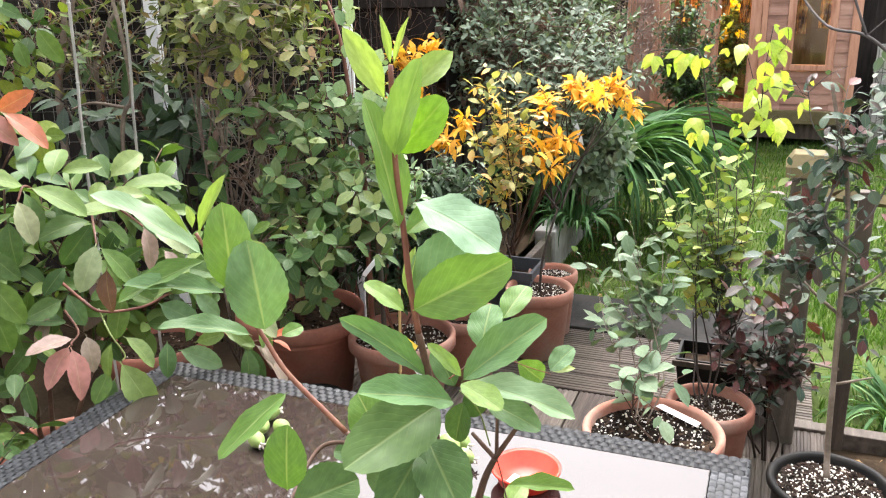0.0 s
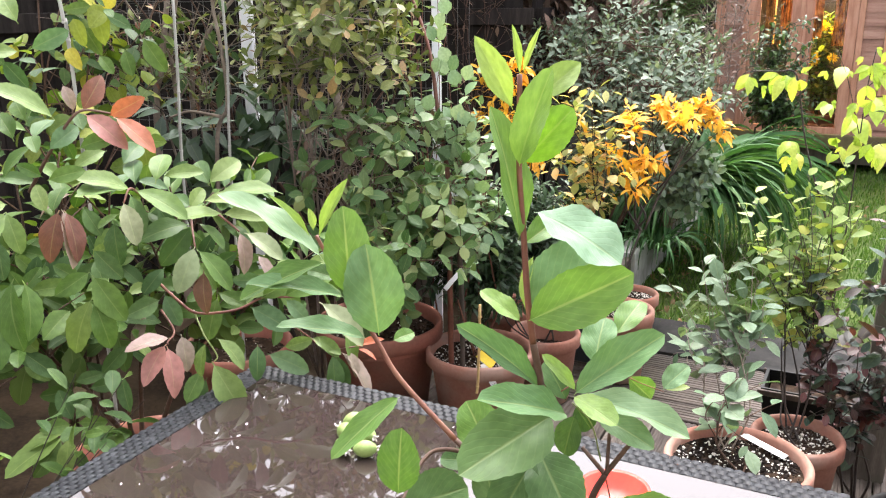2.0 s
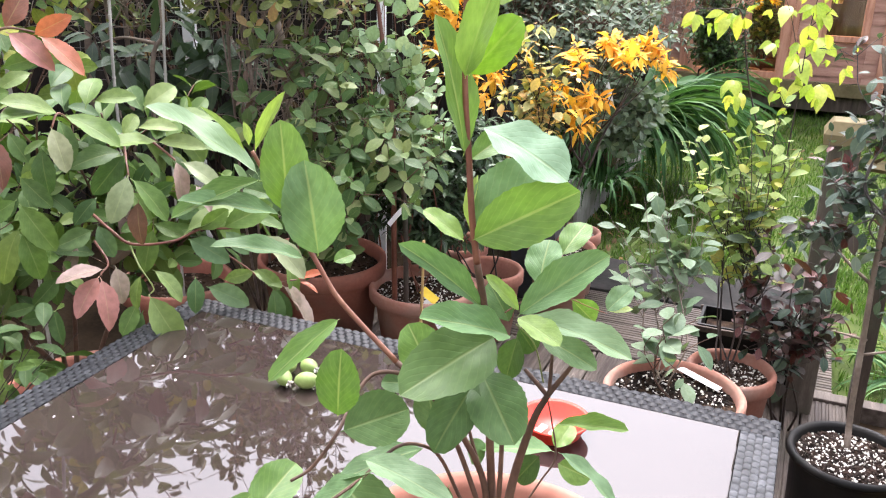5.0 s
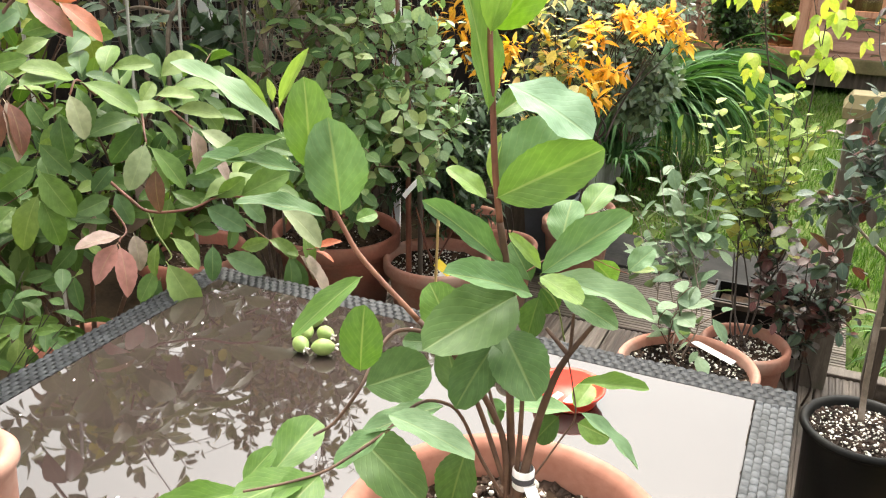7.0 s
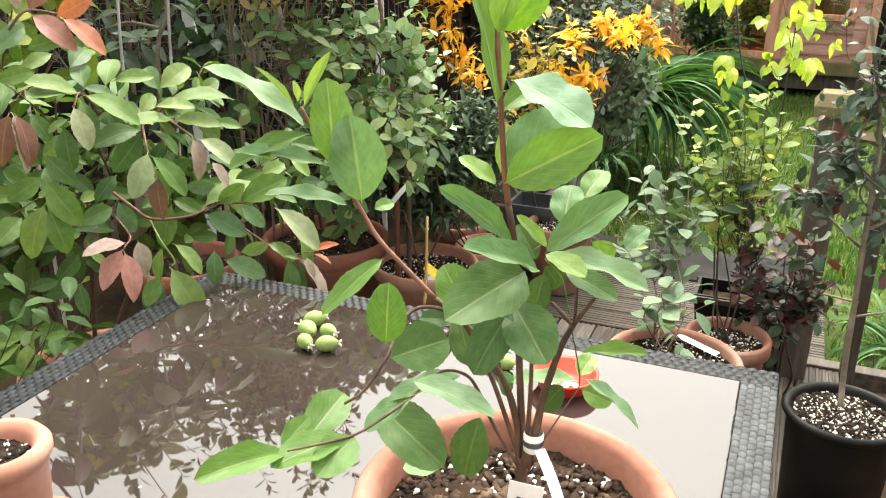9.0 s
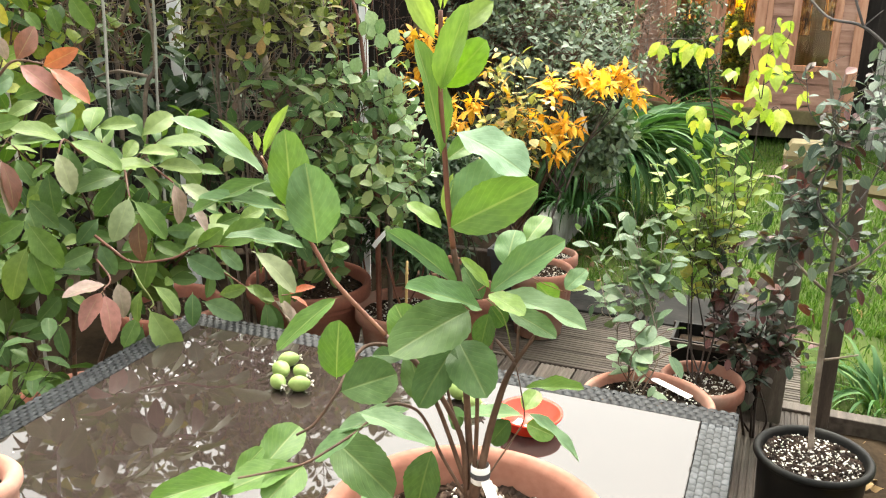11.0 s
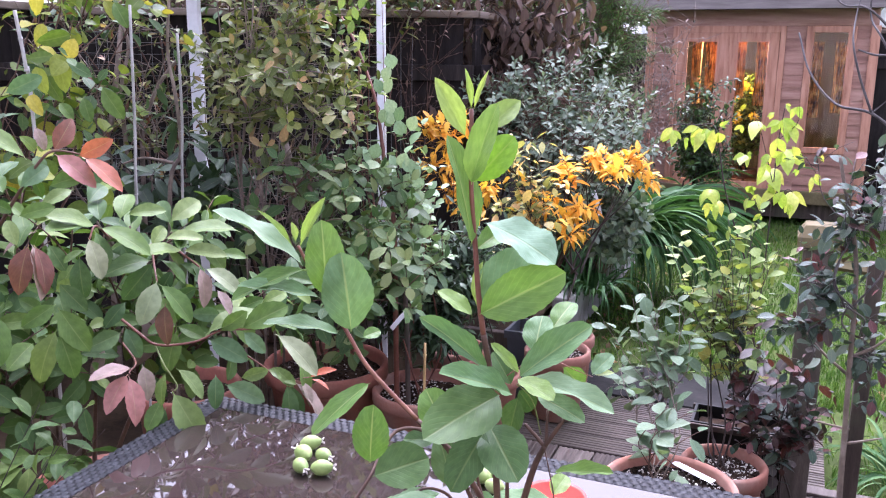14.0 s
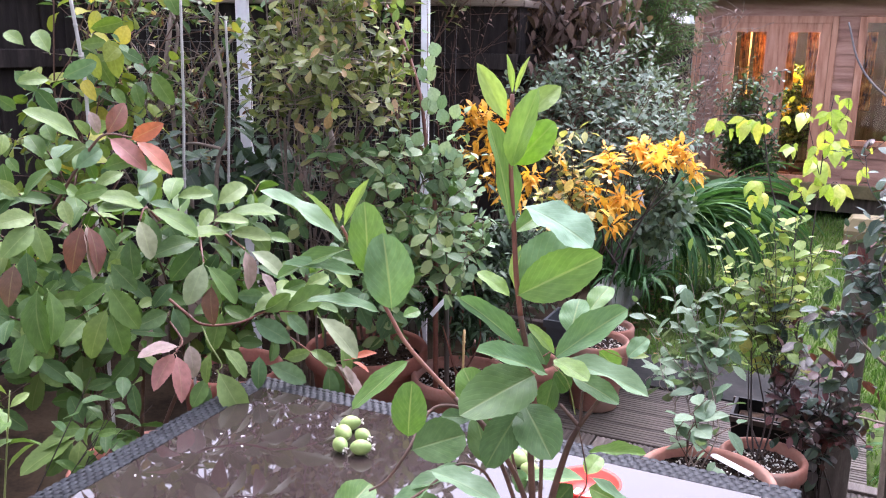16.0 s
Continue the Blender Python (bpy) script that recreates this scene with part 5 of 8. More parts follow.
placed_leaves(BUSH, [
    ((-0.691, 1.485, 1.066), (-0.710, 1.384, 1.077), 0.043, "D"),
    ((-0.702, 1.502, 1.058), (-0.719, 1.431, 0.993), 0.080, "D"),
    ((-0.681, 1.494, 1.068), (-0.611, 1.501, 1.039), 0.023, "G"),
    ((-0.645, 1.445, 1.035), (-0.630, 1.378, 0.967), 0.066, "T"),
    ((-0.643, 1.447, 1.028), (-0.566, 1.461, 0.962), 0.039, "G"),
    ((-0.622, 1.439, 0.988), (-0.603, 1.403, 0.915), 0.036, "R"),
    ((-0.603, 1.534, 1.050), (-0.564, 1.514, 0.975), 0.040, "P"),
    ((-0.595, 1.540, 1.046), (-0.511, 1.554, 1.013), 0.040, "T"),
    ((-0.576, 1.555, 0.995), (-0.525, 1.543, 0.957), 0.023, "P"),
    ((-0.574, 1.505, 0.904), (-0.512, 1.602, 0.964), 0.045, "L"),
    ((-0.550, 1.524, 0.909), (-0.495, 1.540, 0.951), 0.040, "G"),
    ((-0.515, 1.551, 0.909), (-0.433, 1.607, 0.961), 0.061, "G"),
])
placed_leaves(BUSH, [
    ((-0.582, 1.525, 0.886), (-0.490, 1.520, 0.864), 0.072, "S"),
    ((-0.510, 1.555, 0.905), (-0.453, 1.546, 0.875), 0.033, "S"),
    ((-0.748, 1.459, 0.971), (-0.751, 1.400, 0.938), 0.051, "D"),
    ((-0.745, 1.434, 0.907), (-0.740, 1.354, 0.905), 0.051, "D"),
    ((-0.739, 1.440, 0.920), (-0.694, 1.428, 0.865), 0.051, "S"),
    ((-0.849, 1.323, 0.969), (-0.838, 1.274, 1.011), 0.036, "D"),
    ((-0.644, 1.577, 0.988), (-0.675, 1.525, 0.962), 0.060, "D"),
    ((-0.593, 1.592, 0.924), (-0.611, 1.527, 0.940), 0.052, "S"),
    ((-0.864, 1.367, 1.111), (-0.816, 1.360, 1.064), 0.044, "D"),
    ((-0.763, 1.472, 1.099), (-0.717, 1.461, 1.058), 0.044, "D"),
    ((-0.648, 1.600, 1.091), (-0.585, 1.598, 1.041), 0.041, "G"),
    ((-0.835, 1.339, 1.214), (-0.827, 1.318, 1.254), 0.042, "G"),
])
placed_leaves(BUSH, [
    ((-0.809, 1.397, 1.227), (-0.816, 1.330, 1.217), 0.032, "L"),
    ((-0.813, 1.334, 1.180), (-0.804, 1.283, 1.195), 0.028, "G"),
    ((-0.563, 1.664, 1.043), (-0.595, 1.616, 1.072), 0.030, "G"),
    ((-0.635, 1.345, 0.873), (-0.662, 1.261, 0.886), 0.028, "P"),
    ((-0.643, 1.338, 0.861), (-0.635, 1.261, 0.818), 0.040, "Q"),
    ((-0.642, 1.339, 0.857), (-0.590, 1.306, 0.779), 0.041, "Q"),
    ((-0.635, 1.373, 0.870), (-0.601, 1.350, 0.811), 0.045, "P"),
    ((-0.601, 1.404, 0.847), (-0.593, 1.358, 0.802), 0.026, "G"),
    ((-0.581, 1.395, 0.811), (-0.503, 1.383, 0.726), 0.068, "L"),
    ((-0.610, 1.396, 0.788), (-0.600, 1.338, 0.749), 0.040, "G"),
    ((-0.618, 1.416, 0.760), (-0.618, 1.362, 0.706), 0.044, "D"),
    ((-0.532, 1.410, 0.723), (-0.514, 1.386, 0.689), 0.015, "D"),
])
placed_leaves(BUSH, [
    ((-0.599, 1.433, 0.847), (-0.529, 1.439, 0.806), 0.029, "L"),
    ((-0.536, 1.485, 0.824), (-0.507, 1.444, 0.775), 0.039, "D"),
    ((-0.546, 1.527, 0.784), (-0.459, 1.542, 0.763), 0.047, "S"),
    ((-0.518, 1.548, 0.796), (-0.462, 1.564, 0.814), 0.036, "L"),
    ((-0.481, 1.599, 0.806), (-0.411, 1.598, 0.795), 0.030, "L"),
    ((-0.439, 1.627, 0.767), (-0.401, 1.604, 0.697), 0.044, "D"),
    ((-0.418, 1.641, 0.774), (-0.372, 1.622, 0.734), 0.026, "P"),
    ((-0.905, 1.252, 1.492), (-0.950, 1.243, 1.527), 0.043, "L"),
    ((-0.876, 1.287, 1.476), (-0.923, 1.292, 1.532), 0.043, "L"),
    ((-0.844, 1.278, 1.430), (-0.788, 1.311, 1.460), 0.056, "S"),
    ((-0.856, 1.264, 1.427), (-0.855, 1.202, 1.435), 0.024, "L"),
    ((-0.794, 1.274, 1.305), (-0.815, 1.189, 1.383), 0.034, "L"),
])
placed_leaves(BUSH, [
    ((-0.827, 1.206, 1.273), (-0.871, 1.214, 1.329), 0.046, "G"),
    ((-0.811, 1.224, 1.305), (-0.855, 1.234, 1.349), 0.041, "G"),
    ((-0.792, 1.246, 1.251), (-0.771, 1.299, 1.294), 0.052, "S"),
    ((-0.839, 1.159, 1.252), (-0.867, 1.155, 1.283), 0.031, "G"),
    ((-0.825, 1.143, 1.209), (-0.829, 1.106, 1.243), 0.026, "L"),
    ((-0.794, 1.151, 1.171), (-0.781, 1.069, 1.187), 0.040, "L"),
    ((-0.755, 1.197, 1.147), (-0.781, 1.198, 1.198), 0.065, "L"),
    ((-0.781, 1.135, 1.162), (-0.766, 1.057, 1.128), 0.043, "L"),
    ((-0.781, 1.135, 1.162), (-0.741, 1.121, 1.104), 0.039, "L"),
    ((-0.758, 1.225, 1.148), (-0.748, 1.175, 1.071), 0.045, "R"),
    ((-0.751, 1.232, 1.147), (-0.705, 1.224, 1.065), 0.038, "R"),
    ((-0.786, 1.223, 1.207), (-0.792, 1.184, 1.235), 0.030, "G"),
])
placed_leaves(BUSH, [
    ((-0.782, 1.227, 1.200), (-0.729, 1.256, 1.220), 0.033, "G"),
    ((-0.773, 1.297, 1.249), (-0.715, 1.328, 1.274), 0.034, "G"),
    ((-0.797, 1.301, 1.367), (-0.771, 1.299, 1.328), 0.024, "P"),
    ((-0.913, 1.225, 1.367), (-0.899, 1.179, 1.390), 0.034, "D"),
    ((-0.899, 1.259, 1.412), (-0.855, 1.265, 1.367), 0.038, "D"),
    ((-0.928, 1.239, 1.445), (-0.880, 1.235, 1.414), 0.038, "D"),
    ((-0.858, 1.134, 1.286), (-0.866, 1.156, 1.328), 0.031, "G"),
    ((-0.763, 1.308, 1.317), (-0.748, 1.353, 1.380), 0.054, "R"),
    ((-0.761, 1.310, 1.314), (-0.684, 1.332, 1.262), 0.046, "Q"),
    ((-0.732, 1.340, 1.306), (-0.674, 1.369, 1.337), 0.038, "O"),
    ((-0.726, 1.347, 1.306), (-0.646, 1.368, 1.253), 0.038, "O"),
    ((-0.809, 1.132, 1.109), (-0.779, 1.105, 1.050), 0.056, "D"),
])
placed_leaves(BUSH, [
    ((-0.807, 1.102, 1.090), (-0.787, 1.061, 1.025), 0.049, "R"),
    ((-0.785, 1.130, 1.040), (-0.735, 1.064, 0.948), 0.043, "G"),
    ((-0.774, 1.143, 1.035), (-0.716, 1.119, 0.953), 0.043, "G"),
    ((-0.786, 1.096, 0.959), (-0.750, 1.045, 0.906), 0.046, "G"),
    ((-0.452, 1.595, 0.896), (-0.349, 1.613, 0.826), 0.046, "T"),
    ((-0.434, 1.607, 0.775), (-0.403, 1.579, 0.700), 0.043, "D"),
    ((-0.430, 1.633, 0.772), (-0.338, 1.642, 0.690), 0.029, "P"),
    ((-0.402, 1.651, 0.779), (-0.344, 1.662, 0.810), 0.014, "O"),
    ((-0.398, 1.653, 0.775), (-0.352, 1.657, 0.766), 0.012, "O"),
    ((-0.459, 1.590, 0.817), (-0.409, 1.599, 0.782), 0.030, "L"),
    ((-0.432, 1.656, 0.816), (-0.386, 1.637, 0.748), 0.034, "G"),
    ((-0.495, 1.614, 0.919), (-0.424, 1.637, 0.908), 0.029, "G"),
])
placed_leaves(BUSH, [
    ((-0.500, 1.611, 0.953), (-0.462, 1.660, 0.979), 0.042, "G"),
])
LIME_C = shrub("lime_climber", "yellowing lime-green climber at the fence", (-1.95, 2.1, 0.0), [(-1.47, 1.95, 1.61), (-1.40, 1.95, 1.49), (-1.39, 1.88, 1.39), (-1.43, 2.13, 1.42), (-1.27, 1.86, 1.19), (-1.42, 2.14, 1.27), (-1.26, 1.72, 1.26), (-1.42, 2.41, 1.70), (-1.57, 2.13, 1.69), (-1.41, 2.29, 1.62), (-1.45, 2.05, 1.86), (-1.35, 2.22, 1.95), (-1.52, 1.92, 2.0), (-1.30, 2.12, 2.04)],
      [(0.5, S_VINE), (0.5, S_SHADE)], 0.075, seed=6, stem=BARK, thick=0.005, rosette=5, side_shoots=5, side_length=0.2, lift=0.1)
placed_leaves(LIME_C, [
    ((-1.311, 1.821, 1.691), (-1.305, 1.797, 1.615), 0.066, "V"),
    ((-1.259, 1.875, 1.557), (-1.300, 1.803, 1.535), 0.068, "V"),
    ((-1.293, 1.840, 1.511), (-1.249, 1.829, 1.418), 0.062, "V"),
    ((-1.328, 1.802, 1.474), (-1.300, 1.803, 1.405), 0.049, "V"),
    ((-1.349, 1.853, 1.448), (-1.293, 1.841, 1.387), 0.050, "V"),
    ((-1.319, 2.027, 1.414), (-1.253, 2.022, 1.331), 0.075, "G"),
    ((-1.356, 1.991, 1.383), (-1.313, 1.964, 1.323), 0.051, "G"),
    ((-1.317, 2.099, 1.659), (-1.261, 2.083, 1.596), 0.070, "G"),
    ((-1.296, 2.119, 1.642), (-1.254, 2.130, 1.613), 0.043, "G"),
    ((-1.343, 1.786, 1.397), (-1.291, 1.769, 1.354), 0.039, "V"),
    ((-1.318, 1.843, 1.564), (-1.273, 1.861, 1.540), 0.057, "V"),
    ((-1.330, 1.874, 1.372), (-1.274, 1.860, 1.341), 0.048, "G"),
])
placed_leaves(LIME_C, [
    ((-1.342, 1.786, 1.491), (-1.287, 1.817, 1.499), 0.043, "L"),
    ((-1.351, 1.866, 1.589), (-1.350, 1.838, 1.531), 0.058, "V"),
    ((-1.354, 1.921, 1.489), (-1.293, 1.912, 1.448), 0.058, "G"),
    ((-1.340, 1.788, 1.351), (-1.300, 1.804, 1.368), 0.034, "L"),
])
shrub("olive_leaved_shrub", "tall shrub with olive-green leathery leaves before the fence", (-1.28, 2.8, 0.0), [(-1.18, 2.47, 1.45), (-1.11, 2.53, 1.54), (-1.05, 2.62, 1.63), (-0.95, 2.63, 1.56), (-0.89, 2.66, 1.47), (-1.08, 2.42, 1.34), (-0.99, 2.48, 1.38), (-0.89, 2.55, 1.34), (-0.84, 2.69, 1.41), (-0.91, 2.42, 1.47), (-1.14, 2.62, 1.71), (-0.96, 2.73, 1.69), (-1.22, 2.57, 1.63), (-1.15, 2.50, 1.92), (-1.00, 2.60, 2.0), (-0.88, 2.64, 1.88), (-1.06, 2.54, 2.08), (-1.26, 2.48, 2.02), (-0.94, 2.56, 2.1)],
      [(1.0, S_OLIVE)], 0.066, seed=7, stem=BARK_PALE, thick=0.005, rosette=8, hang=-0.05, side_shoots=9, side_length=0.21, side_from=0.72, limit=300)
shrub("dry_shrub", "tangle of dry pale twigs under the olive-leaved shrub", (-1.22, 2.86, 0.0), [(-1.30, 2.66, 1.16), (-1.16, 2.60, 1.22), (-1.02, 2.62, 1.14), (-0.92, 2.70, 1.20), (-1.24, 2.58, 0.98), (-1.08, 2.56, 1.02), (-0.96, 2.60, 0.98), (-1.36, 2.70, 1.04)],
      [(1.0, S_BROWN)], 0.05, seed=65, stem=BARK_PALE, thick=0.0045, gap=0.16, start=0.5, side_shoots=9, side_length=0.24, lift=0.05)
shrub("drooping_shrub", "shrub with long dark drooping leaves in deep shade", (-1.65, 3.1, 0.0), [(-1.50, 2.73, 1.14), (-1.39, 2.69, 1.08), (-1.33, 2.74, 1.06), (-1.63, 2.63, 1.08), (-1.61, 2.77, 1.22), (-1.77, 2.50, 1.15), (-1.64, 2.49, 1.08)],
      [(1.0, S_DARK)], 0.15, seed=8, stem=BARK_DARK, thick=0.006, rosette=8, hang=0.9, side_shoots=3)
shrub("green_shrub", "bushy potted shrub with mid-green leaves", (-1.02, 2.78, 0.3), [(-1.07, 2.43, 1.00), (-0.97, 2.50, 1.08), (-0.90, 2.60, 1.12), (-0.82, 2.70, 1.16), (-0.74, 2.74, 1.07), (-0.77, 2.50, 1.01), (-0.81, 2.36, 0.96), (-0.67, 2.56, 0.94), (-0.69, 2.43, 0.88), (-0.62, 2.63, 0.96), (-0.70, 2.31, 0.80), (-0.61, 2.36, 0.76), (-0.59, 2.48, 0.84), (-0.57, 2.60, 0.86), (-0.54, 2.51, 0.77), (-0.83, 2.23, 0.77), (-0.74, 2.23, 0.73), (-0.63, 2.29, 0.70), (-0.90, 2.24, 0.83)],
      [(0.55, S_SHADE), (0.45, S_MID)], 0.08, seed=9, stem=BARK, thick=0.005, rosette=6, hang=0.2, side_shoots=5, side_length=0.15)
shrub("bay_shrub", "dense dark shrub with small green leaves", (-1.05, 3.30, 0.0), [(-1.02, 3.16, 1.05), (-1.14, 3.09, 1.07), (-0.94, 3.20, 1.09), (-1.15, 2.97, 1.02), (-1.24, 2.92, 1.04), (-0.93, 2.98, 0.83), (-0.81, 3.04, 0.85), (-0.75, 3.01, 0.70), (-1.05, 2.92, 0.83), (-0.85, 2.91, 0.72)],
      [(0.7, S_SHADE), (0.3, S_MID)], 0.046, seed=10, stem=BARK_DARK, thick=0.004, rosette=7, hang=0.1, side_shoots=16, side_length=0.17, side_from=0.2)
ROUND_C = shrub("round_leaved_climber", "young climber with blue-green round leaves on a dark stake", (-0.613, 2.80, 0.25), [(-0.76, 2.84, 1.31), (-0.74, 2.85, 1.25), (-0.71, 2.87, 1.18), (-0.67, 2.94, 1.16), (-0.65, 2.79, 1.09), (-0.69, 2.77, 1.01), (-0.61, 2.80, 0.93), (-0.60, 2.87, 1.01), (-0.63, 2.69, 0.85), (-0.56, 2.83, 0.87), (-0.57, 2.60, 0.74), (-0.76, 2.73, 1.16)],
      [(1.0, S_ROUND)], 0.05, seed=11, stem=STEM_RED, thick=0.003, gap=0.03, start=0.5, side_shoots=5, side_length=0.1)
placed_leaves(ROUND_C, [
    ((-0.716, 2.755, 1.459), (-0.724, 2.740, 1.511), 0.049, "B"),
    ((-0.744, 2.741, 1.417), (-0.725, 2.739, 1.470), 0.049, "B"),
    ((-0.755, 2.736, 1.375), (-0.763, 2.720, 1.428), 0.049, "B"),
    ((-0.739, 2.743, 1.375), (-0.721, 2.741, 1.428), 0.049, "B"),
    ((-0.717, 2.754, 1.306), (-0.726, 2.739, 1.359), 0.049, "B"),
    ((-0.707, 2.760, 1.279), (-0.688, 2.757, 1.333), 0.049, "B"),
    ((-0.717, 2.754, 1.268), (-0.726, 2.739, 1.322), 0.049, "B"),
    ((-0.663, 2.780, 1.247), (-0.645, 2.778, 1.301), 0.049, "B"),
    ((-0.689, 2.768, 1.230), (-0.697, 2.753, 1.285), 0.049, "B"),
    ((-0.755, 2.736, 1.273), (-0.736, 2.734, 1.328), 0.049, "B"),
    ((-0.709, 2.758, 1.110), (-0.718, 2.743, 1.166), 0.049, "B"),
    ((-0.693, 2.766, 1.116), (-0.675, 2.764, 1.172), 0.049, "B"),
])
placed_leaves(ROUND_C, [
    ((-0.660, 2.782, 1.099), (-0.669, 2.766, 1.155), 0.049, "B"),
    ((-0.742, 2.742, 1.089), (-0.724, 2.740, 1.145), 0.049, "B"),
    ((-0.700, 2.763, 1.033), (-0.709, 2.747, 1.090), 0.049, "B"),
    ((-0.684, 2.770, 1.044), (-0.665, 2.768, 1.101), 0.049, "B"),
    ((-0.630, 2.795, 1.033), (-0.640, 2.780, 1.090), 0.049, "B"),
    ((-0.771, 2.727, 1.078), (-0.753, 2.725, 1.134), 0.049, "B"),
    ((-0.680, 2.772, 0.988), (-0.689, 2.757, 1.046), 0.050, "B"),
    ((-0.734, 2.746, 0.977), (-0.715, 2.744, 1.035), 0.050, "B"),
    ((-0.625, 2.797, 0.926), (-0.635, 2.782, 0.984), 0.050, "B"),
    ((-0.664, 2.780, 0.988), (-0.646, 2.777, 1.046), 0.050, "B"),
    ((-0.791, 2.717, 1.133), (-0.799, 2.701, 1.188), 0.049, "B"),
    ((-0.780, 2.723, 1.149), (-0.762, 2.721, 1.204), 0.049, "B"),
])
placed_leaves(ROUND_C, [
    ((-0.600, 2.809, 0.954), (-0.610, 2.793, 1.012), 0.050, "B"),
    ((-0.752, 2.737, 1.044), (-0.734, 2.735, 1.101), 0.049, "B"),
])
WHIP_S = shrub("whip_stemmed_shrub", "tall thin red-stemmed shrub with fresh round leaves", (-0.78, 2.98, 0.0), [(-1.08, 3.02, 1.73), (-1.03, 3.04, 1.65), (-0.98, 3.01, 1.52), (-0.97, 3.08, 1.65), (-0.93, 3.10, 1.78), (-0.85, 3.02, 1.38), (-1.11, 3.00, 1.63)],
      [(1.0, S_ROUND), (0.5, S_YELLOW)], 0.055, seed=12, stem=STEM_RED, thick=0.003, gap=0.06, start=0.7, lift=0.05)
placed_leaves(WHIP_S, [
    ((-0.944, 2.862, 1.702), (-0.952, 2.846, 1.750), 0.048, "Y"),
    ((-0.973, 2.846, 1.664), (-0.954, 2.845, 1.713), 0.048, "Y"),
    ((-0.910, 2.880, 1.724), (-0.918, 2.865, 1.772), 0.048, "Y"),
    ((-0.910, 2.880, 1.665), (-0.891, 2.879, 1.714), 0.048, "Y"),
    ((-0.916, 2.877, 1.627), (-0.924, 2.861, 1.676), 0.048, "Y"),
    ((-0.945, 2.861, 1.577), (-0.926, 2.860, 1.627), 0.048, "Y"),
    ((-1.046, 2.803, 1.620), (-1.053, 2.787, 1.669), 0.048, "Y"),
    ((-1.091, 2.775, 1.624), (-1.072, 2.775, 1.674), 0.048, "Y"),
    ((-0.977, 2.843, 1.500), (-0.984, 2.828, 1.551), 0.048, "Y"),
    ((-0.913, 2.879, 1.462), (-0.894, 2.878, 1.513), 0.048, "Y"),
    ((-0.935, 2.867, 1.372), (-0.943, 2.851, 1.424), 0.048, "Y"),
    ((-0.927, 2.871, 1.512), (-0.908, 2.870, 1.562), 0.048, "Y"),
])
placed_leaves(WHIP_S, [
    ((-0.893, 2.889, 1.545), (-0.901, 2.874, 1.595), 0.048, "Y"),
    ((-1.029, 2.813, 1.717), (-1.009, 2.813, 1.765), 0.048, "Y"),
    ((-0.999, 2.831, 1.615), (-1.006, 2.815, 1.664), 0.048, "Y"),
    ((-1.076, 2.785, 1.689), (-1.057, 2.785, 1.738), 0.048, "Y"),
    ((-0.910, 2.880, 1.373), (-0.919, 2.864, 1.424), 0.048, "Y"),
    ((-0.890, 2.891, 1.692), (-0.871, 2.890, 1.741), 0.048, "Y"),
])
shrub("fine_leaved_shrub", "low shrub with fine dark leaves", (-0.47, 3.12, 0.2), [(-0.77, 2.90, 0.60), (-0.71, 2.87, 0.54), (-0.78, 2.83, 0.52), (-0.70, 2.93, 0.58), (-0.82, 2.82, 0.54), (-0.64, 2.90, 0.52), (-0.77, 2.95, 0.78), (-0.79, 2.83, 0.70), (-0.69, 2.88, 0.70), (-0.78, 2.78, 0.63), (-0.61, 2.91, 0.78), (-0.56, 2.94, 0.83), (-0.50, 2.96, 0.74), (-0.54, 2.83, 0.68), (-0.61, 2.80, 0.64), (-0.47, 3.07, 0.78), (-0.56, 3.04, 0.87), (-0.43, 3.09, 0.67)],
      [(1.0, S_DARK)], 0.055, seed=13, stem=BARK_DARK, thick=0.003, gap=0.010, start=0.1, side_shoots=18, side_from=0.0, side_length=0.14)
ORANGE_AZALEA = shrub("orange_azalea", "azalea in bright orange autumn leaf", (-0.23, 3.55, 0.60), [(-0.16, 3.73, 1.11), (-0.24, 3.66, 1.07), (-0.07, 3.75, 1.08), (0.02, 3.77, 0.99), (-0.02, 3.76, 1.04), (-0.18, 3.68, 1.06), (-0.31, 3.65, 1.03), (-0.09, 3.59, 1.03), (-0.09, 3.80, 1.08), (-0.26, 3.56, 1.01), (-0.38, 3.52, 0.91), (-0.30, 3.49, 0.83), (-0.25, 3.56, 0.87), (-0.22, 3.56, 0.86), (-0.25, 3.46, 0.78)],
      [(1.0, S_ORANGE)], 0.074, seed=14, stem=BARK_DARK, thick=0.004, gap=0.0075, start=0.9, side_shoots=3, side_length=0.075, side_from=0.9, droop=0.3, rise=0.5)
branch_to(ORANGE_AZALEA, [(-0.268, 3.42, 0.26), (-0.262, 3.45, 0.42), (-0.23, 3.55, 0.60)], 0.006, 0.0045, BARK_DARK)
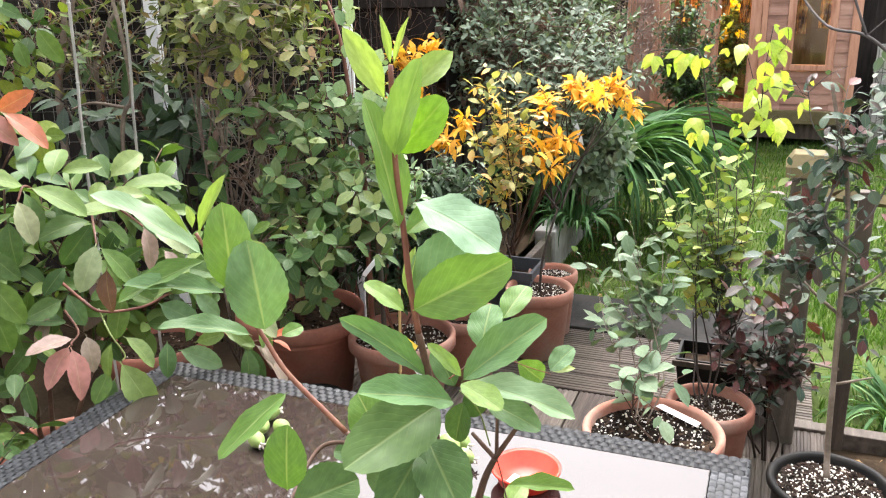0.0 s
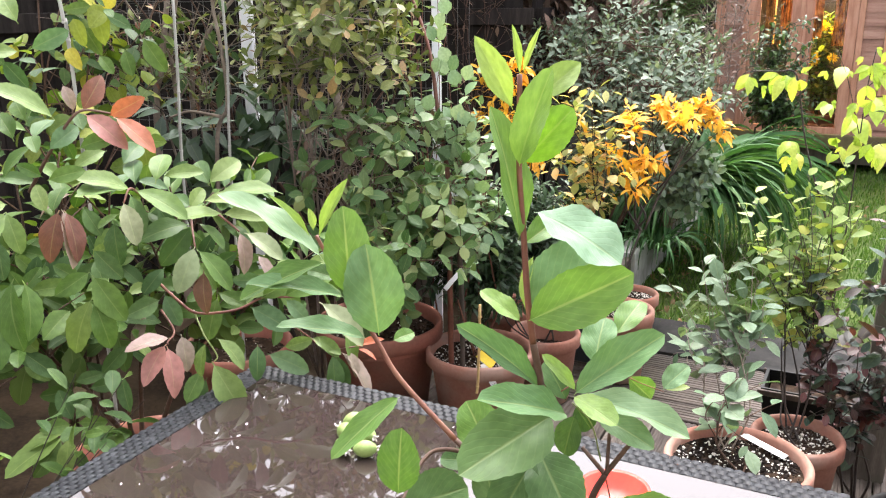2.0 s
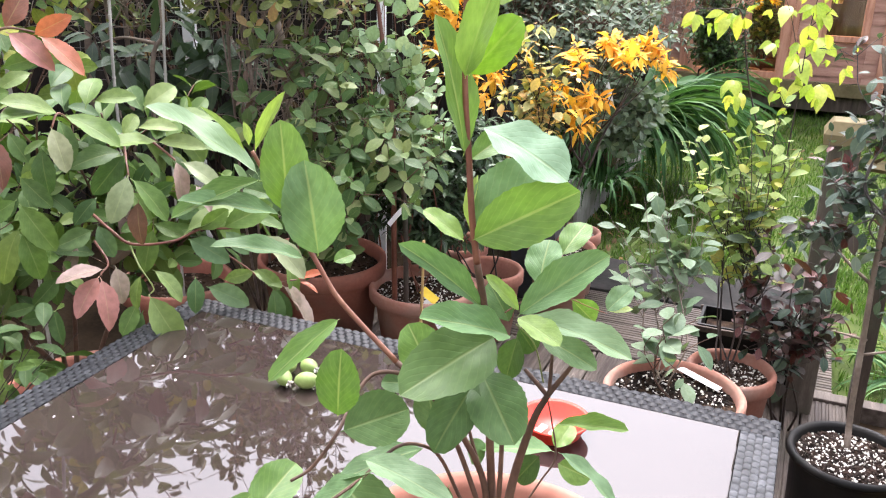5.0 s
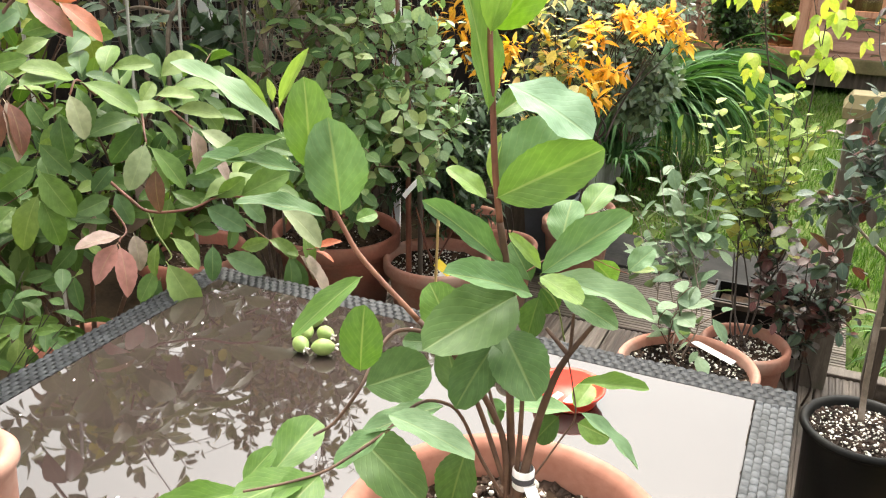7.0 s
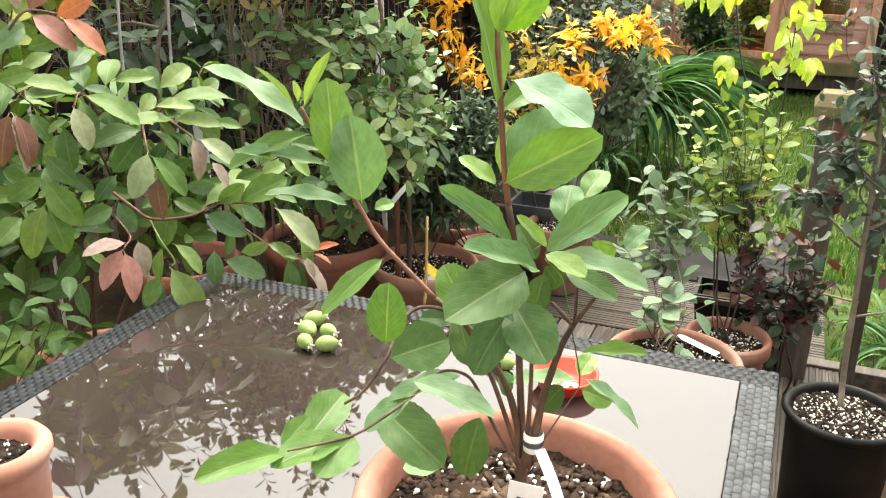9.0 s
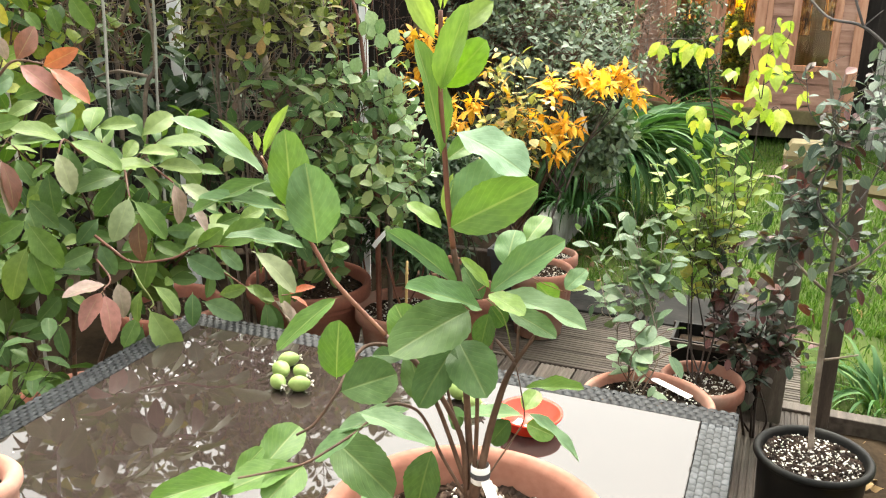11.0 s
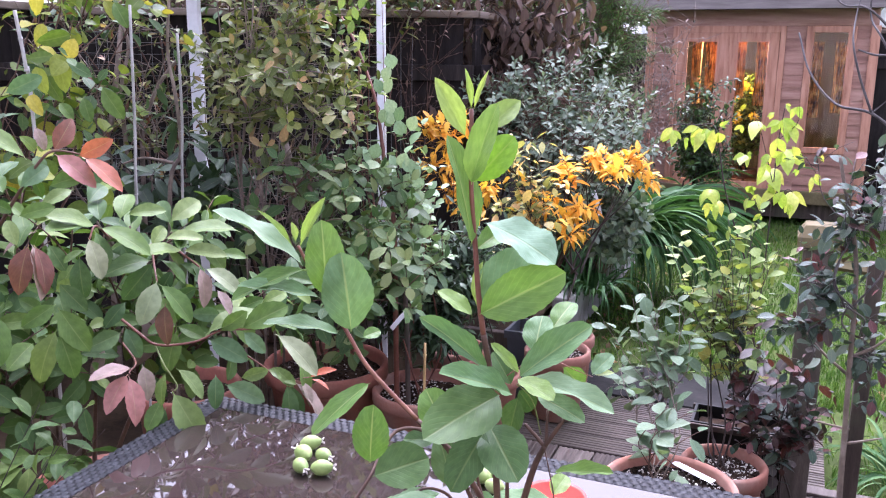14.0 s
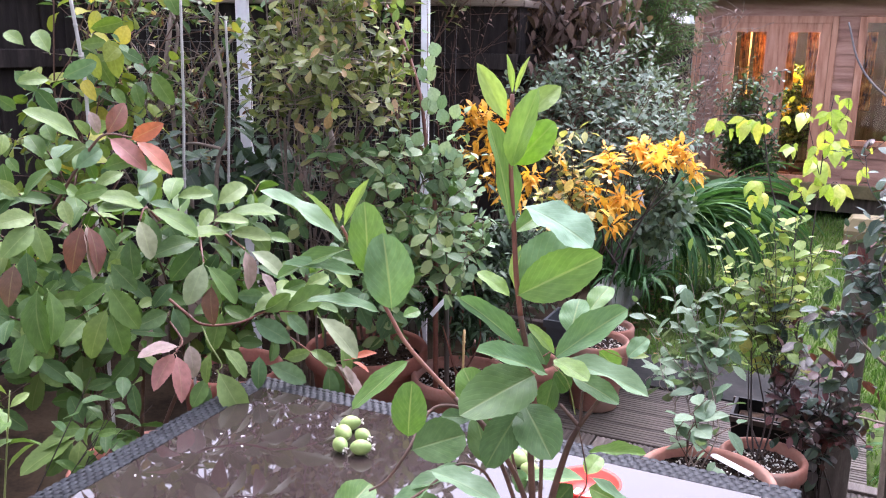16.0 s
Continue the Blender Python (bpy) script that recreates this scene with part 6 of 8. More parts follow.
TURNING_AZALEA = shrub("turning_azalea", "azalea with leaves turning from green to yellow", (-0.42, 3.45, 0.46), [(-0.49, 3.38, 1.14), (-0.43, 3.40, 1.19), (-0.47, 3.39, 1.03), (-0.56, 3.36, 1.12), (-0.38, 3.42, 1.10), (-0.51, 3.38, 0.91), (-0.42, 3.41, 0.98), (-0.57, 3.36, 0.84), (-0.46, 3.39, 0.81), (-0.40, 3.42, 0.77), (-0.53, 3.37, 0.74), (-0.35, 3.43, 0.70), (-0.44, 3.40, 0.67), (-0.51, 3.38, 1.05), (-0.40, 3.41, 1.05), (-0.48, 3.39, 0.72), (-0.33, 3.43, 0.77)],
      [(1.0, S_TURN), (0.12, S_ORANGE)], 0.062, seed=15, stem=BARK_DARK, thick=0.003, gap=0.032, start=0.5, side_shoots=5, side_length=0.1, flat=0.85)
branch_to(TURNING_AZALEA, [(-0.40, 3.55, 0.26), (-0.41, 3.50, 0.36), (-0.42, 3.45, 0.46)], 0.006, 0.0045, BARK_DARK)
shrub("orange_azalea", "azalea in deep orange autumn leaf", (-0.70, 3.33, 0.2), [(-0.93, 3.65, 1.21), (-0.86, 3.68, 1.24), (-0.99, 3.62, 1.22), (-0.86, 3.62, 1.14), (-0.91, 3.54, 1.02), (-0.85, 3.57, 1.04), (-0.77, 3.60, 0.93), (-0.79, 3.54, 0.89), (-0.70, 3.52, 0.88), (-0.68, 3.64, 0.93)],
      [(1.0, S_ORANGE)], 0.074, seed=16, stem=BARK_DARK, thick=0.004, gap=0.0075, start=0.9, side_shoots=3, side_length=0.075, side_from=0.9, droop=0.3, rise=0.5)
shrub("silver_shrub", "rounded silver-green shrub in the raised bed", (-0.66, 4.3, 0.12), [(-0.86, 4.31, 1.33), (-0.78, 4.34, 1.39), (-0.67, 4.38, 1.42), (-0.59, 4.50, 1.44), (-0.48, 4.53, 1.50), (-0.36, 4.56, 1.42), (-0.22, 4.48, 1.31), (-0.16, 4.50, 1.19), (-0.77, 4.13, 1.20), (-0.64, 4.07, 1.26), (-0.53, 4.10, 1.29), (-0.43, 4.13, 1.32), (-0.32, 4.16, 1.29), (-0.21, 4.18, 1.21), (-0.60, 3.98, 1.16), (-0.42, 3.93, 1.17), (-0.30, 3.96, 1.15), (-0.17, 3.98, 1.10), (-0.86, 4.21, 1.25), (-0.43, 4.34, 1.41), (-0.11, 4.10, 1.12), (-0.08, 4.10, 1.04), (-0.78, 4.24, 1.29), (-0.61, 4.29, 1.35), (-0.31, 4.36, 1.34)],
      [(1.0, S_SILVER)], 0.055, seed=17, stem=BARK, thick=0.006, rosette=9, hang=0.0, side_shoots=25, side_length=0.22, limit=300)
shrub("silver_shrub", "low silver-green shrub beside the orange azalea", (-0.30, 4.40, 0.40), [(-0.20, 4.18, 0.83), (-0.12, 4.20, 0.78), (-0.21, 4.13, 0.72), (-0.12, 4.10, 0.68), (-0.25, 4.17, 0.80), (-0.09, 4.20, 0.69), (-0.17, 4.09, 0.62), (-0.25, 4.07, 0.70), (-0.06, 4.14, 0.74), (-0.28, 4.10, 0.62)],
      [(0.6, S_GREY), (0.4, S_SILVER)], 0.072, seed=18, stem=BARK, thick=0.002, rosette=8, hang=0.0, side_shoots=9, side_length=0.10, side_from=0.75, limbs=0)
shrub("brown_climber", "climber with dark brown withered leaves over the fence", (-1.10, 4.55, 0.12), [(-1.23, 4.50, 1.71), (-1.14, 4.53, 1.56), (-1.02, 4.47, 1.47), (-0.97, 4.60, 1.59), (-0.88, 4.62, 1.71), (-0.77, 4.66, 1.77), (-0.65, 4.70, 1.62), (-0.67, 4.58, 1.47), (-1.15, 4.64, 1.80), (-1.03, 4.68, 1.83), (-0.79, 4.55, 1.56), (-0.65, 4.80, 1.80), (-0.90, 4.51, 1.44), (-1.13, 4.43, 1.41), (-0.77, 4.76, 1.86), (-0.92, 4.72, 1.86)],
      [(1.0, S_BROWN)], 0.11, seed=19, stem=BARK_DARK, thick=0.009, gap=0.028, start=0.45, droop=0.9, rise=0.1, side_shoots=12, side_length=0.3)
shrub("feathery_conifer", "feathery bright green conifer behind the climber", (-1.05, 6.6, 0.12), [(-0.96, 6.47, 1.94), (-0.80, 6.51, 1.98), (-0.68, 6.54, 1.86), (-0.89, 6.39, 1.70), (-0.73, 6.42, 1.66), (-0.60, 6.45, 1.58), (-0.84, 6.40, 1.49), (-0.99, 6.46, 1.78), (-0.66, 6.33, 1.46), (-0.59, 6.55, 1.74), (-0.81, 6.40, 1.82), (-1.02, 6.66, 2.28), (-0.78, 6.72, 2.28), (-1.03, 6.5, 1.98), (-0.92, 6.5, 1.86), (-0.80, 6.5, 1.94), (-0.67, 6.5, 1.78), (-0.96, 6.5, 1.66), (-0.74, 6.5, 1.58), (-1.07, 6.5, 1.78), (-0.61, 6.5, 1.96), (-0.85, 6.5, 2.14), (-1.02, 6.5, 2.18), (-0.68, 6.5, 2.14)],
      [(1.0, S_FEATHER)], 0.075, seed=20, stem=BARK, thick=0.008, gap=0.008, start=0.35, rise=1.0, droop=0.1, side_shoots=18, side_length=0.35, limit=0, category="conifer")
shrub("twiggy_shrub", "leafless brown twiggy shrub by the summerhouse", (-0.62, 7.4, 0.12), [(-0.72, 7.24, 1.81), (-0.62, 7.26, 1.58), (-0.55, 7.27, 1.98), (-0.44, 7.18, 1.72), (-0.64, 7.15, 1.36), (-0.70, 7.04, 1.18), (-0.48, 7.08, 1.19), (-0.38, 7.19, 1.45), (-0.23, 7.21, 1.80), (-0.29, 7.00, 1.11), (-0.54, 6.97, 1.01), (-0.41, 6.99, 0.88)],
      [(1.0, S_BROWN)], 0.05, seed=22, stem=BARK_PALE, thick=0.005, gap=0.2, start=0.5, side_shoots=16, side_length=0.35)
shrub("dark_green_shrub", "round dark green shrub before the summerhouse doors", (-0.25, 7.6, -0.08), [(-0.35, 7.50, 1.08), (-0.23, 7.51, 1.27), (-0.10, 7.53, 1.31), (0.01, 7.54, 1.13), (-0.24, 7.41, 0.90), (-0.06, 7.43, 0.90), (0.08, 7.44, 0.81), (-0.17, 7.32, 0.68), (0.02, 7.34, 0.59), (-0.30, 7.41, 0.75), (-0.14, 7.42, 1.11), (0.07, 7.34, 0.50)],
      [(0.5, S_DARK), (0.5, S_SHADE)], 0.06, seed=23, stem=BARK_DARK, thick=0.008, gap=0.014, start=0.35, side_shoots=16, side_length=0.22, limit=250)
LIME_SAPLING = thing("lime_leaved_sapling", "slender sapling with hanging lime-yellow leaves", "sapling", (0.48, 3.05, 0.19))
branch_to(LIME_SAPLING, [(0.48, 3.05, 0.19), (0.512, 3.050, 0.485), (0.526, 3.120, 0.753), (0.530, 3.150, 0.977), (0.533, 3.150, 1.220), (0.545, 3.150, 1.356)], 0.0035, 0.0012, BARK_DARK)
branch_to(LIME_SAPLING, [(0.531, 3.150, 1.085), (0.479, 3.150, 1.255), (0.452, 3.140, 1.321)], 0.0015, 0.0008, BARK_DARK)
branch_to(LIME_SAPLING, [(0.507, 3.120, 0.710), (0.399, 3.150, 0.986), (0.363, 3.150, 1.113), (0.327, 3.150, 1.271), (0.271, 3.140, 1.281), (0.180, 3.140, 1.277), (0.159, 3.140, 1.251)], 0.0035, 0.0012, BARK_DARK)
branch_to(LIME_SAPLING, [(0.531, 3.150, 1.239), (0.587, 3.150, 1.298), (0.590, 3.150, 1.357)], 0.0015, 0.0008, BARK_DARK)
branch_to(LIME_SAPLING, [(0.531, 3.150, 1.143), (0.606, 3.150, 1.195), (0.660, 3.150, 1.136)], 0.0015, 0.0008, BARK_DARK)
branch_to(LIME_SAPLING, [(0.372, 3.150, 1.074), (0.329, 3.150, 1.067), (0.317, 3.150, 1.050)], 0.0015, 0.0008, BARK_DARK)
branch_to(LIME_SAPLING, [(0.531, 3.150, 1.007), (0.573, 3.150, 1.073), (0.598, 3.150, 1.061)], 0.0015, 0.0008, BARK_DARK)
hanging_trios(LIME_SAPLING, [
    ((0.189, 3.118, 1.273), (0.151, 3.081, 1.239), 0.031),
    ((0.187, 3.138, 1.262), (0.199, 3.091, 1.213), 0.028),
    ((0.230, 3.098, 1.238), (0.251, 3.106, 1.196), 0.024),
    ((0.266, 3.200, 1.271), (0.251, 3.165, 1.214), 0.034),
    ((0.287, 3.182, 1.263), (0.270, 3.106, 1.216), 0.032),
    ((0.299, 3.154, 1.270), (0.318, 3.105, 1.237), 0.021),
    ((0.327, 3.111, 1.270), (0.317, 3.081, 1.199), 0.040),
    ((0.341, 3.116, 1.261), (0.357, 3.160, 1.213), 0.026),
    ((0.342, 3.189, 1.275), (0.359, 3.163, 1.297), 0.019),
    ((0.429, 3.186, 1.182), (0.419, 3.104, 1.170), 0.019),
    ((0.437, 3.127, 1.194), (0.459, 3.133, 1.173), 0.019),
    ((0.413, 3.178, 1.285), (0.387, 3.166, 1.267), 0.019),
])
hanging_trios(LIME_SAPLING, [
    ((0.461, 3.196, 1.299), (0.451, 3.095, 1.280), 0.019),
    ((0.476, 3.163, 1.288), (0.491, 3.145, 1.272), 0.019),
    ((0.313, 3.151, 1.050), (0.299, 3.095, 1.028), 0.019),
    ((0.329, 3.147, 1.061), (0.348, 3.086, 1.032), 0.022),
    ((0.321, 3.202, 1.002), (0.313, 3.172, 0.960), 0.025),
    ((0.352, 3.156, 1.008), (0.347, 3.108, 0.970), 0.024),
    ((0.353, 3.199, 1.015), (0.372, 3.143, 0.989), 0.020),
    ((0.533, 3.196, 1.302), (0.507, 3.169, 1.261), 0.029),
    ((0.541, 3.151, 1.314), (0.579, 3.118, 1.256), 0.039),
    ((0.561, 3.162, 1.296), (0.597, 3.122, 1.241), 0.037),
    ((0.531, 3.109, 1.252), (0.508, 3.099, 1.188), 0.038),
    ((0.560, 3.188, 1.208), (0.574, 3.090, 1.146), 0.040),
])
hanging_trios(LIME_SAPLING, [
    ((0.577, 3.096, 1.227), (0.619, 3.127, 1.177), 0.035),
    ((0.552, 3.124, 1.204), (0.529, 3.124, 1.153), 0.032),
    ((0.502, 3.147, 1.161), (0.476, 3.110, 1.115), 0.032),
    ((0.511, 3.210, 1.135), (0.537, 3.108, 1.106), 0.026),
    ((0.509, 3.140, 1.191), (0.491, 3.095, 1.165), 0.020),
    ((0.542, 3.166, 1.074), (0.500, 3.108, 1.045), 0.033),
    ((0.528, 3.133, 1.087), (0.524, 3.147, 1.025), 0.032),
    ((0.565, 3.128, 1.071), (0.563, 3.127, 1.005), 0.036),
    ((0.591, 3.199, 1.063), (0.608, 3.097, 1.021), 0.032),
    ((0.587, 3.097, 1.035), (0.590, 3.089, 0.997), 0.022),
    ((0.648, 3.182, 1.118), (0.652, 3.144, 1.082), 0.022),
    ((0.657, 3.118, 1.136), (0.667, 3.104, 1.111), 0.019),
])
hanging_trios(LIME_SAPLING, [
    ((0.674, 3.111, 1.203), (0.672, 3.114, 1.174), 0.019),
    ((0.466, 3.095, 1.088), (0.460, 3.134, 1.040), 0.023),
    ((0.545, 3.198, 1.359), (0.563, 3.180, 1.333), 0.019),
    ((0.581, 3.178, 1.352), (0.601, 3.176, 1.310), 0.025),
    ((0.502, 3.092, 0.994), (0.472, 3.094, 0.967), 0.022),
    ((0.483, 3.206, 1.044), (0.497, 3.164, 1.001), 0.027),
    ((0.593, 3.139, 1.148), (0.615, 3.166, 1.113), 0.022),
    ((0.513, 3.164, 1.331), (0.496, 3.159, 1.309), 0.019),
])
shrub("yellow_green_shrub", "airy shrub with small round yellow-green leaves", (0.474, 2.655, 0.24), [(0.24, 2.85, 0.90), (0.29, 2.88, 0.82), (0.33, 3.04, 0.94), (0.40, 3.05, 0.98), (0.44, 3.05, 0.92), (0.48, 2.91, 0.99), (0.51, 2.99, 1.03), (0.37, 3.02, 0.88), (0.43, 2.98, 0.83), (0.50, 3.03, 0.85), (0.33, 2.96, 0.84), (0.56, 2.99, 0.83), (0.30, 3.00, 0.72), (0.38, 2.89, 0.77), (0.43, 3.05, 0.74), (0.51, 3.06, 0.72), (0.57, 2.85, 0.75), (0.35, 3.06, 0.64), (0.45, 3.06, 0.63), (0.50, 2.99, 0.66), (0.43, 2.84, 0.62), (0.44, 3.05, 0.51), (0.36, 2.86, 0.53), (0.24, 3.06, 0.87), (0.57, 2.99, 0.90)],
      [(1.0, S_YELLOW)], 0.056, seed=25, stem=BARK_DARK, thick=0.0025, gap=0.05, start=0.6, side_shoots=4, side_length=0.10, flat=0.9, droop=0.1)
shrub("grey_leaved_shrub", "young shrub with soft grey-green leaves in the wide pot", (0.346, 2.347, 0.29), [(0.22, 2.43, 0.44), (0.29, 2.39, 0.49), (0.32, 2.44, 0.52), (0.38, 2.45, 0.51), (0.42, 2.40, 0.48), (0.32, 2.24, 0.47), (0.34, 2.50, 0.52)],
      [(1.0, S_GREY)], 0.078, seed=26, stem=BARK, thick=0.0025, gap=0.034, start=0.62, lift=0.05, size_tip=0.9, flat=0.9)
shrub("grey_leaved_shrub", "taller airy shrub with soft grey-green leaves", (0.30, 2.42, 0.29), [(0.10, 2.71, 0.61), (0.06, 2.73, 0.66), (0.13, 2.80, 0.55), (0.19, 2.79, 0.71), (0.15, 2.82, 0.66), (0.21, 2.85, 0.64), (0.28, 2.73, 0.67), (0.32, 2.70, 0.72), (0.25, 2.85, 0.57), (0.34, 2.70, 0.65), (0.35, 2.84, 0.66), (0.15, 2.72, 0.50), (0.18, 2.83, 0.78), (0.23, 2.83, 0.73), (0.09, 2.84, 0.49), (0.29, 2.79, 0.73), (0.18, 2.84, 0.58), (0.15, 2.73, 0.75)],
      [(1.0, S_GREY)], 0.066, seed=27, stem=BARK_GREY, thick=0.002, gap=0.040, start=0.6, flat=0.9, side_shoots=2, side_length=0.09, lift=0.05)
shrub("dark_leaved_tree", "crown of a little tree with dark teal leaves, some flushed red", (0.766, 2.36, 0.90), [(0.64, 2.39, 1.28), (0.73, 2.37, 1.27), (0.78, 2.41, 1.30), (0.76, 2.49, 1.18), (0.80, 2.39, 1.16), (0.72, 2.35, 1.14), (0.78, 2.37, 1.10), (0.76, 2.39, 1.05), (0.81, 2.36, 1.03), (0.61, 2.50, 0.96), (0.66, 2.41, 0.96), (0.73, 2.37, 0.96), (0.79, 2.35, 0.96), (0.64, 2.35, 0.92), (0.76, 2.45, 0.83), (0.62, 2.36, 0.83), (0.57, 2.35, 0.81), (0.67, 2.42, 0.79), (0.55, 2.38, 0.75), (0.69, 2.36, 0.75), (0.83, 2.42, 0.70), (0.81, 2.46, 0.63), (0.86, 2.40, 0.59), (0.85, 2.50, 1.06), (0.88, 2.42, 0.88), (0.88, 2.38, 0.74), (0.89, 2.41, 1.00), (0.83, 2.35, 1.22), (0.90, 2.40, 1.18), (0.87, 2.45, 1.28), (0.93, 2.42, 1.10)],
      [(0.86, S_TEAL), (0.14, S_PURPLE)], 0.046, seed=28, stem=BARK_SLATE, thick=0.0022, limbs=8, gap=0.023, start=0.5, flat=0.85, side_shoots=4, side_length=0.10, lift=0.1)
shrub("purple_leaved_shrub", "bushy shrub with purple-flushed leaves by the deck edge", (0.64, 2.86, 0.0), [(0.46, 2.78, 0.45), (0.48, 2.80, 0.54), (0.54, 2.80, 0.49), (0.60, 2.74, 0.57), (0.66, 2.72, 0.59), (0.70, 2.77, 0.56), (0.53, 2.75, 0.43), (0.60, 2.82, 0.42), (0.67, 2.80, 0.44), (0.73, 2.79, 0.47), (0.49, 2.79, 0.37), (0.56, 2.80, 0.34), (0.63, 2.74, 0.38), (0.69, 2.77, 0.36), (0.74, 2.74, 0.36), (0.60, 2.83, 0.26), (0.58, 2.73, 0.25), (0.43, 2.82, 0.70), (0.47, 2.73, 0.66), (0.51, 2.80, 0.67), (0.64, 2.76, 0.51), (0.72, 2.77, 0.43), (0.67, 2.82, 0.60), (0.57, 2.72, 0.60), (0.69, 2.73, 0.32)],
      [(0.62, S_PURPLE), (0.38, S_TEAL)], 0.060, seed=29, stem=BARK_DARK, thick=0.0035, gap=0.032, start=0.55, side_shoots=3, side_length=0.1)
shrub("fence_climber", "evergreen climber trailing along the top of the fence", (-1.9, 3.75, 0.0), [(-2.60, 3.00, 1.73), (-2.53, 3.15, 1.79), (-2.38, 3.23, 1.72), (-2.28, 3.38, 1.82), (-2.15, 3.50, 1.78), (-2.00, 3.61, 1.86), (-1.87, 3.70, 1.81), (-1.71, 3.80, 1.87), (-1.55, 3.90, 1.85), (-1.35, 4.00, 1.82), (-1.18, 4.08, 1.85), (-1.02, 4.15, 1.88), (-2.37, 3.03, 1.24), (-2.17, 3.21, 1.31), (-2.17, 3.08, 1.12)],
      [(0.5, S_OLIVE), (0.5, S_SHADE)], 0.075, seed=31, stem=BARK, thick=0.008, gap=0.03, start=0.86, side_shoots=5, side_length=0.3, side_from=0.86, limit=100, category="climber")
shrub("fence_climber", "bare tangle of dry climber stems hanging from the fence", (-1.25, 4.1, 0.0), [(-1.35, 4.06, 1.77), (-1.25, 4.11, 1.69), (-1.13, 4.11, 1.61), (-1.07, 4.18, 1.75), (-1.20, 4.13, 1.80), (-1.24, 4.00, 1.52), (-1.08, 4.07, 1.44), (-1.48, 3.94, 1.74), (-1.36, 3.94, 1.63), (-0.98, 4.06, 1.33), (-1.11, 4.00, 1.30)],
      [(1.0, S_BROWN)], 0.04, seed=32, stem=BARK, thick=0.0028, gap=0.25, start=0.5, side_shoots=8, side_length=0.42, limit=20, category="climber")
shrub("grape_vine", "tangle of bare pale vine twigs with a few reddish young leaves", (-2.10, 3.00, 0.55), [(-2.42, 2.78, 1.56), (-2.30, 2.84, 1.66), (-2.20, 2.88, 1.48), (-2.05, 2.92, 1.62), (-1.95, 2.98, 1.50), (-1.84, 3.02, 1.62), (-2.34, 2.80, 1.30), (-2.10, 2.90, 1.34), (-1.92, 2.96, 1.28), (-1.78, 3.02, 1.38), (-2.46, 2.74, 1.42), (-1.72, 3.08, 1.22)],
      [(0.7, S_OLIVE), (0.3, S_MAROON)], 0.05, seed=64, stem=BARK_GREY, thick=0.0055, gap=0.11, start=0.55, side_shoots=9, side_length=0.26, lift=0.05, category="vine")
hedge_rng = random.Random(66)
shrub("dry_hedge", "row of brown dry hedge twigs showing above the fence", (-2.0, 4.25, -0.08), [(x, 4.35 + 0.43 * (x + 2.0) + hedge_rng.uniform(-0.1, 0.1), hedge_rng.uniform(1.85, 2.35)) for x in (-3.3 + 0.115 * k for k in range(24))],
      [(1.0, S_BROWN)], 0.07, seed=67, stem=BARK_PALE, thick=0.006, gap=0.03, start=0.8, side_shoots=12, side_length=0.35, side_from=0.8, limit=0, limbs=8, category="hedge")
shrub("far_tree", "leafy tree behind the fence beyond the summerhouse", (3.2, 13.0, -0.08), [(1.54, 13.03, 2.37), (1.71, 13.01, 2.01), (1.96, 12.99, 2.22), (1.58, 13.02, 2.73), (2.13, 12.97, 1.79), (1.79, 13.01, 2.58), (1.41, 13.54, 2.71), (2.25, 12.96, 2.43), (1.59, 12.52, 1.85)],
      [(1.0, S_MID)], 0.14, seed=33, stem=BARK, thick=0.05, gap=0.03, start=0.3, side_shoots=16, side_length=0.8, limit=0, category="tree")
SHADE = shrub("shade_plant", "low plant with green oval leaves in the shade by the table", (-0.88, 1.02, 0.40), [(-0.71, 1.22, 0.78), (-0.71, 1.29, 0.80), (-0.69, 1.16, 0.74), (-0.69, 1.25, 0.73), (-0.69, 1.31, 0.74), (-0.73, 1.19, 0.84), (-0.67, 1.19, 0.71)],
      [(0.3, S_BUSH), (0.7, S_BUSH_SHADED)], 0.085, seed=35, stem=BARK_DARK, thick=0.002, limbs=0, lift=0.0, gap=0.035, start=0.75, droop=0.35)
placed_leaves(SHADE, [
    ((-0.841, 1.251, 0.679), (-0.837, 1.193, 0.701), 0.043, "G"),
    ((-0.854, 1.267, 0.674), (-0.883, 1.263, 0.736), 0.047, "D"),
    ((-0.851, 1.269, 0.677), (-0.846, 1.305, 0.711), 0.048, "D"),
    ((-0.834, 1.259, 0.681), (-0.784, 1.285, 0.681), 0.052, "G"),
    ((-0.818, 1.216, 0.674), (-0.837, 1.095, 0.666), 0.040, "G"),
    ((-0.822, 1.211, 0.671), (-0.805, 1.137, 0.639), 0.043, "G"),
    ((-0.814, 1.221, 0.673), (-0.776, 1.173, 0.628), 0.048, "G"),
    ((-0.811, 1.255, 0.680), (-0.772, 1.238, 0.646), 0.044, "G"),
    ((-0.792, 1.276, 0.648), (-0.741, 1.302, 0.656), 0.028, "G"),
    ((-0.788, 1.281, 0.647), (-0.746, 1.297, 0.641), 0.029, "D"),
    ((-0.786, 1.283, 0.638), (-0.770, 1.271, 0.624), 0.029, "D"),
    ((-0.831, 1.232, 0.674), (-0.844, 1.152, 0.691), 0.034, "G"),
])
placed_leaves(SHADE, [
    ((-0.845, 1.307, 0.735), (-0.793, 1.334, 0.746), 0.040, "D"),
    ((-0.877, 1.300, 0.746), (-0.830, 1.324, 0.763), 0.040, "D"),
    ((-0.811, 1.224, 0.643), (-0.768, 1.213, 0.620), 0.036, "D"),
])
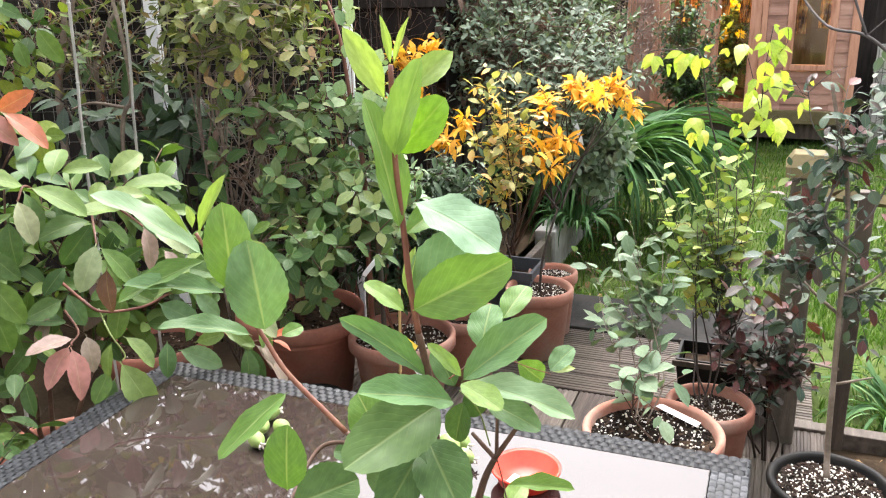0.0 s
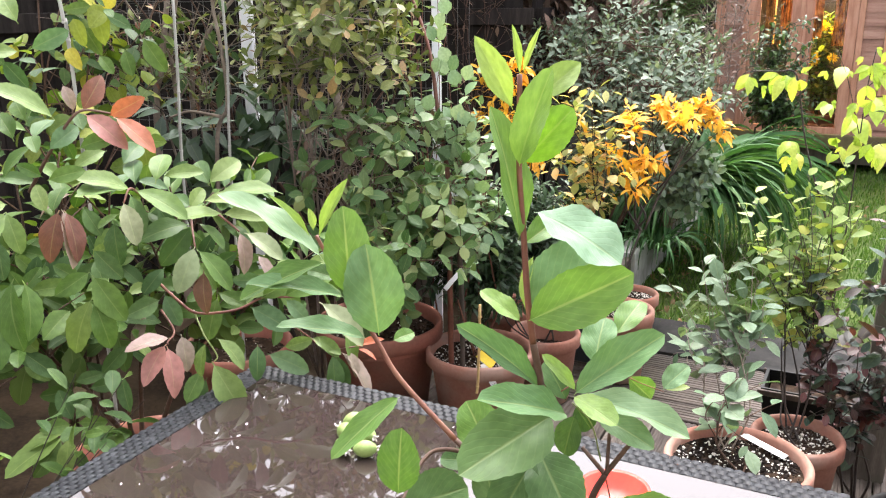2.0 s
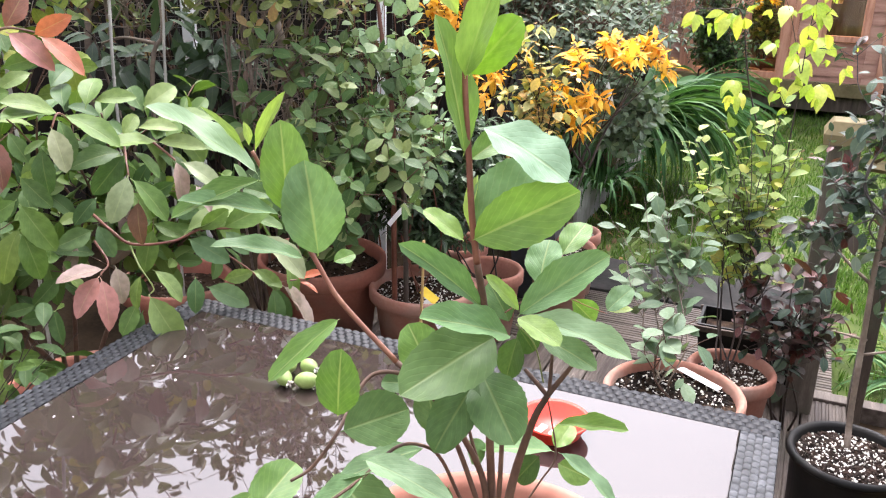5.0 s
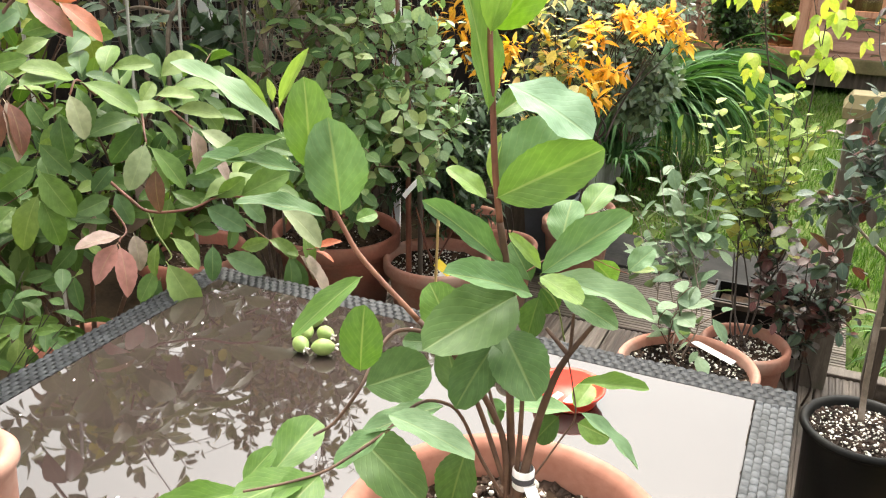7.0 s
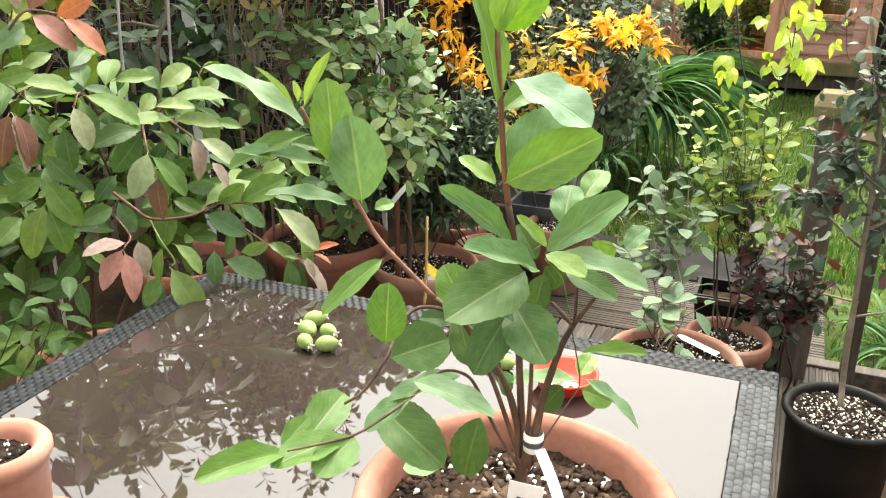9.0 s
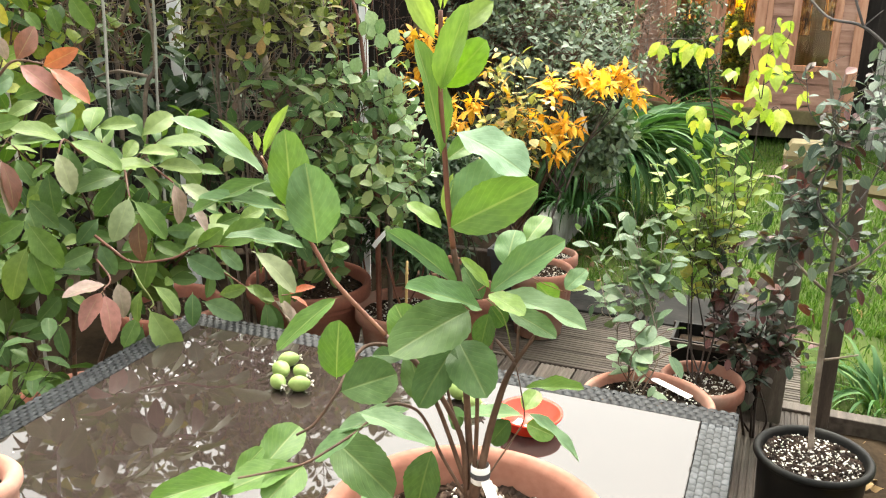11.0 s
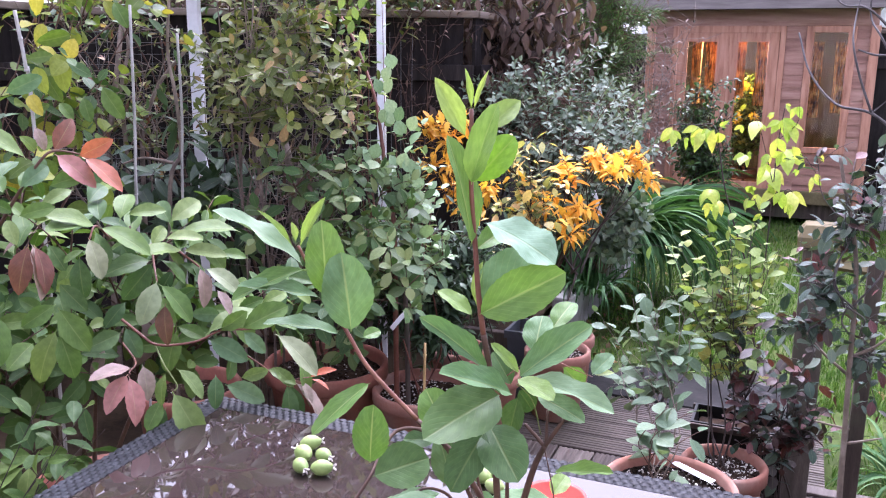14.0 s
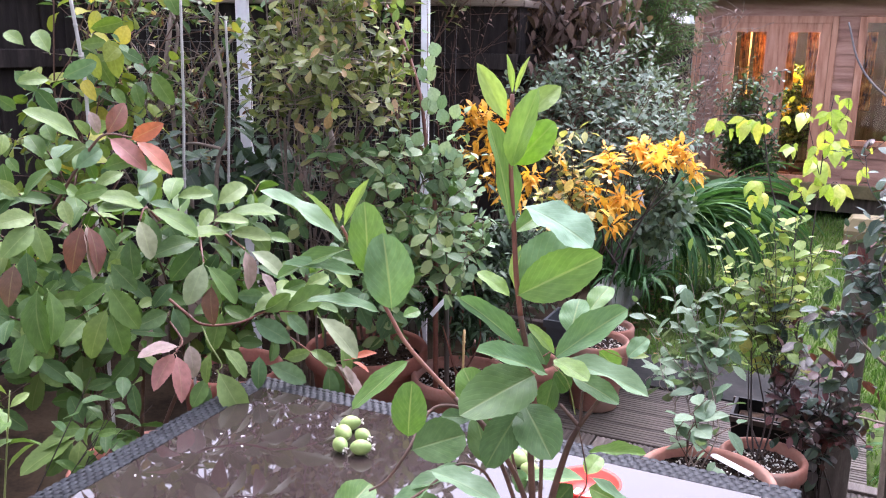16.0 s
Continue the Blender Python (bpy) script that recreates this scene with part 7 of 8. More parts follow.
shrub("young_shoot", "fresh green shoot at the near edge of the shrub", (-0.75, 0.75, 0.0), [(-0.56, 0.88, 0.96), (-0.54, 0.82, 0.98)],
      [(1.0, S_BUSH)], 0.08, seed=36, stem=STEM_GREEN, thick=0.003, gap=0.02, start=0.85, droop=0.2)
shrub("far_tree", "dense dark green trees behind the fence", (-3.5, 9.0, 0.0), [(-6.36, 5.76, 2.37), (-6.08, 6.09, 2.20), (-5.68, 6.50, 2.37), (-5.38, 7.05, 2.26), (-4.75, 7.29, 2.48), (-4.23, 7.66, 2.28), (-3.74, 8.17, 2.48), (-3.24, 8.75, 2.35), (-2.57, 9.01, 2.59), (-2.00, 9.20, 2.36), (-5.54, 5.93, 1.98), (-4.77, 6.78, 2.02), (-3.75, 7.48, 2.05), (-2.65, 8.24, 2.08), (-2.07, 8.65, 2.04), (-5.45, 6.72, 2.74), (-4.48, 7.49, 2.85), (-3.34, 8.15, 2.84), (-1.78, 9.77, 2.52), (-1.51, 10.35, 2.31), (-1.31, 10.08, 1.92)],
      [(1.0, S_MID)], 0.16, seed=37, stem=BARK, thick=0.06, gap=0.035, start=0.35, side_shoots=22, side_length=1.1, limit=0, category="tree")
shrub("tall_climber", "tall evergreen climber rising above the fence", (-1.9, 3.78, 1.66), [(-2.17, 2.46, 2.31), (-2.09, 2.31, 2.19), (-2.08, 2.58, 2.06), (-2.35, 2.35, 2.23), (-2.51, 2.15, 2.33), (-1.99, 2.76, 2.07), (-2.04, 2.53, 2.26), (-2.12, 2.67, 2.27), (-1.92, 2.58, 2.23), (-1.94, 2.60, 2.29), (-1.72, 2.90, 2.06), (-1.81, 2.71, 2.12), (-1.69, 2.87, 2.14), (-1.82, 3.00, 2.00), (-1.42, 2.98, 2.17), (-1.56, 2.91, 2.01), (-1.36, 3.10, 2.09), (-1.48, 2.96, 2.17), (-1.24, 3.20, 2.12), (-1.47, 3.19, 2.18), (-1.30, 3.23, 2.07), (-1.48, 3.11, 2.03), (-1.23, 3.21, 2.00), (-1.09, 3.48, 1.99), (-1.10, 3.43, 2.02), (-1.19, 3.25, 2.05), (-1.22, 3.53, 2.03), (-1.10, 3.35, 2.02), (-0.99, 3.49, 2.00), (-0.82, 3.86, 1.98), (-0.95, 3.62, 1.98), (-1.10, 3.57, 2.00), (-0.88, 3.74, 1.98)],
      [(1.0, S_MID)], 0.13, seed=38, stem=BARK_DARK, thick=0.0025, rosette=7, side_shoots=5, side_length=0.22, side_from=0.6, limit=0, lift=0.0, limbs=0, category="climber")

# spots of the small things
CANE_A = [(-1.265, 2.079, 0.994), (-1.257, 2.087, 1.303), (-1.250, 2.093, 1.646)]
CANE_B = [(-1.291, 2.323, 0.966), (-1.280, 2.332, 1.302), (-1.280, 2.332, 1.571)]
CANE_C = [(-1.339, 1.790, 1.322), (-1.343, 1.785, 1.472), (-1.352, 1.775, 1.617)]
VINE_A = [(-1.355, 2.333, 0.997), (-1.319, 2.364, 1.186), (-1.325, 2.360, 1.373), (-1.369, 2.388, 1.518), (-1.386, 2.439, 1.737)]
VINE_B = [(-1.340, 2.346, 1.149), (-1.443, 2.323, 1.162), (-1.524, 2.316, 1.139)]
WHIP = [(-0.689, 2.713, 0.571), (-0.715, 2.755, 0.913), (-0.764, 2.787, 1.109), (-0.813, 2.818, 1.335), (-0.914, 2.878, 1.522), (-1.014, 2.937, 1.645)]
STAKE = [(-0.631, 2.685, 0.544), (-0.644, 2.679, 0.792)]
POLE_A = [(-1.887, 3.192, 1.222), (-1.886, 3.192, 1.96)]
POLE_B = [(-1.064, 3.363, 1.179), (-1.076, 3.358, 1.887)]
OLD_VINE_A = [(-2.191, 2.923, 1.011), (-2.163, 2.950, 1.229), (-2.136, 2.976, 1.444), (-2.181, 3.071, 1.635)]
OLD_VINE_B = [(-2.078, 3.030, 1.104), (-2.020, 3.014, 1.254), (-1.970, 3.058, 1.397), (-1.906, 3.176, 1.541)]
OLD_VINE_C = [(-2.127, 2.984, 1.131), (-2.134, 2.978, 1.325), (-2.132, 3.048, 1.539), (-2.193, 3.059, 1.658)]
OLIVE_TRUNK = [(-1.319, 3.045, 0.881), (-1.324, 3.042, 1.045), (-1.353, 3.023, 1.218), (-1.414, 3.042, 1.453)]
TAG_A = [(-0.287, 4.062, 0.883), (-0.251, 4.070, 0.766)]
TAG_B = [(-0.563, 2.551, 0.674), (-0.615, 2.526, 0.606)]
TAG_C = [(-0.536, 2.655, 0.308), (-0.439, 2.652, 0.148)]
CANE_D = [(-0.504, 2.545, 0.323), (-0.492, 2.529, 0.572)]
LABEL_A = [(0.338, 2.513, 0.315), (0.460, 2.431, 0.315)]
FRUITS = [(-0.212, 1.307, 0.762), (-0.170, 1.314, 0.762), (-0.233, 1.350, 0.762), (-0.194, 1.361, 0.762), (-0.244, 1.397, 0.762), (0.113, 1.405, 0.762), (0.150, 1.378, 0.762), (0.128, 1.421, 0.762)]
SAUCER = (0.262, 1.363, 0.742)
AGA = (-0.073, 5.166, 0.429)
AGA_B = (-0.332, 4.564, 0.386)
LIMB_A = [(0.915, 2.238, 1.259), (0.827, 2.249, 1.324), (0.746, 2.255, 1.388), (0.670, 2.309, 1.405), (0.607, 2.360, 1.476), (0.573, 2.410, 1.572)]
LIMB_B = [(0.746, 2.255, 1.388), (0.714, 2.257, 1.467), (0.692, 2.258, 1.544), (0.694, 2.308, 1.608), (0.707, 2.358, 1.688)]
LIMB_C = [(0.890, 2.241, 1.496), (0.800, 2.251, 1.517), (0.742, 2.256, 1.519), (0.703, 2.258, 1.531)]
LIMB_D = [(0.800, 2.251, 1.517), (0.762, 2.304, 1.583), (0.711, 2.307, 1.627), (0.663, 2.359, 1.637), (0.610, 2.360, 1.697)]
LIMB_E = [(0.746, 2.255, 1.388), (0.759, 2.254, 1.402), (0.780, 2.253, 1.424)]
LIMB_F = [(0.862, 2.295, 1.392), (0.803, 2.301, 1.468), (0.753, 2.305, 1.557), (0.727, 2.357, 1.610), (0.726, 2.357, 1.687)]
TRUNK = [(0.784, 2.360, 0.380), (0.778, 2.360, 0.560), (0.771, 2.360, 0.742), (0.766, 2.360, 0.900), (0.758, 2.360, 1.009), (0.739, 2.360, 1.109), (0.715, 2.360, 1.192), (0.695, 2.360, 1.274)]
TWIGS_A = [(0.782, 2.383, 0.700), (0.704, 2.438, 0.748), (0.642, 2.480, 0.807)]
TWIGS_B = [(0.780, 2.383, 0.762), (0.832, 2.379, 0.801), (0.888, 2.392, 0.864)]
TWIGS_C = [(0.788, 2.383, 0.560), (0.708, 2.458, 0.538)]
TWIGS_D = [(0.789, 2.382, 0.520), (0.872, 2.404, 0.541)]
RAIL_R = [(0.745, 3.207, 0.818), (1.75, 2.93, 0.810)]


# ---- the potted sapling on the table ----
def hero_set(mat, count=4, **kw):
    return leaf_set("leaf", mat, count, **{**dict(width=1.0, point=0.43, fold=0.16, curl=0.14, rows=20, cols=4, stalk=0.04, wave=0.045, serrate=0.02, base=1.12), **kw})


S_HERO = {"M": hero_set(LEAF_MAIN), "N": hero_set(LEAF_FRESH), "D": hero_set(LEAF_SHADED), "L": hero_set(LEAF_PALE_SHEEN, wave=0.06), "W": hero_set(LEAF_SKY_SHEEN, wave=0.09, base=1.25),
          "B": hero_set(LEAF_BRIGHT, 3), "C": hero_set(LEAF_BACKLIT, 2, base=1.15), "Y": hero_set(LEAF_YOUNG, 3, point=0.75, rows=12, cols=3, wave=0.03)}

sapling = thing("potted_sapling", "young sapling with red-brown stems and large oval green leaves", "sapling", (0.352, 0.783, 0.905))
sap_inv = sapling.matrix_world.inverted()


def sap_stem(name, r0, r1, ctrl, mat):
    bm = bmesh.new()
    tube(bm, [sap_inv @ p for p in curve_points(ctrl, 8)], r0, r1, 10)
    part(name, bm, mat, sapling, smooth=True)


def sap_leaves(rows):
    """Rows: base, tip, width, kind, and how far the leaf tips up."""
    for k, (base, tip, width, kind, lean) in enumerate(rows):
        base, tip = Vector(base), Vector(tip)
        d = tip - base
        ob = new("leaf", S_HERO[kind][k % len(S_HERO[kind])])
        ob.parent = sapling
        ob.matrix_basis = sap_inv @ leaf_pose(base, d, facing(base, tip, lean), d.length * 1.03, width / d.length)


sap_stem("red_stem", 0.0039, 0.0029, [(0.359, 0.781, 0.991), (0.350, 0.792, 1.050), (0.345, 0.790, 1.126), (0.341, 0.784, 1.205), (0.334, 0.780, 1.250)], BARK)
sap_stem("red_stem", 0.0029, 0.002, [(0.334, 0.780, 1.250), (0.329, 0.778, 1.290), (0.325, 0.777, 1.340), (0.321, 0.775, 1.395), (0.320, 0.775, 1.464)], STEM_RED)
sap_stem("forked_stem", 0.0048, 0.0026, [(0.363, 0.776, 0.991), (0.368, 0.779, 1.018), (0.372, 0.794, 1.061), (0.385, 0.793, 1.114), (0.396, 0.791, 1.141)], BARK)
sap_stem("cut_twig", 0.0025, 0.0018, [(0.396, 0.791, 1.141), (0.413, 0.795, 1.170)], BARK)
sap_stem("cut_twig", 0.0021, 0.0016, [(0.396, 0.791, 1.140), (0.384, 0.792, 1.151), (0.374, 0.795, 1.158)], BARK)
sap_stem("cut_twig", 0.0018, 0.0014, [(0.397, 0.791, 1.142), (0.396, 0.796, 1.176)], BARK)
sap_stem("thin_twig", 0.0007, 0.0005, [(0.392, 0.789, 1.153), (0.386, 0.777, 1.191), (0.371, 0.773, 1.208)], STEM_GREEN)
sap_stem("left_branch", 0.0031, 0.0024, [(0.355, 0.777, 0.991), (0.344, 0.784, 1.053), (0.314, 0.763, 1.125), (0.275, 0.757, 1.160)], BARK)
sap_stem("left_branch", 0.0024, 0.0016, [(0.275, 0.757, 1.160), (0.223, 0.758, 1.204), (0.201, 0.760, 1.232), (0.177, 0.756, 1.275), (0.162, 0.755, 1.296), (0.148, 0.750, 1.326)], STEM_RED)
sap_stem("arching_branch", 0.0024, 0.0012, [(0.356, 0.780, 0.991), (0.325, 0.775, 1.080), (0.300, 0.767, 1.134), (0.281, 0.754, 1.152), (0.260, 0.743, 1.152), (0.256, 0.717, 1.142), (0.259, 0.686, 1.130), (0.245, 0.670, 1.104), (0.234, 0.655, 1.097)], BARK)
sap_stem("low_branch", 0.0018, 0.0009, [(0.356, 0.777, 0.985), (0.328, 0.778, 1.026), (0.316, 0.763, 1.071), (0.311, 0.739, 1.099), (0.298, 0.712, 1.112), (0.286, 0.675, 1.103), (0.276, 0.639, 1.101), (0.264, 0.617, 1.097), (0.251, 0.586, 1.104), (0.232, 0.568, 1.104)], BARK)
sap_stem("side_stem", 0.0027, 0.0017, [(0.360, 0.775, 0.991), (0.362, 0.780, 1.040), (0.362, 0.780, 1.103), (0.360, 0.779, 1.139)], BARK)
sap_stem("right_twig", 0.001, 0.0006, [(0.363, 0.782, 0.991), (0.390, 0.810, 1.043), (0.401, 0.813, 1.069), (0.395, 0.817, 1.099), (0.388, 0.819, 1.124)], BARK)
sap_stem("fine_runner", 0.0006, 0.0004, [(0.356, 0.789, 1.208), (0.373, 0.805, 1.219), (0.393, 0.821, 1.218), (0.412, 0.836, 1.206), (0.427, 0.850, 1.196)], STEM_RED)
sap_stem("rear_stem", 0.0021, 0.0012, [(0.358, 0.784, 0.991), (0.334, 0.813, 1.029), (0.318, 0.817, 1.076), (0.313, 0.815, 1.114)], BARK)
sap_stem("trunk", 0.0068, 0.0055, [(0.351, 0.781, 0.895), (0.355, 0.780, 0.940), (0.359, 0.779, 0.997)], BARK)
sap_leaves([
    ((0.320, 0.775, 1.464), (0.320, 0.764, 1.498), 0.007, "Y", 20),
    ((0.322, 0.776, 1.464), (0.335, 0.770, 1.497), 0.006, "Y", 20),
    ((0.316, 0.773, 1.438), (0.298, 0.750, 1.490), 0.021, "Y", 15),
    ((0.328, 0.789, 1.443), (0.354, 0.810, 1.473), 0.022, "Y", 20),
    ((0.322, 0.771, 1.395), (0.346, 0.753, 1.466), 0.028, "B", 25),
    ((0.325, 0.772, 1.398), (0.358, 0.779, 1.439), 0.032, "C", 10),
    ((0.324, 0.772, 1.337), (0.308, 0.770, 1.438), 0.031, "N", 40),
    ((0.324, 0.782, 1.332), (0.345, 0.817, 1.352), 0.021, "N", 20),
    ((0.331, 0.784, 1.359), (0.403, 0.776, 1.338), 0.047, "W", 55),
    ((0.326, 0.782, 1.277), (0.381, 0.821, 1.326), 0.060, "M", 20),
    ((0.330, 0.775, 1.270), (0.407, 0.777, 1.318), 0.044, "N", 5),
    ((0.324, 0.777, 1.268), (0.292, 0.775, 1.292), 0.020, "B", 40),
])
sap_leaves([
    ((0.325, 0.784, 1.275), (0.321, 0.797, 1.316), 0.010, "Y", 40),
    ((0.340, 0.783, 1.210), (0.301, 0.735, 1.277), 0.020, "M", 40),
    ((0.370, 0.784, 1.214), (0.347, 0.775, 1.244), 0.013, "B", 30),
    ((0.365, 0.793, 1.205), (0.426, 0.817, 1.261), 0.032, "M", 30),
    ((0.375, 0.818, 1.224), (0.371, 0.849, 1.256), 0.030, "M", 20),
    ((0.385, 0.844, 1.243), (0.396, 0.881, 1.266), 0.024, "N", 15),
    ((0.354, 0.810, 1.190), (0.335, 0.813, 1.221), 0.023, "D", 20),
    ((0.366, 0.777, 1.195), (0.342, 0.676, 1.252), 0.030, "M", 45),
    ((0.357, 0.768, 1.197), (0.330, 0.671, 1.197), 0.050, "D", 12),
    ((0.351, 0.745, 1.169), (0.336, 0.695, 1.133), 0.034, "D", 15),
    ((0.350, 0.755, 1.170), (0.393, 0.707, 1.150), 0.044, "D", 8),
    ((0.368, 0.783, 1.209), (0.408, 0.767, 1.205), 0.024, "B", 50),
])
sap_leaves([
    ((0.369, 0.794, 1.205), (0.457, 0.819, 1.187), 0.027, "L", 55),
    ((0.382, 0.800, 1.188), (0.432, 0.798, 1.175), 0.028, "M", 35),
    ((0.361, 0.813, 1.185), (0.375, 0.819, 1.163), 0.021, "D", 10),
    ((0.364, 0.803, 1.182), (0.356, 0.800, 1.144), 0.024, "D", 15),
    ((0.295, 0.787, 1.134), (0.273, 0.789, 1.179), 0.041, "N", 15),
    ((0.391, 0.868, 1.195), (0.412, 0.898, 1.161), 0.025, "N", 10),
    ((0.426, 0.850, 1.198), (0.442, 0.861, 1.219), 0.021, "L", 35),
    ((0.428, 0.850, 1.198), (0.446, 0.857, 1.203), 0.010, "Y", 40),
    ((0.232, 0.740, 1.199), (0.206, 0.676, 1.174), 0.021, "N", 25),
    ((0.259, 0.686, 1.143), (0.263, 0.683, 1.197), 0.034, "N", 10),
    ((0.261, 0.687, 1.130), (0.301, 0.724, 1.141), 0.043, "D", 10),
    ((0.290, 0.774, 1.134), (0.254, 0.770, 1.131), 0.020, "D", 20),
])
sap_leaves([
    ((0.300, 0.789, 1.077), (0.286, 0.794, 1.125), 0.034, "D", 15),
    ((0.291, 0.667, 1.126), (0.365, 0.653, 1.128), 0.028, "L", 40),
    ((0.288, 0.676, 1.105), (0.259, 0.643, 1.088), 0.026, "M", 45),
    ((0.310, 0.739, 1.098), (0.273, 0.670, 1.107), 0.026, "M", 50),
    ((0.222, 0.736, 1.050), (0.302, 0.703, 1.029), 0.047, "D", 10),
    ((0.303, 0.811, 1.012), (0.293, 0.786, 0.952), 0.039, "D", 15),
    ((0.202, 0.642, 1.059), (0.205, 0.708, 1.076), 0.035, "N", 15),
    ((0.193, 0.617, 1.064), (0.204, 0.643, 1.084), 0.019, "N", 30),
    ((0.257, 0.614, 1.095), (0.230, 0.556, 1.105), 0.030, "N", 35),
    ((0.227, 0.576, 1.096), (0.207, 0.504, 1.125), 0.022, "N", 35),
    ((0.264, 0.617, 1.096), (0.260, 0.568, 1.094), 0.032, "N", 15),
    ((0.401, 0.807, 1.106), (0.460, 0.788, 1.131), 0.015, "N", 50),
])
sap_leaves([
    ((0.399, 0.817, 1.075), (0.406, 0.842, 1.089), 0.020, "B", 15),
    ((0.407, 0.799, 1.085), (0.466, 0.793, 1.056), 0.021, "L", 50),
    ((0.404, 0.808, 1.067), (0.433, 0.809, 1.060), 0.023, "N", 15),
    ((0.394, 0.837, 1.059), (0.326, 0.831, 1.051), 0.027, "M", 50),
    ((0.382, 0.832, 1.054), (0.362, 0.824, 1.026), 0.025, "D", 10),
    ((0.336, 0.824, 1.084), (0.318, 0.828, 1.102), 0.017, "M", 30),
    ((0.317, 0.817, 1.061), (0.332, 0.823, 1.039), 0.024, "M", 40),
    ((0.258, 0.804, 0.937), (0.226, 0.792, 0.942), 0.027, "M", 45),
    ((0.176, 0.755, 1.274), (0.177, 0.751, 1.349), 0.039, "N", 8),
    ((0.201, 0.760, 1.240), (0.200, 0.749, 1.318), 0.049, "M", 8),
    ((0.153, 0.752, 1.306), (0.079, 0.722, 1.368), 0.034, "L", 55),
    ((0.144, 0.748, 1.324), (0.122, 0.729, 1.364), 0.009, "Y", 40),
])
sap_leaves([
    ((0.150, 0.750, 1.324), (0.170, 0.758, 1.374), 0.010, "Y", 30),
    ((0.146, 0.749, 1.330), (0.145, 0.748, 1.349), 0.007, "Y", 30),
    ((0.155, 0.752, 1.303), (0.103, 0.700, 1.285), 0.026, "N", 50),
    ((0.171, 0.754, 1.274), (0.113, 0.703, 1.297), 0.026, "M", 55),
    ((0.191, 0.756, 1.238), (0.136, 0.713, 1.263), 0.026, "M", 55),
    ((0.165, 0.756, 1.287), (0.134, 0.755, 1.295), 0.015, "D", 35),
    ((0.202, 0.782, 1.228), (0.214, 0.798, 1.233), 0.014, "N", 30),
])


# ---- posts, poles and canes ----
def rod(name, label, category, pts, r0, r1, mat, sides=8, to_ground=True, ground=0.0, group=""):
    pts = [Vector(p) for p in pts]
    if to_ground:
        d = (pts[0] - pts[1]).normalized()
        low = pts[0].copy()
        low.z = ground
        low.x += d.x * 0.1
        pts = [low, *pts]
    ob = thing(name, label, category, pts[0], group)
    bm = bmesh.new()
    tube(bm, [p - pts[0] for p in curve_points(pts, 6)], r0, r1, sides)
    part("shaft", bm, mat, ob, smooth=True)
    return ob


def jointed_cane(label, pts, r, mat, ground=0.0):
    ob = rod("cane", label, "cane", pts, r, r * 0.9, mat, ground=ground, group="garden canes")
    line = [p - ob.matrix_world.translation for p in curve_points([ob.matrix_world.translation, *[Vector(p) for p in pts]], 6)]
    for k in range(3, len(line) - 1, 4):
        bm = bmesh.new()
        tube(bm, [line[k] - Vector((0, 0, 0.003)), line[k], line[k] + Vector((0, 0, 0.003))], r * 1.25, r * 1.2, 8)
        part("joint", bm, mat, ob, smooth=True)


jointed_cane("grey weathered bamboo cane among the shrubs", CANE_A, 0.0048, CANE_GREY)
jointed_cane("grey weathered bamboo cane with a vine round it", CANE_B, 0.0048, CANE_GREY)
jointed_cane("grey cane leaning by the lime climber", CANE_C, 0.0055, CANE_GREY)
jointed_cane("short pale bamboo cane standing in a terracotta pot", CANE_D, 0.005, CANE, 0.25)
rod("grape_vine", "twisted pale dry vine stem beside a cane", "vine", VINE_A, 0.008, 0.005, BARK_GREY)
rod("grape_vine", "pale dry side stem of a vine", "vine", VINE_B, 0.006, 0.0035, BARK_GREY, to_ground=False)
rod("tall_sapling", "tall leafless sapling with a long dark red whippy stem", "sapling", WHIP, 0.011, 0.004, STEM_RED, ground=0.0)
rod("stake", "dark wooden stake in a pot", "stake", STAKE, 0.009, 0.009, DARK_TIMBER, ground=0.2)
for line, r in ((OLD_VINE_A, 0.017), (OLD_VINE_B, 0.012), (OLD_VINE_C, 0.011)):
    rod("old_vine", "gnarled old brown vine trunk before the fence", "vine", line, r, r * 0.6, BARK_GREY)
rod("young_tree", "young grey-brown tree stem among the olive leaves", "tree", OLIVE_TRUNK, 0.022, 0.014, BARK_GREY)


def pole(label, pts, w):
    a, b = Vector(pts[0]), Vector(pts[1])
    ob = thing("white_pole", label, "post", (a.x, a.y, 0), "white posts by the fence", turn=21)
    part("shaft", boxes(((-w / 2, -w / 2, 0), (w / 2, w / 2, b.z)), bevel=0.004), WHITE_PAINT, ob)
    part("cap", boxes(((-w / 2 - 0.004, -w / 2 - 0.004, b.z), (w / 2 + 0.004, w / 2 + 0.004, b.z + 0.012)), bevel=0.003), WHITE_PAINT, ob)


pole("white-painted square post in front of the dark fence", POLE_A, 0.050)
pole("slim white-painted post in front of the dark fence", POLE_B, 0.036)

newel = thing("deck_post", "dark weathered timber post with a pale lichened cap", "post", (0.688, 3.03, -0.036))
part("shaft", boxes(((-0.045, -0.045, 0), (0.045, 0.045, 0.965)), bevel=0.005), POST_WOOD, newel)
bm = bmesh.new()
rings = [[bm.verts.new((sx * r, sy * r, z)) for sx, sy in ((-1, -1), (1, -1), (1, 1), (-1, 1))] for r, z in ((0.05, 0.950), (0.064, 0.953), (0.066, 0.985), (0.045, 1.022), (0.04, 1.024))]
for a, b in zip(rings, rings[1:]):
    for k in range(4):
        bm.faces.new((a[k], a[(k + 1) % 4], b[(k + 1) % 4], b[k]))
bm.faces.new(rings[-1])
bm.faces.new(rings[0][::-1])
part("cap", bm, CAP_WOOD, newel, "pale lichen-stained cap")
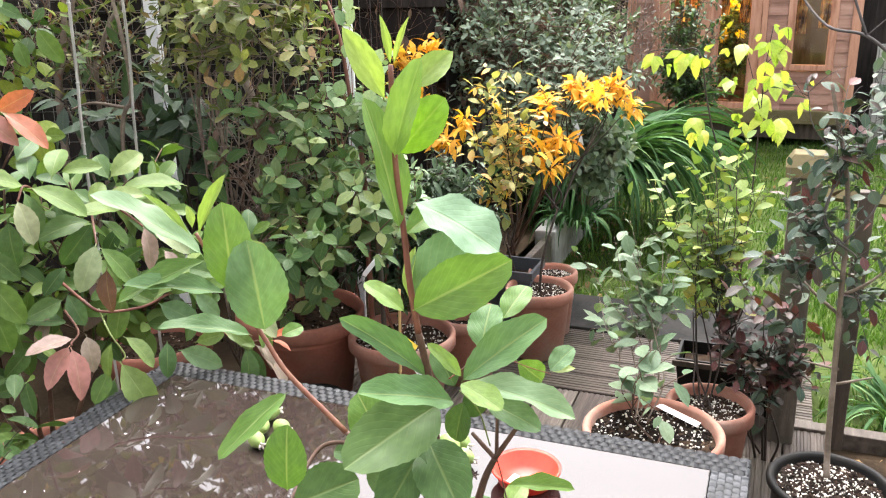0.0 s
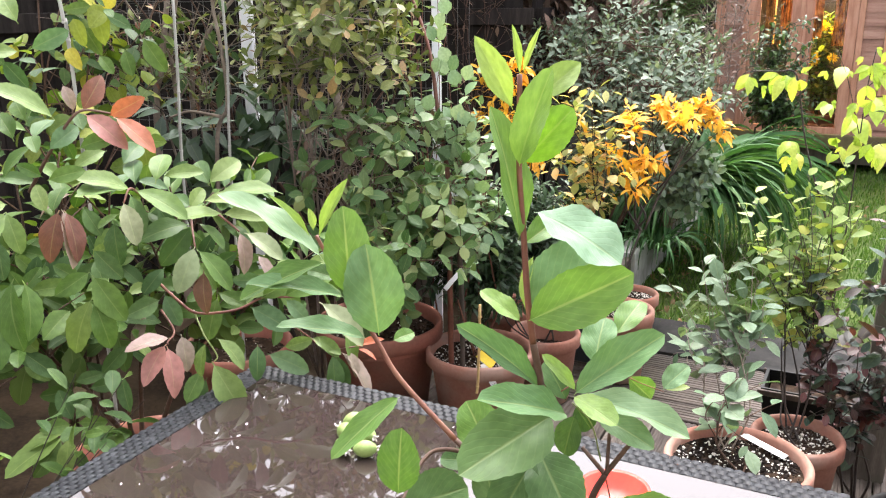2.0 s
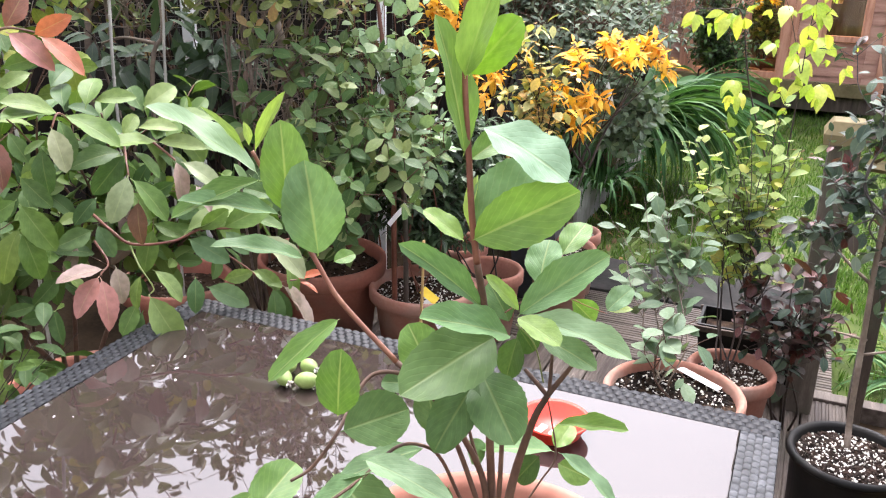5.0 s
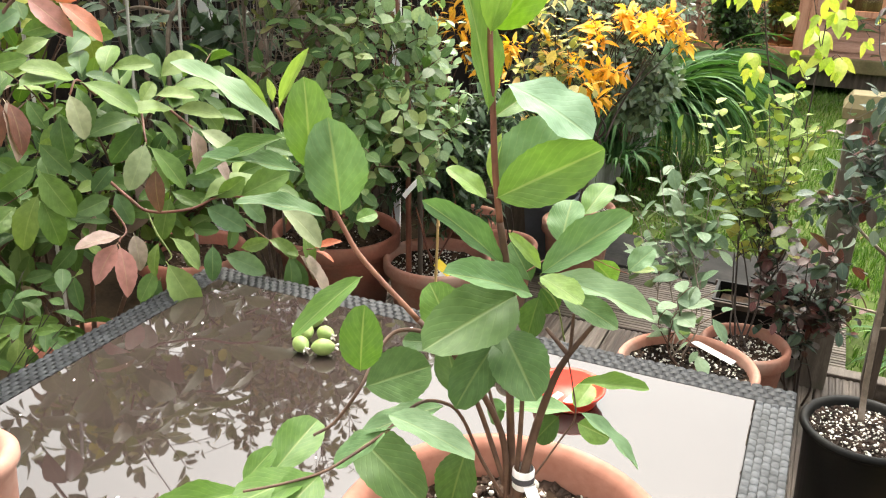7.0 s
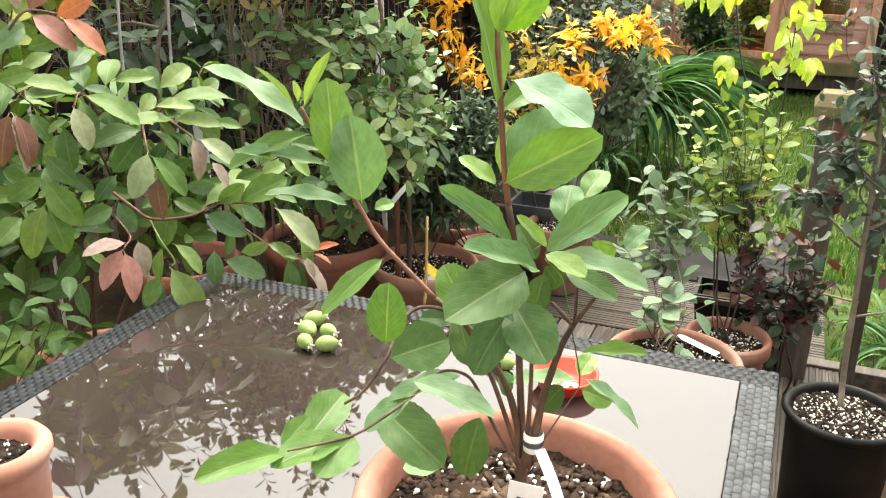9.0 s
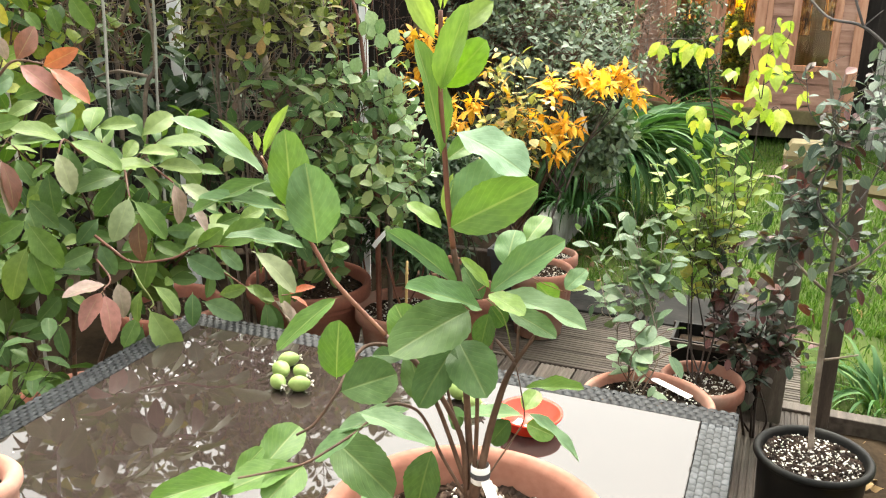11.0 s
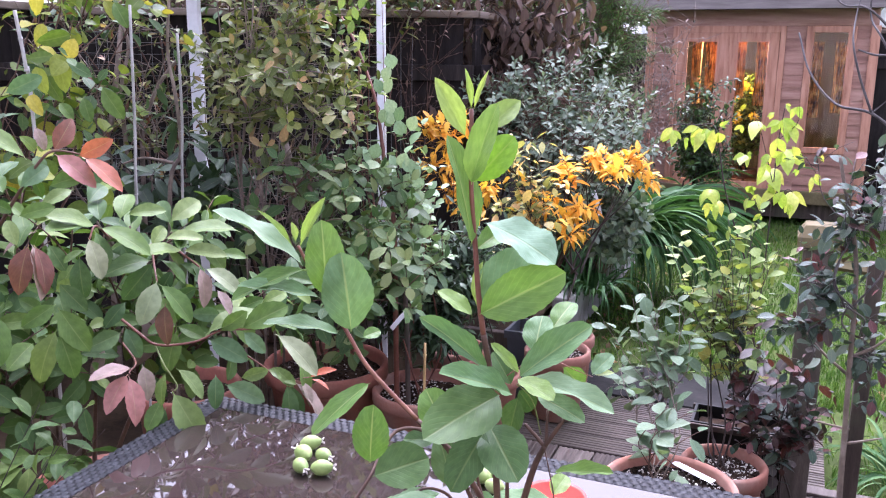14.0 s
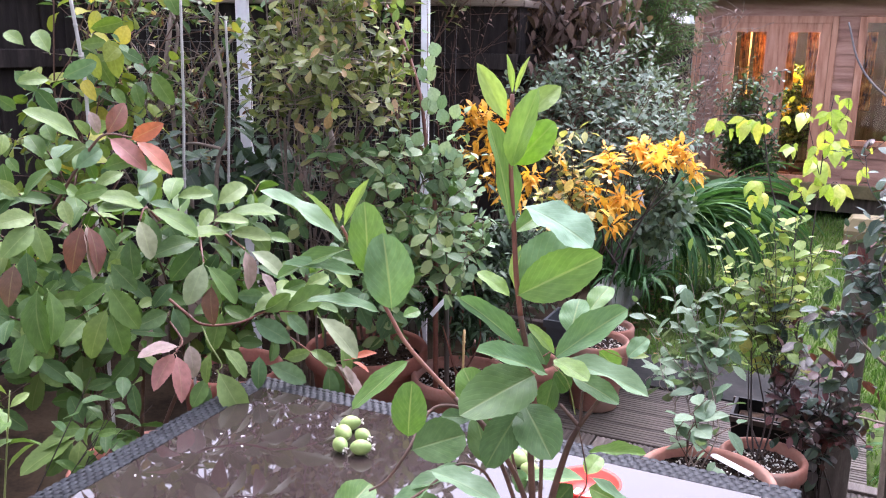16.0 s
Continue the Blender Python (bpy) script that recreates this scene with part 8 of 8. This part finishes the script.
post2 = thing("deck_post", "slim dark timber post at the edge of the lawn", "post", (0.87, 3.10, -0.07))
part("shaft", boxes(((-0.024, -0.024, 0), (0.024, 0.024, 0.93)), bevel=0.005), DARK_TIMBER, post2)
rail = thing("rail", "pale weathered horizontal rail beside the lawn", "rail", (0, 0, 0))
bm = bmesh.new()
a, b = Vector(RAIL_R[0]), Vector(RAIL_R[1])
tube(bm, [a, b], 0.022, 0.022, 4)
part("beam", bm, CAP_WOOD, rail)
kerb = thing("timber_edging", "low weathered timber edging along the bed", "edging", (0.725, 3.125, -0.06))
part("beam", boxes(((0, -0.03, 0), (1.2, 0.03, 0.07)), bevel=0.006), DECK, kerb)

# ---- bare limbs and the little tree's trunk ----
tree = thing("bare_tree", "bare branching limbs of a leafless tree", "tree", tuple(LIMB_A[0]))
org = Vector(LIMB_A[0])
bm = bmesh.new()
tube(bm, [p - org for p in curve_points([(1.95, 1.75, -0.08), (1.9, 1.8, 0.6), LIMB_A[0]], 8)], 0.03, 0.012, 10)
part("trunk", bm, BARK_SLATE, tree, smooth=True)
for line, r in ((LIMB_A, 0.0046), (LIMB_B, 0.0032), (LIMB_C, 0.0042), (LIMB_D, 0.0036), (LIMB_E, 0.002), (LIMB_F, 0.0036)):
    bm = bmesh.new()
    tube(bm, [Vector(p) - org for p in curve_points(line, 6)], r, r * 0.45, 7)
    part("limb", bm, BARK_SLATE, tree, smooth=True)
trunk = thing("small_tree", "little grey-brown tree standing in the black pot", "tree", (0.794, 2.278, 0.27))
org = Vector((0.794, 2.278, 0.27))
for line, r in (([(0.790, 2.33, 0.27), *TRUNK], 0.0085), (TWIGS_A, 0.005), (TWIGS_B, 0.005), (TWIGS_C, 0.004), (TWIGS_D, 0.004)):
    bm = bmesh.new()
    tube(bm, [Vector(p) - org for p in curve_points(line, 6)], r, r * 0.5, 8)
    part("branch", bm, BARK_GREY, trunk, smooth=True)

# ---- strap-leaved clumps ----
def strap_clump(label, at, count, length, seed, limit=150):
    rng = random.Random(seed)
    ob = thing("strap_leaved_plant", label, "perennial", at, "strap-leaved clumps")
    made = []
    for v in range(10):
        verts, faces, uvs = [], [], []
        twist = rng.uniform(-1.5, 1.5)
        n, arch, wid = 9, rng.uniform(0.95, 1.65), rng.uniform(0.036, 0.050)
        for i in range(n + 1):
            t = i / n
            a = 1.48 - arch * 2.1 * t
            y, z = (verts[-2][1] + math.cos(a) / n, verts[-2][2] + math.sin(a) / n) if verts else (0.0, 0.0)
            w = wid / 2 * (1 - t ** 3) * (0.6 + 0.8 * math.sin(math.pi * min(1, t + 0.2)) * 0.5) + 0.002
            c, q = math.cos(twist * t), math.sin(twist * t)
            for side in (-w, 0, w):
                up = side * q + abs(side) * 0.25
                verts.append((side * c, y - up * math.sin(a), z + up * math.cos(a)))
            uvs += [(-1, t), (0, t), (1, t)]
        for i in range(n):
            for j in range(2):
                k = 3 * i + j
                faces.append((k, k + 1, k + 4, k + 3))
        me = bpy.data.meshes.new("leaf")
        me.from_pydata(verts, [], faces)
        lay = me.uv_layers.new(name="UVMap")
        idx = np.zeros(len(me.loops), dtype=np.int32)
        me.loops.foreach_get("vertex_index", idx)
        lay.data.foreach_set("uv", np.array(uvs, dtype=np.float32)[idx].ravel())
        me.polygons.foreach_set("use_smooth", [True] * len(faces))
        me.materials.append(LEAF_STRAP)
        made.append(me)
    items = []
    for k in range(count):
        r, a = 0.12 * math.sqrt(rng.random()), rng.uniform(0, 6.283)
        s = length * rng.uniform(0.6, 1.2) * (0.9 if math.sin(a) < -0.2 else 1.0)
        spot = Vector(at) + Vector((r * math.cos(a), r * math.sin(a), 0))
        items.append((rng.choice(made), Matrix.Translation(spot) @ Euler((rng.uniform(-0.25, 0.2), rng.uniform(-0.2, 0.2), a - math.pi / 2 + rng.uniform(-0.5, 0.5))).to_matrix().to_4x4() @ Matrix.Scale(s, 4)))
    dress(ob, items, limit)


strap_clump("large clump of arching green strap leaves spilling over the wall", (AGA[0] - 0.36, AGA[1] + 0.22, 0.28), 560, 0.86, 41, 290)
strap_clump("clump of arching green strap leaves in the raised bed", (AGA[0] - 0.28, AGA[1] + 0.50, 0.24), 330, 0.92, 42, 100)
strap_clump("clump of narrow strap leaves over the low wall", (AGA_B[0] - 0.10, AGA_B[1] + 0.25, 0.17), 60, 0.40, 43, 60)
strap_clump("tuft of pale strap leaves beside the lawn", (1.12, 3.42, -0.07), 60, 0.40, 44, 60)

# ---- lawn ----
rng = random.Random(50)
blade = bpy.data.meshes.new("blade")
blade.from_pydata([(-0.05, 0, 0), (0.05, 0, 0), (-0.03, 0.15, 0.55), (0.03, 0.15, 0.55), (0, 0.42, 0.95)], [], [(0, 1, 3, 2), (2, 3, 4)])
blade.uv_layers.new(name="UVMap")
blade.materials.append(GRASS)
items = []
for k in range(42000):
    if k % 3:
        x, y = rng.uniform(-0.5, 1.6), 4.15 + 5.0 * rng.random() ** 1.4
    else:
        x, y = rng.uniform(0.74, 3.4), 3.16 + 6.0 * rng.random() ** 1.8
    if noise.noise(Vector((x * 1.7, y * 1.7, 0))) > 0.35 and rng.random() < 0.7:
        continue
    s = rng.uniform(0.025, 0.06)
    items.append((blade, Matrix.Translation((x, y, -0.082)) @ Euler((rng.uniform(-0.5, 0.5), rng.uniform(-0.4, 0.4), rng.uniform(0, 6.283))).to_matrix().to_4x4() @ Matrix.Diagonal((s * 1.5, s, s, 1))))
lawn = new("lawn_grass", joined("lawn_grass", items, [GRASS]))
tagged(lawn, "short tufted green grass of the lawn", "grass", kind="stuff")

# fallen leaves on lawn, earth and deck
dead = leaf_set("leaf", DRY_LEAF, 3, width=0.5, rows=3, cols=1, curl=0.5)
items = []
for k in range(420):
    if k < 200:
        x, y, z = rng.uniform(0.87, 1.5), rng.uniform(1.4, 3.05), -0.04
    elif k < 270:
        x, y, z = rng.uniform(-0.49, -0.2), rng.uniform(4.1, 6.5), -0.06
    elif k < 340:
        x, y, z = rng.uniform(-0.5, 2.0), rng.uniform(4.2, 7.5), -0.055
    else:
        x, y, z = rng.uniform(-1.5, -0.62), rng.uniform(0.3, 2.4), 0.012
    items.append((rng.choice(dead), Matrix.Translation((x, y, z)) @ Euler((rng.uniform(-0.4, 0.4), rng.uniform(-0.4, 0.4), rng.uniform(0, 6.28))).to_matrix().to_4x4() @ Matrix.Scale(rng.uniform(0.03, 0.065), 4)))
litter = new("leaf_litter", joined("leaf_litter", items, [DRY_LEAF]))
tagged(litter, "scattered dry brown fallen leaves", "leaf litter", kind="stuff")


# ---- on the table ----
def feijoa(at, size, turn, tilt):
    ob = thing("feijoa_fruit", "small pale green feijoa with a crown of sepals", "fruit", at, "feijoas on the glass table")
    ob.matrix_world = pose(*at, 0, 90 - tilt, turn)
    n = 14
    prof = []
    for k in range(n + 1):
        t = k / n
        r = math.sin(math.pi * t) ** 0.62 * size * (0.98 - 0.1 * t)
        prof.append((max(r, 0.0006), (t - 0.5) * size * 2.7))
    part("flesh", lathe(prof, 20, 0.02), FRUIT, ob, smooth=True)
    for k in range(4):
        bm = bmesh.new()
        a = k * math.pi / 2 + 0.3
        c, s = math.cos(a), math.sin(a)
        z = size * 1.30
        tube(bm, [(0.15 * size * c, 0.15 * size * s, z), (0.34 * size * c, 0.34 * size * s, z + size * 0.22), (0.5 * size * c, 0.5 * size * s, z + size * 0.25)], size * 0.16, size * 0.05, 5)
        part("sepal", bm, PERLITE, ob, "pale dry sepal", True)


rng = random.Random(61)
for k, p in enumerate(FRUITS):
    size = 0.0155 + 0.0012 * (k % 3)
    feijoa((p[0], p[1], TOPZ + size), size, rng.choice((150, 200, 30, -20)) + rng.uniform(-20, 20), rng.uniform(-5, 5))

saucer = thing("saucer", "bright red plastic saucer with pale scraps, on the glass table", "saucer", (SAUCER[0], SAUCER[1], TOPZ))
part("dish", lathe([(0.0, 0.001), (0.040, 0.0), (0.044, 0.003), (0.053, 0.024), (0.057, 0.026), (0.057, 0.029), (0.051, 0.027), (0.041, 0.006), (0.0, 0.005)], 36), SAUCER_RED, saucer, smooth=True)
for k in range(3):
    bm = boxes(((-0.012, -0.006, 0), (0.012, 0.006, 0.003)), bevel=0.001)
    sc = part("scrap", bm, LABEL, saucer, "pale paper-like scrap")
    sc.matrix_basis = pose(rng.uniform(-0.022, 0.022), rng.uniform(-0.022, 0.022), 0.007 + 0.002 * k, rng.uniform(-8, 8), rng.uniform(-8, 8), rng.uniform(0, 180))

petal = bpy.data.meshes.new("petal")
petal.from_pydata([(-0.4, -0.3, 0.02), (0.3, -0.5, 0.0), (0.6, 0.1, 0.05), (0.1, 0.5, 0.0), (-0.5, 0.3, 0.04)], [], [(0, 1, 2, 3, 4)])
petal.materials.append(LABEL)
items = []
for k in range(18):
    x, y = rng.uniform(-0.52, 0.0), rng.uniform(0.8, 1.48)
    if k > 12:
        x, y = rng.uniform(-0.5, -0.38), rng.uniform(1.0, 1.45)
    s = rng.uniform(0.0015, 0.0045)
    items.append((petal, Matrix.Translation((x, y, TOPZ + 0.0008)) @ Matrix.Rotation(rng.uniform(0, 6.28), 4, "Z") @ Matrix.Diagonal((s * rng.uniform(1, 2), s, s * 0.5, 1))))
pet = new("fallen_petals", joined("fallen_petals", items, [LABEL]))
tagged(pet, "tiny white petals and specks lying on the glass", "petals", kind="stuff")

plant_pot((-0.196, 0.686, TOPZ), 0.05, 0.08, "small terracotta pot on the glass table", perlite=80, chips=80, seed=24)


# Two added pots, black to stand for the deep shade left of the table.
plant_pot((-0.86, 0.98, 0.0), 0.20, 0.46, "deep black pot added as dark shade beside the table", PLASTIC_BLACK, seed=25)
plant_pot((-1.02, 0.50, 0.0), 0.22, 0.42, "wide black pot of compost added as dark shade beside the table", PLASTIC_BLACK, seed=26)


trough = thing("planter", "long black plastic trough standing behind the terracotta pots", "planter", (0.53, 3.12, -0.004))
bm = bmesh.new()
lo = [bm.verts.new((x, y, 0)) for x, y in ((-0.17, -0.07), (0.17, -0.07), (0.17, 0.07), (-0.17, 0.07))]
hi = [bm.verts.new((x, y, 0.24)) for x, y in ((-0.20, -0.09), (0.20, -0.09), (0.20, 0.09), (-0.20, 0.09))]
inn = [bm.verts.new((x, y, 0.24)) for x, y in ((-0.19, -0.08), (0.19, -0.08), (0.19, 0.08), (-0.19, 0.08))]
dip = [bm.verts.new((x, y, 0.19)) for x, y in ((-0.185, -0.077), (0.185, -0.077), (0.185, 0.077), (-0.185, 0.077))]
bm.faces.new(lo[::-1])
for a, b in ((lo, hi), (hi, inn), (inn, dip)):
    for k in range(4):
        bm.faces.new((a[k], a[(k + 1) % 4], b[(k + 1) % 4], b[k]))
part("body", bm, PLASTIC_BLACK, trough)
part("rim", boxes(((-0.21, -0.10, 0.215), (0.21, -0.088, 0.236)), ((-0.21, 0.088, 0.215), (0.21, 0.10, 0.236)), bevel=0.003), DARK_TIMBER, trough)
part("compost", boxes(((-0.18, -0.072, 0.16), (0.18, 0.072, 0.20)), bevel=0.01), SOIL, trough)


# ---- labels ----
def label_strip(name, label, a, b, width, mat=None, bars=0, sag=0.0, face=None):
    a, b = Vector(a), Vector(b)
    d = b - a
    y = d.normalized()
    z = face or Vector((0.3, -0.8, 0.5))
    z = (z - y * z.dot(y)).normalized()
    x = y.cross(z)
    ob = thing(name, label, "plant label", a)
    ob.matrix_world = Matrix.Translation(a) @ Matrix((x, y, z)).transposed().to_4x4()
    n = 8
    bm = bmesh.new()
    ring = []
    for k in range(n + 1):
        t = k / n
        zz = sag * math.sin(math.pi * t)
        ring.append([bm.verts.new((s * width / 2, d.length * t, zz + h)) for s, h in ((-1, 0), (1, 0), (1, 0.0008), (-1, 0.0008))])
    for p, q in zip(ring, ring[1:]):
        for k in range(4):
            bm.faces.new((p[k], p[(k + 1) % 4], q[(k + 1) % 4], q[k]))
    bm.faces.new(ring[0][::-1])
    bm.faces.new(ring[-1])
    strip = part("strip", bm, mat or LABEL, ob, smooth=False)
    for k in range(bars):
        bm = boxes(((-width * 0.35 + 0.12 * width * (k % 2), d.length * (0.3 + 0.12 * k), 0.0012 + sag), (width * 0.35, d.length * (0.3 + 0.12 * k) + width * 0.045, 0.0017 + sag)))
        part("print_bar", bm, INK, strip)
    return ob


label_strip("plant_label", "white plastic plant label lying on the compost", LABEL_A[0], LABEL_A[1], 0.022, face=Vector((0.1, -0.3, 1)))
label_strip("plant_label", "white paper tag hanging in the orange azalea", TAG_A[0], TAG_A[1], 0.020, sag=0.01)
label_strip("plant_label", "white tag caught in the shrub", TAG_B[0], TAG_B[1], 0.016, sag=0.006)
label_strip("plant_label", "long white plant label leaning on the pot", TAG_C[0], TAG_C[1], 0.022, bars=4)
label_strip("plant_label", "bright yellow plant tag on the pot rim", (TAG_C[0][0] - 0.02, TAG_C[0][1] + 0.01, TAG_C[0][2] + 0.03), (TAG_C[0][0] + 0.035, TAG_C[0][1] + 0.01, TAG_C[0][2] - 0.005), 0.03, YELLOW_TAG)
label_strip("plant_label", "white paper tape hanging from the stem tie", (0.376, 0.773, 1.014), (0.413, 0.744, 0.925), 0.011, sag=0.018, face=Vector((0.5, -0.6, 0.6)))
label_strip("plant_label", "white printed label wrapped round the sapling stem", (0.362, 0.769, 0.922), (0.366, 0.771, 0.974), 0.034, bars=4, face=Vector((0.15, -0.9, 0.35)))
label_strip("plant_label", "free white end of the stem label", (0.380, 0.770, 0.952), (0.412, 0.750, 0.918), 0.030, sag=0.004, face=Vector((0.3, -0.8, 0.5)))
tie = thing("stem_tie", "white tape tie with a dark stripe round the stem", "tie", (0.368, 0.779, 1.018))
part("tape", lathe([(0.0085, -0.010), (0.0095, -0.009), (0.0098, 0.008), (0.0088, 0.010)], 20), LABEL, tie, smooth=True)
part("stripe", lathe([(0.0100, -0.003), (0.0102, -0.002), (0.0102, 0.002), (0.0100, 0.003)], 20), INK, tie)
label_strip("plant_label", "yellow tag on the earth beside the black pot", (1.0, 2.05, -0.03), (1.06, 2.10, -0.02), 0.05, YELLOW_TAG, face=Vector((0, 0, 1)))

dish = thing("pot_saucer", "terracotta-red saucer under the black pot", "saucer", (0.794, 2.278, -0.056))
part("dish", lathe([(0.0, 0.0), (0.135, 0.0), (0.16, 0.045), (0.165, 0.046), (0.165, 0.05), (0.156, 0.048), (0.135, 0.006), (0.0, 0.005)], 40), TERRACOTTA, dish, smooth=True)
string = thing("string", "bright orange-red string lying on the deck", "string", (0.66, 2.02, 0.003))
bm = bmesh.new()
tube(bm, [p for p in curve_points([(-0.03, 0.06, 0.002), (0.0, 0.0, 0.004), (0.06, -0.05, 0.002), (0.13, -0.12, 0.003)], 6)], 0.0035, 0.0035, 6)
part("strand", bm, SAUCER_RED, string, smooth=True)

# wire mesh hung on the fence
mesh_net = thing("wire_mesh", "square wire mesh fixed to the dark fence", "wire mesh", (-4.45, 2.70, 0), turn=23.7)
bm = bmesh.new()
for k in range(36):
    tube(bm, [(0.055 * k, -0.05, 1.0), (0.055 * k, -0.05, 1.62)], 0.0016, 0.0016, 3)
for k in range(12):
    tube(bm, [(0, -0.05, 1.0 + 0.055 * k), (1.95, -0.05, 1.0 + 0.055 * k)], 0.0016, 0.0016, 3)
net = part("netting", bm, WIRE, mesh_net)
net["kind"] = "stuff"

# inside the summerhouse: flowers in a pot and two small pots by the glass
plant_pot((0.10, SY + 0.42, SF), 0.16, 0.28, "terracotta pot behind the summerhouse door", TERRACOTTA_SHADED, seed=31)
plant_pot((-0.12, SY + 0.35, SF), 0.11, 0.2, "small terracotta pot behind the summerhouse door", TERRACOTTA_SHADED, seed=32)
shrub("flowering_shrub", "leafy plant inside the summerhouse with yellow flowers", (0.10, SY + 0.42, SF + 0.22), blob(random.Random(3), (0.10, SY + 0.40, 0.92), (0.24, 0.16, 0.48), 26), [(0.6, S_MID), (0.5, S_YELLOW)], 0.075, seed=51, stem=BARK_DARK, gap=0.02, start=0.3, side_shoots=3, limit=60)
pet_set = leaf_set("petal", PETAL_YELLOW, 2, width=0.3, rows=2, cols=1, stalk=0.0)
rng = random.Random(71)
for k in range(9):
    c = Vector((0.06 + rng.uniform(-0.16, 0.16), SY + 0.25 + rng.uniform(-0.05, 0.05), 1.05 + rng.uniform(-0.15, 0.2)))
    fl = thing("yellow_flower", "full yellow flower head glowing behind the glass", "flower", c, "yellow flowers in the summerhouse")
    items = []
    for j in range(34):
        v = Vector((rng.gauss(0, 1), rng.gauss(0, 1) - 0.4, rng.gauss(0, 1))).normalized()
        items.append((rng.choice(pet_set), leaf_pose(v * 0.008, v, v.orthogonal(), 0.05)))
    o = new("petal", joined("petal", items, [PETAL_YELLOW]))
    o.parent = fl
    o["kind"] = "stuff"
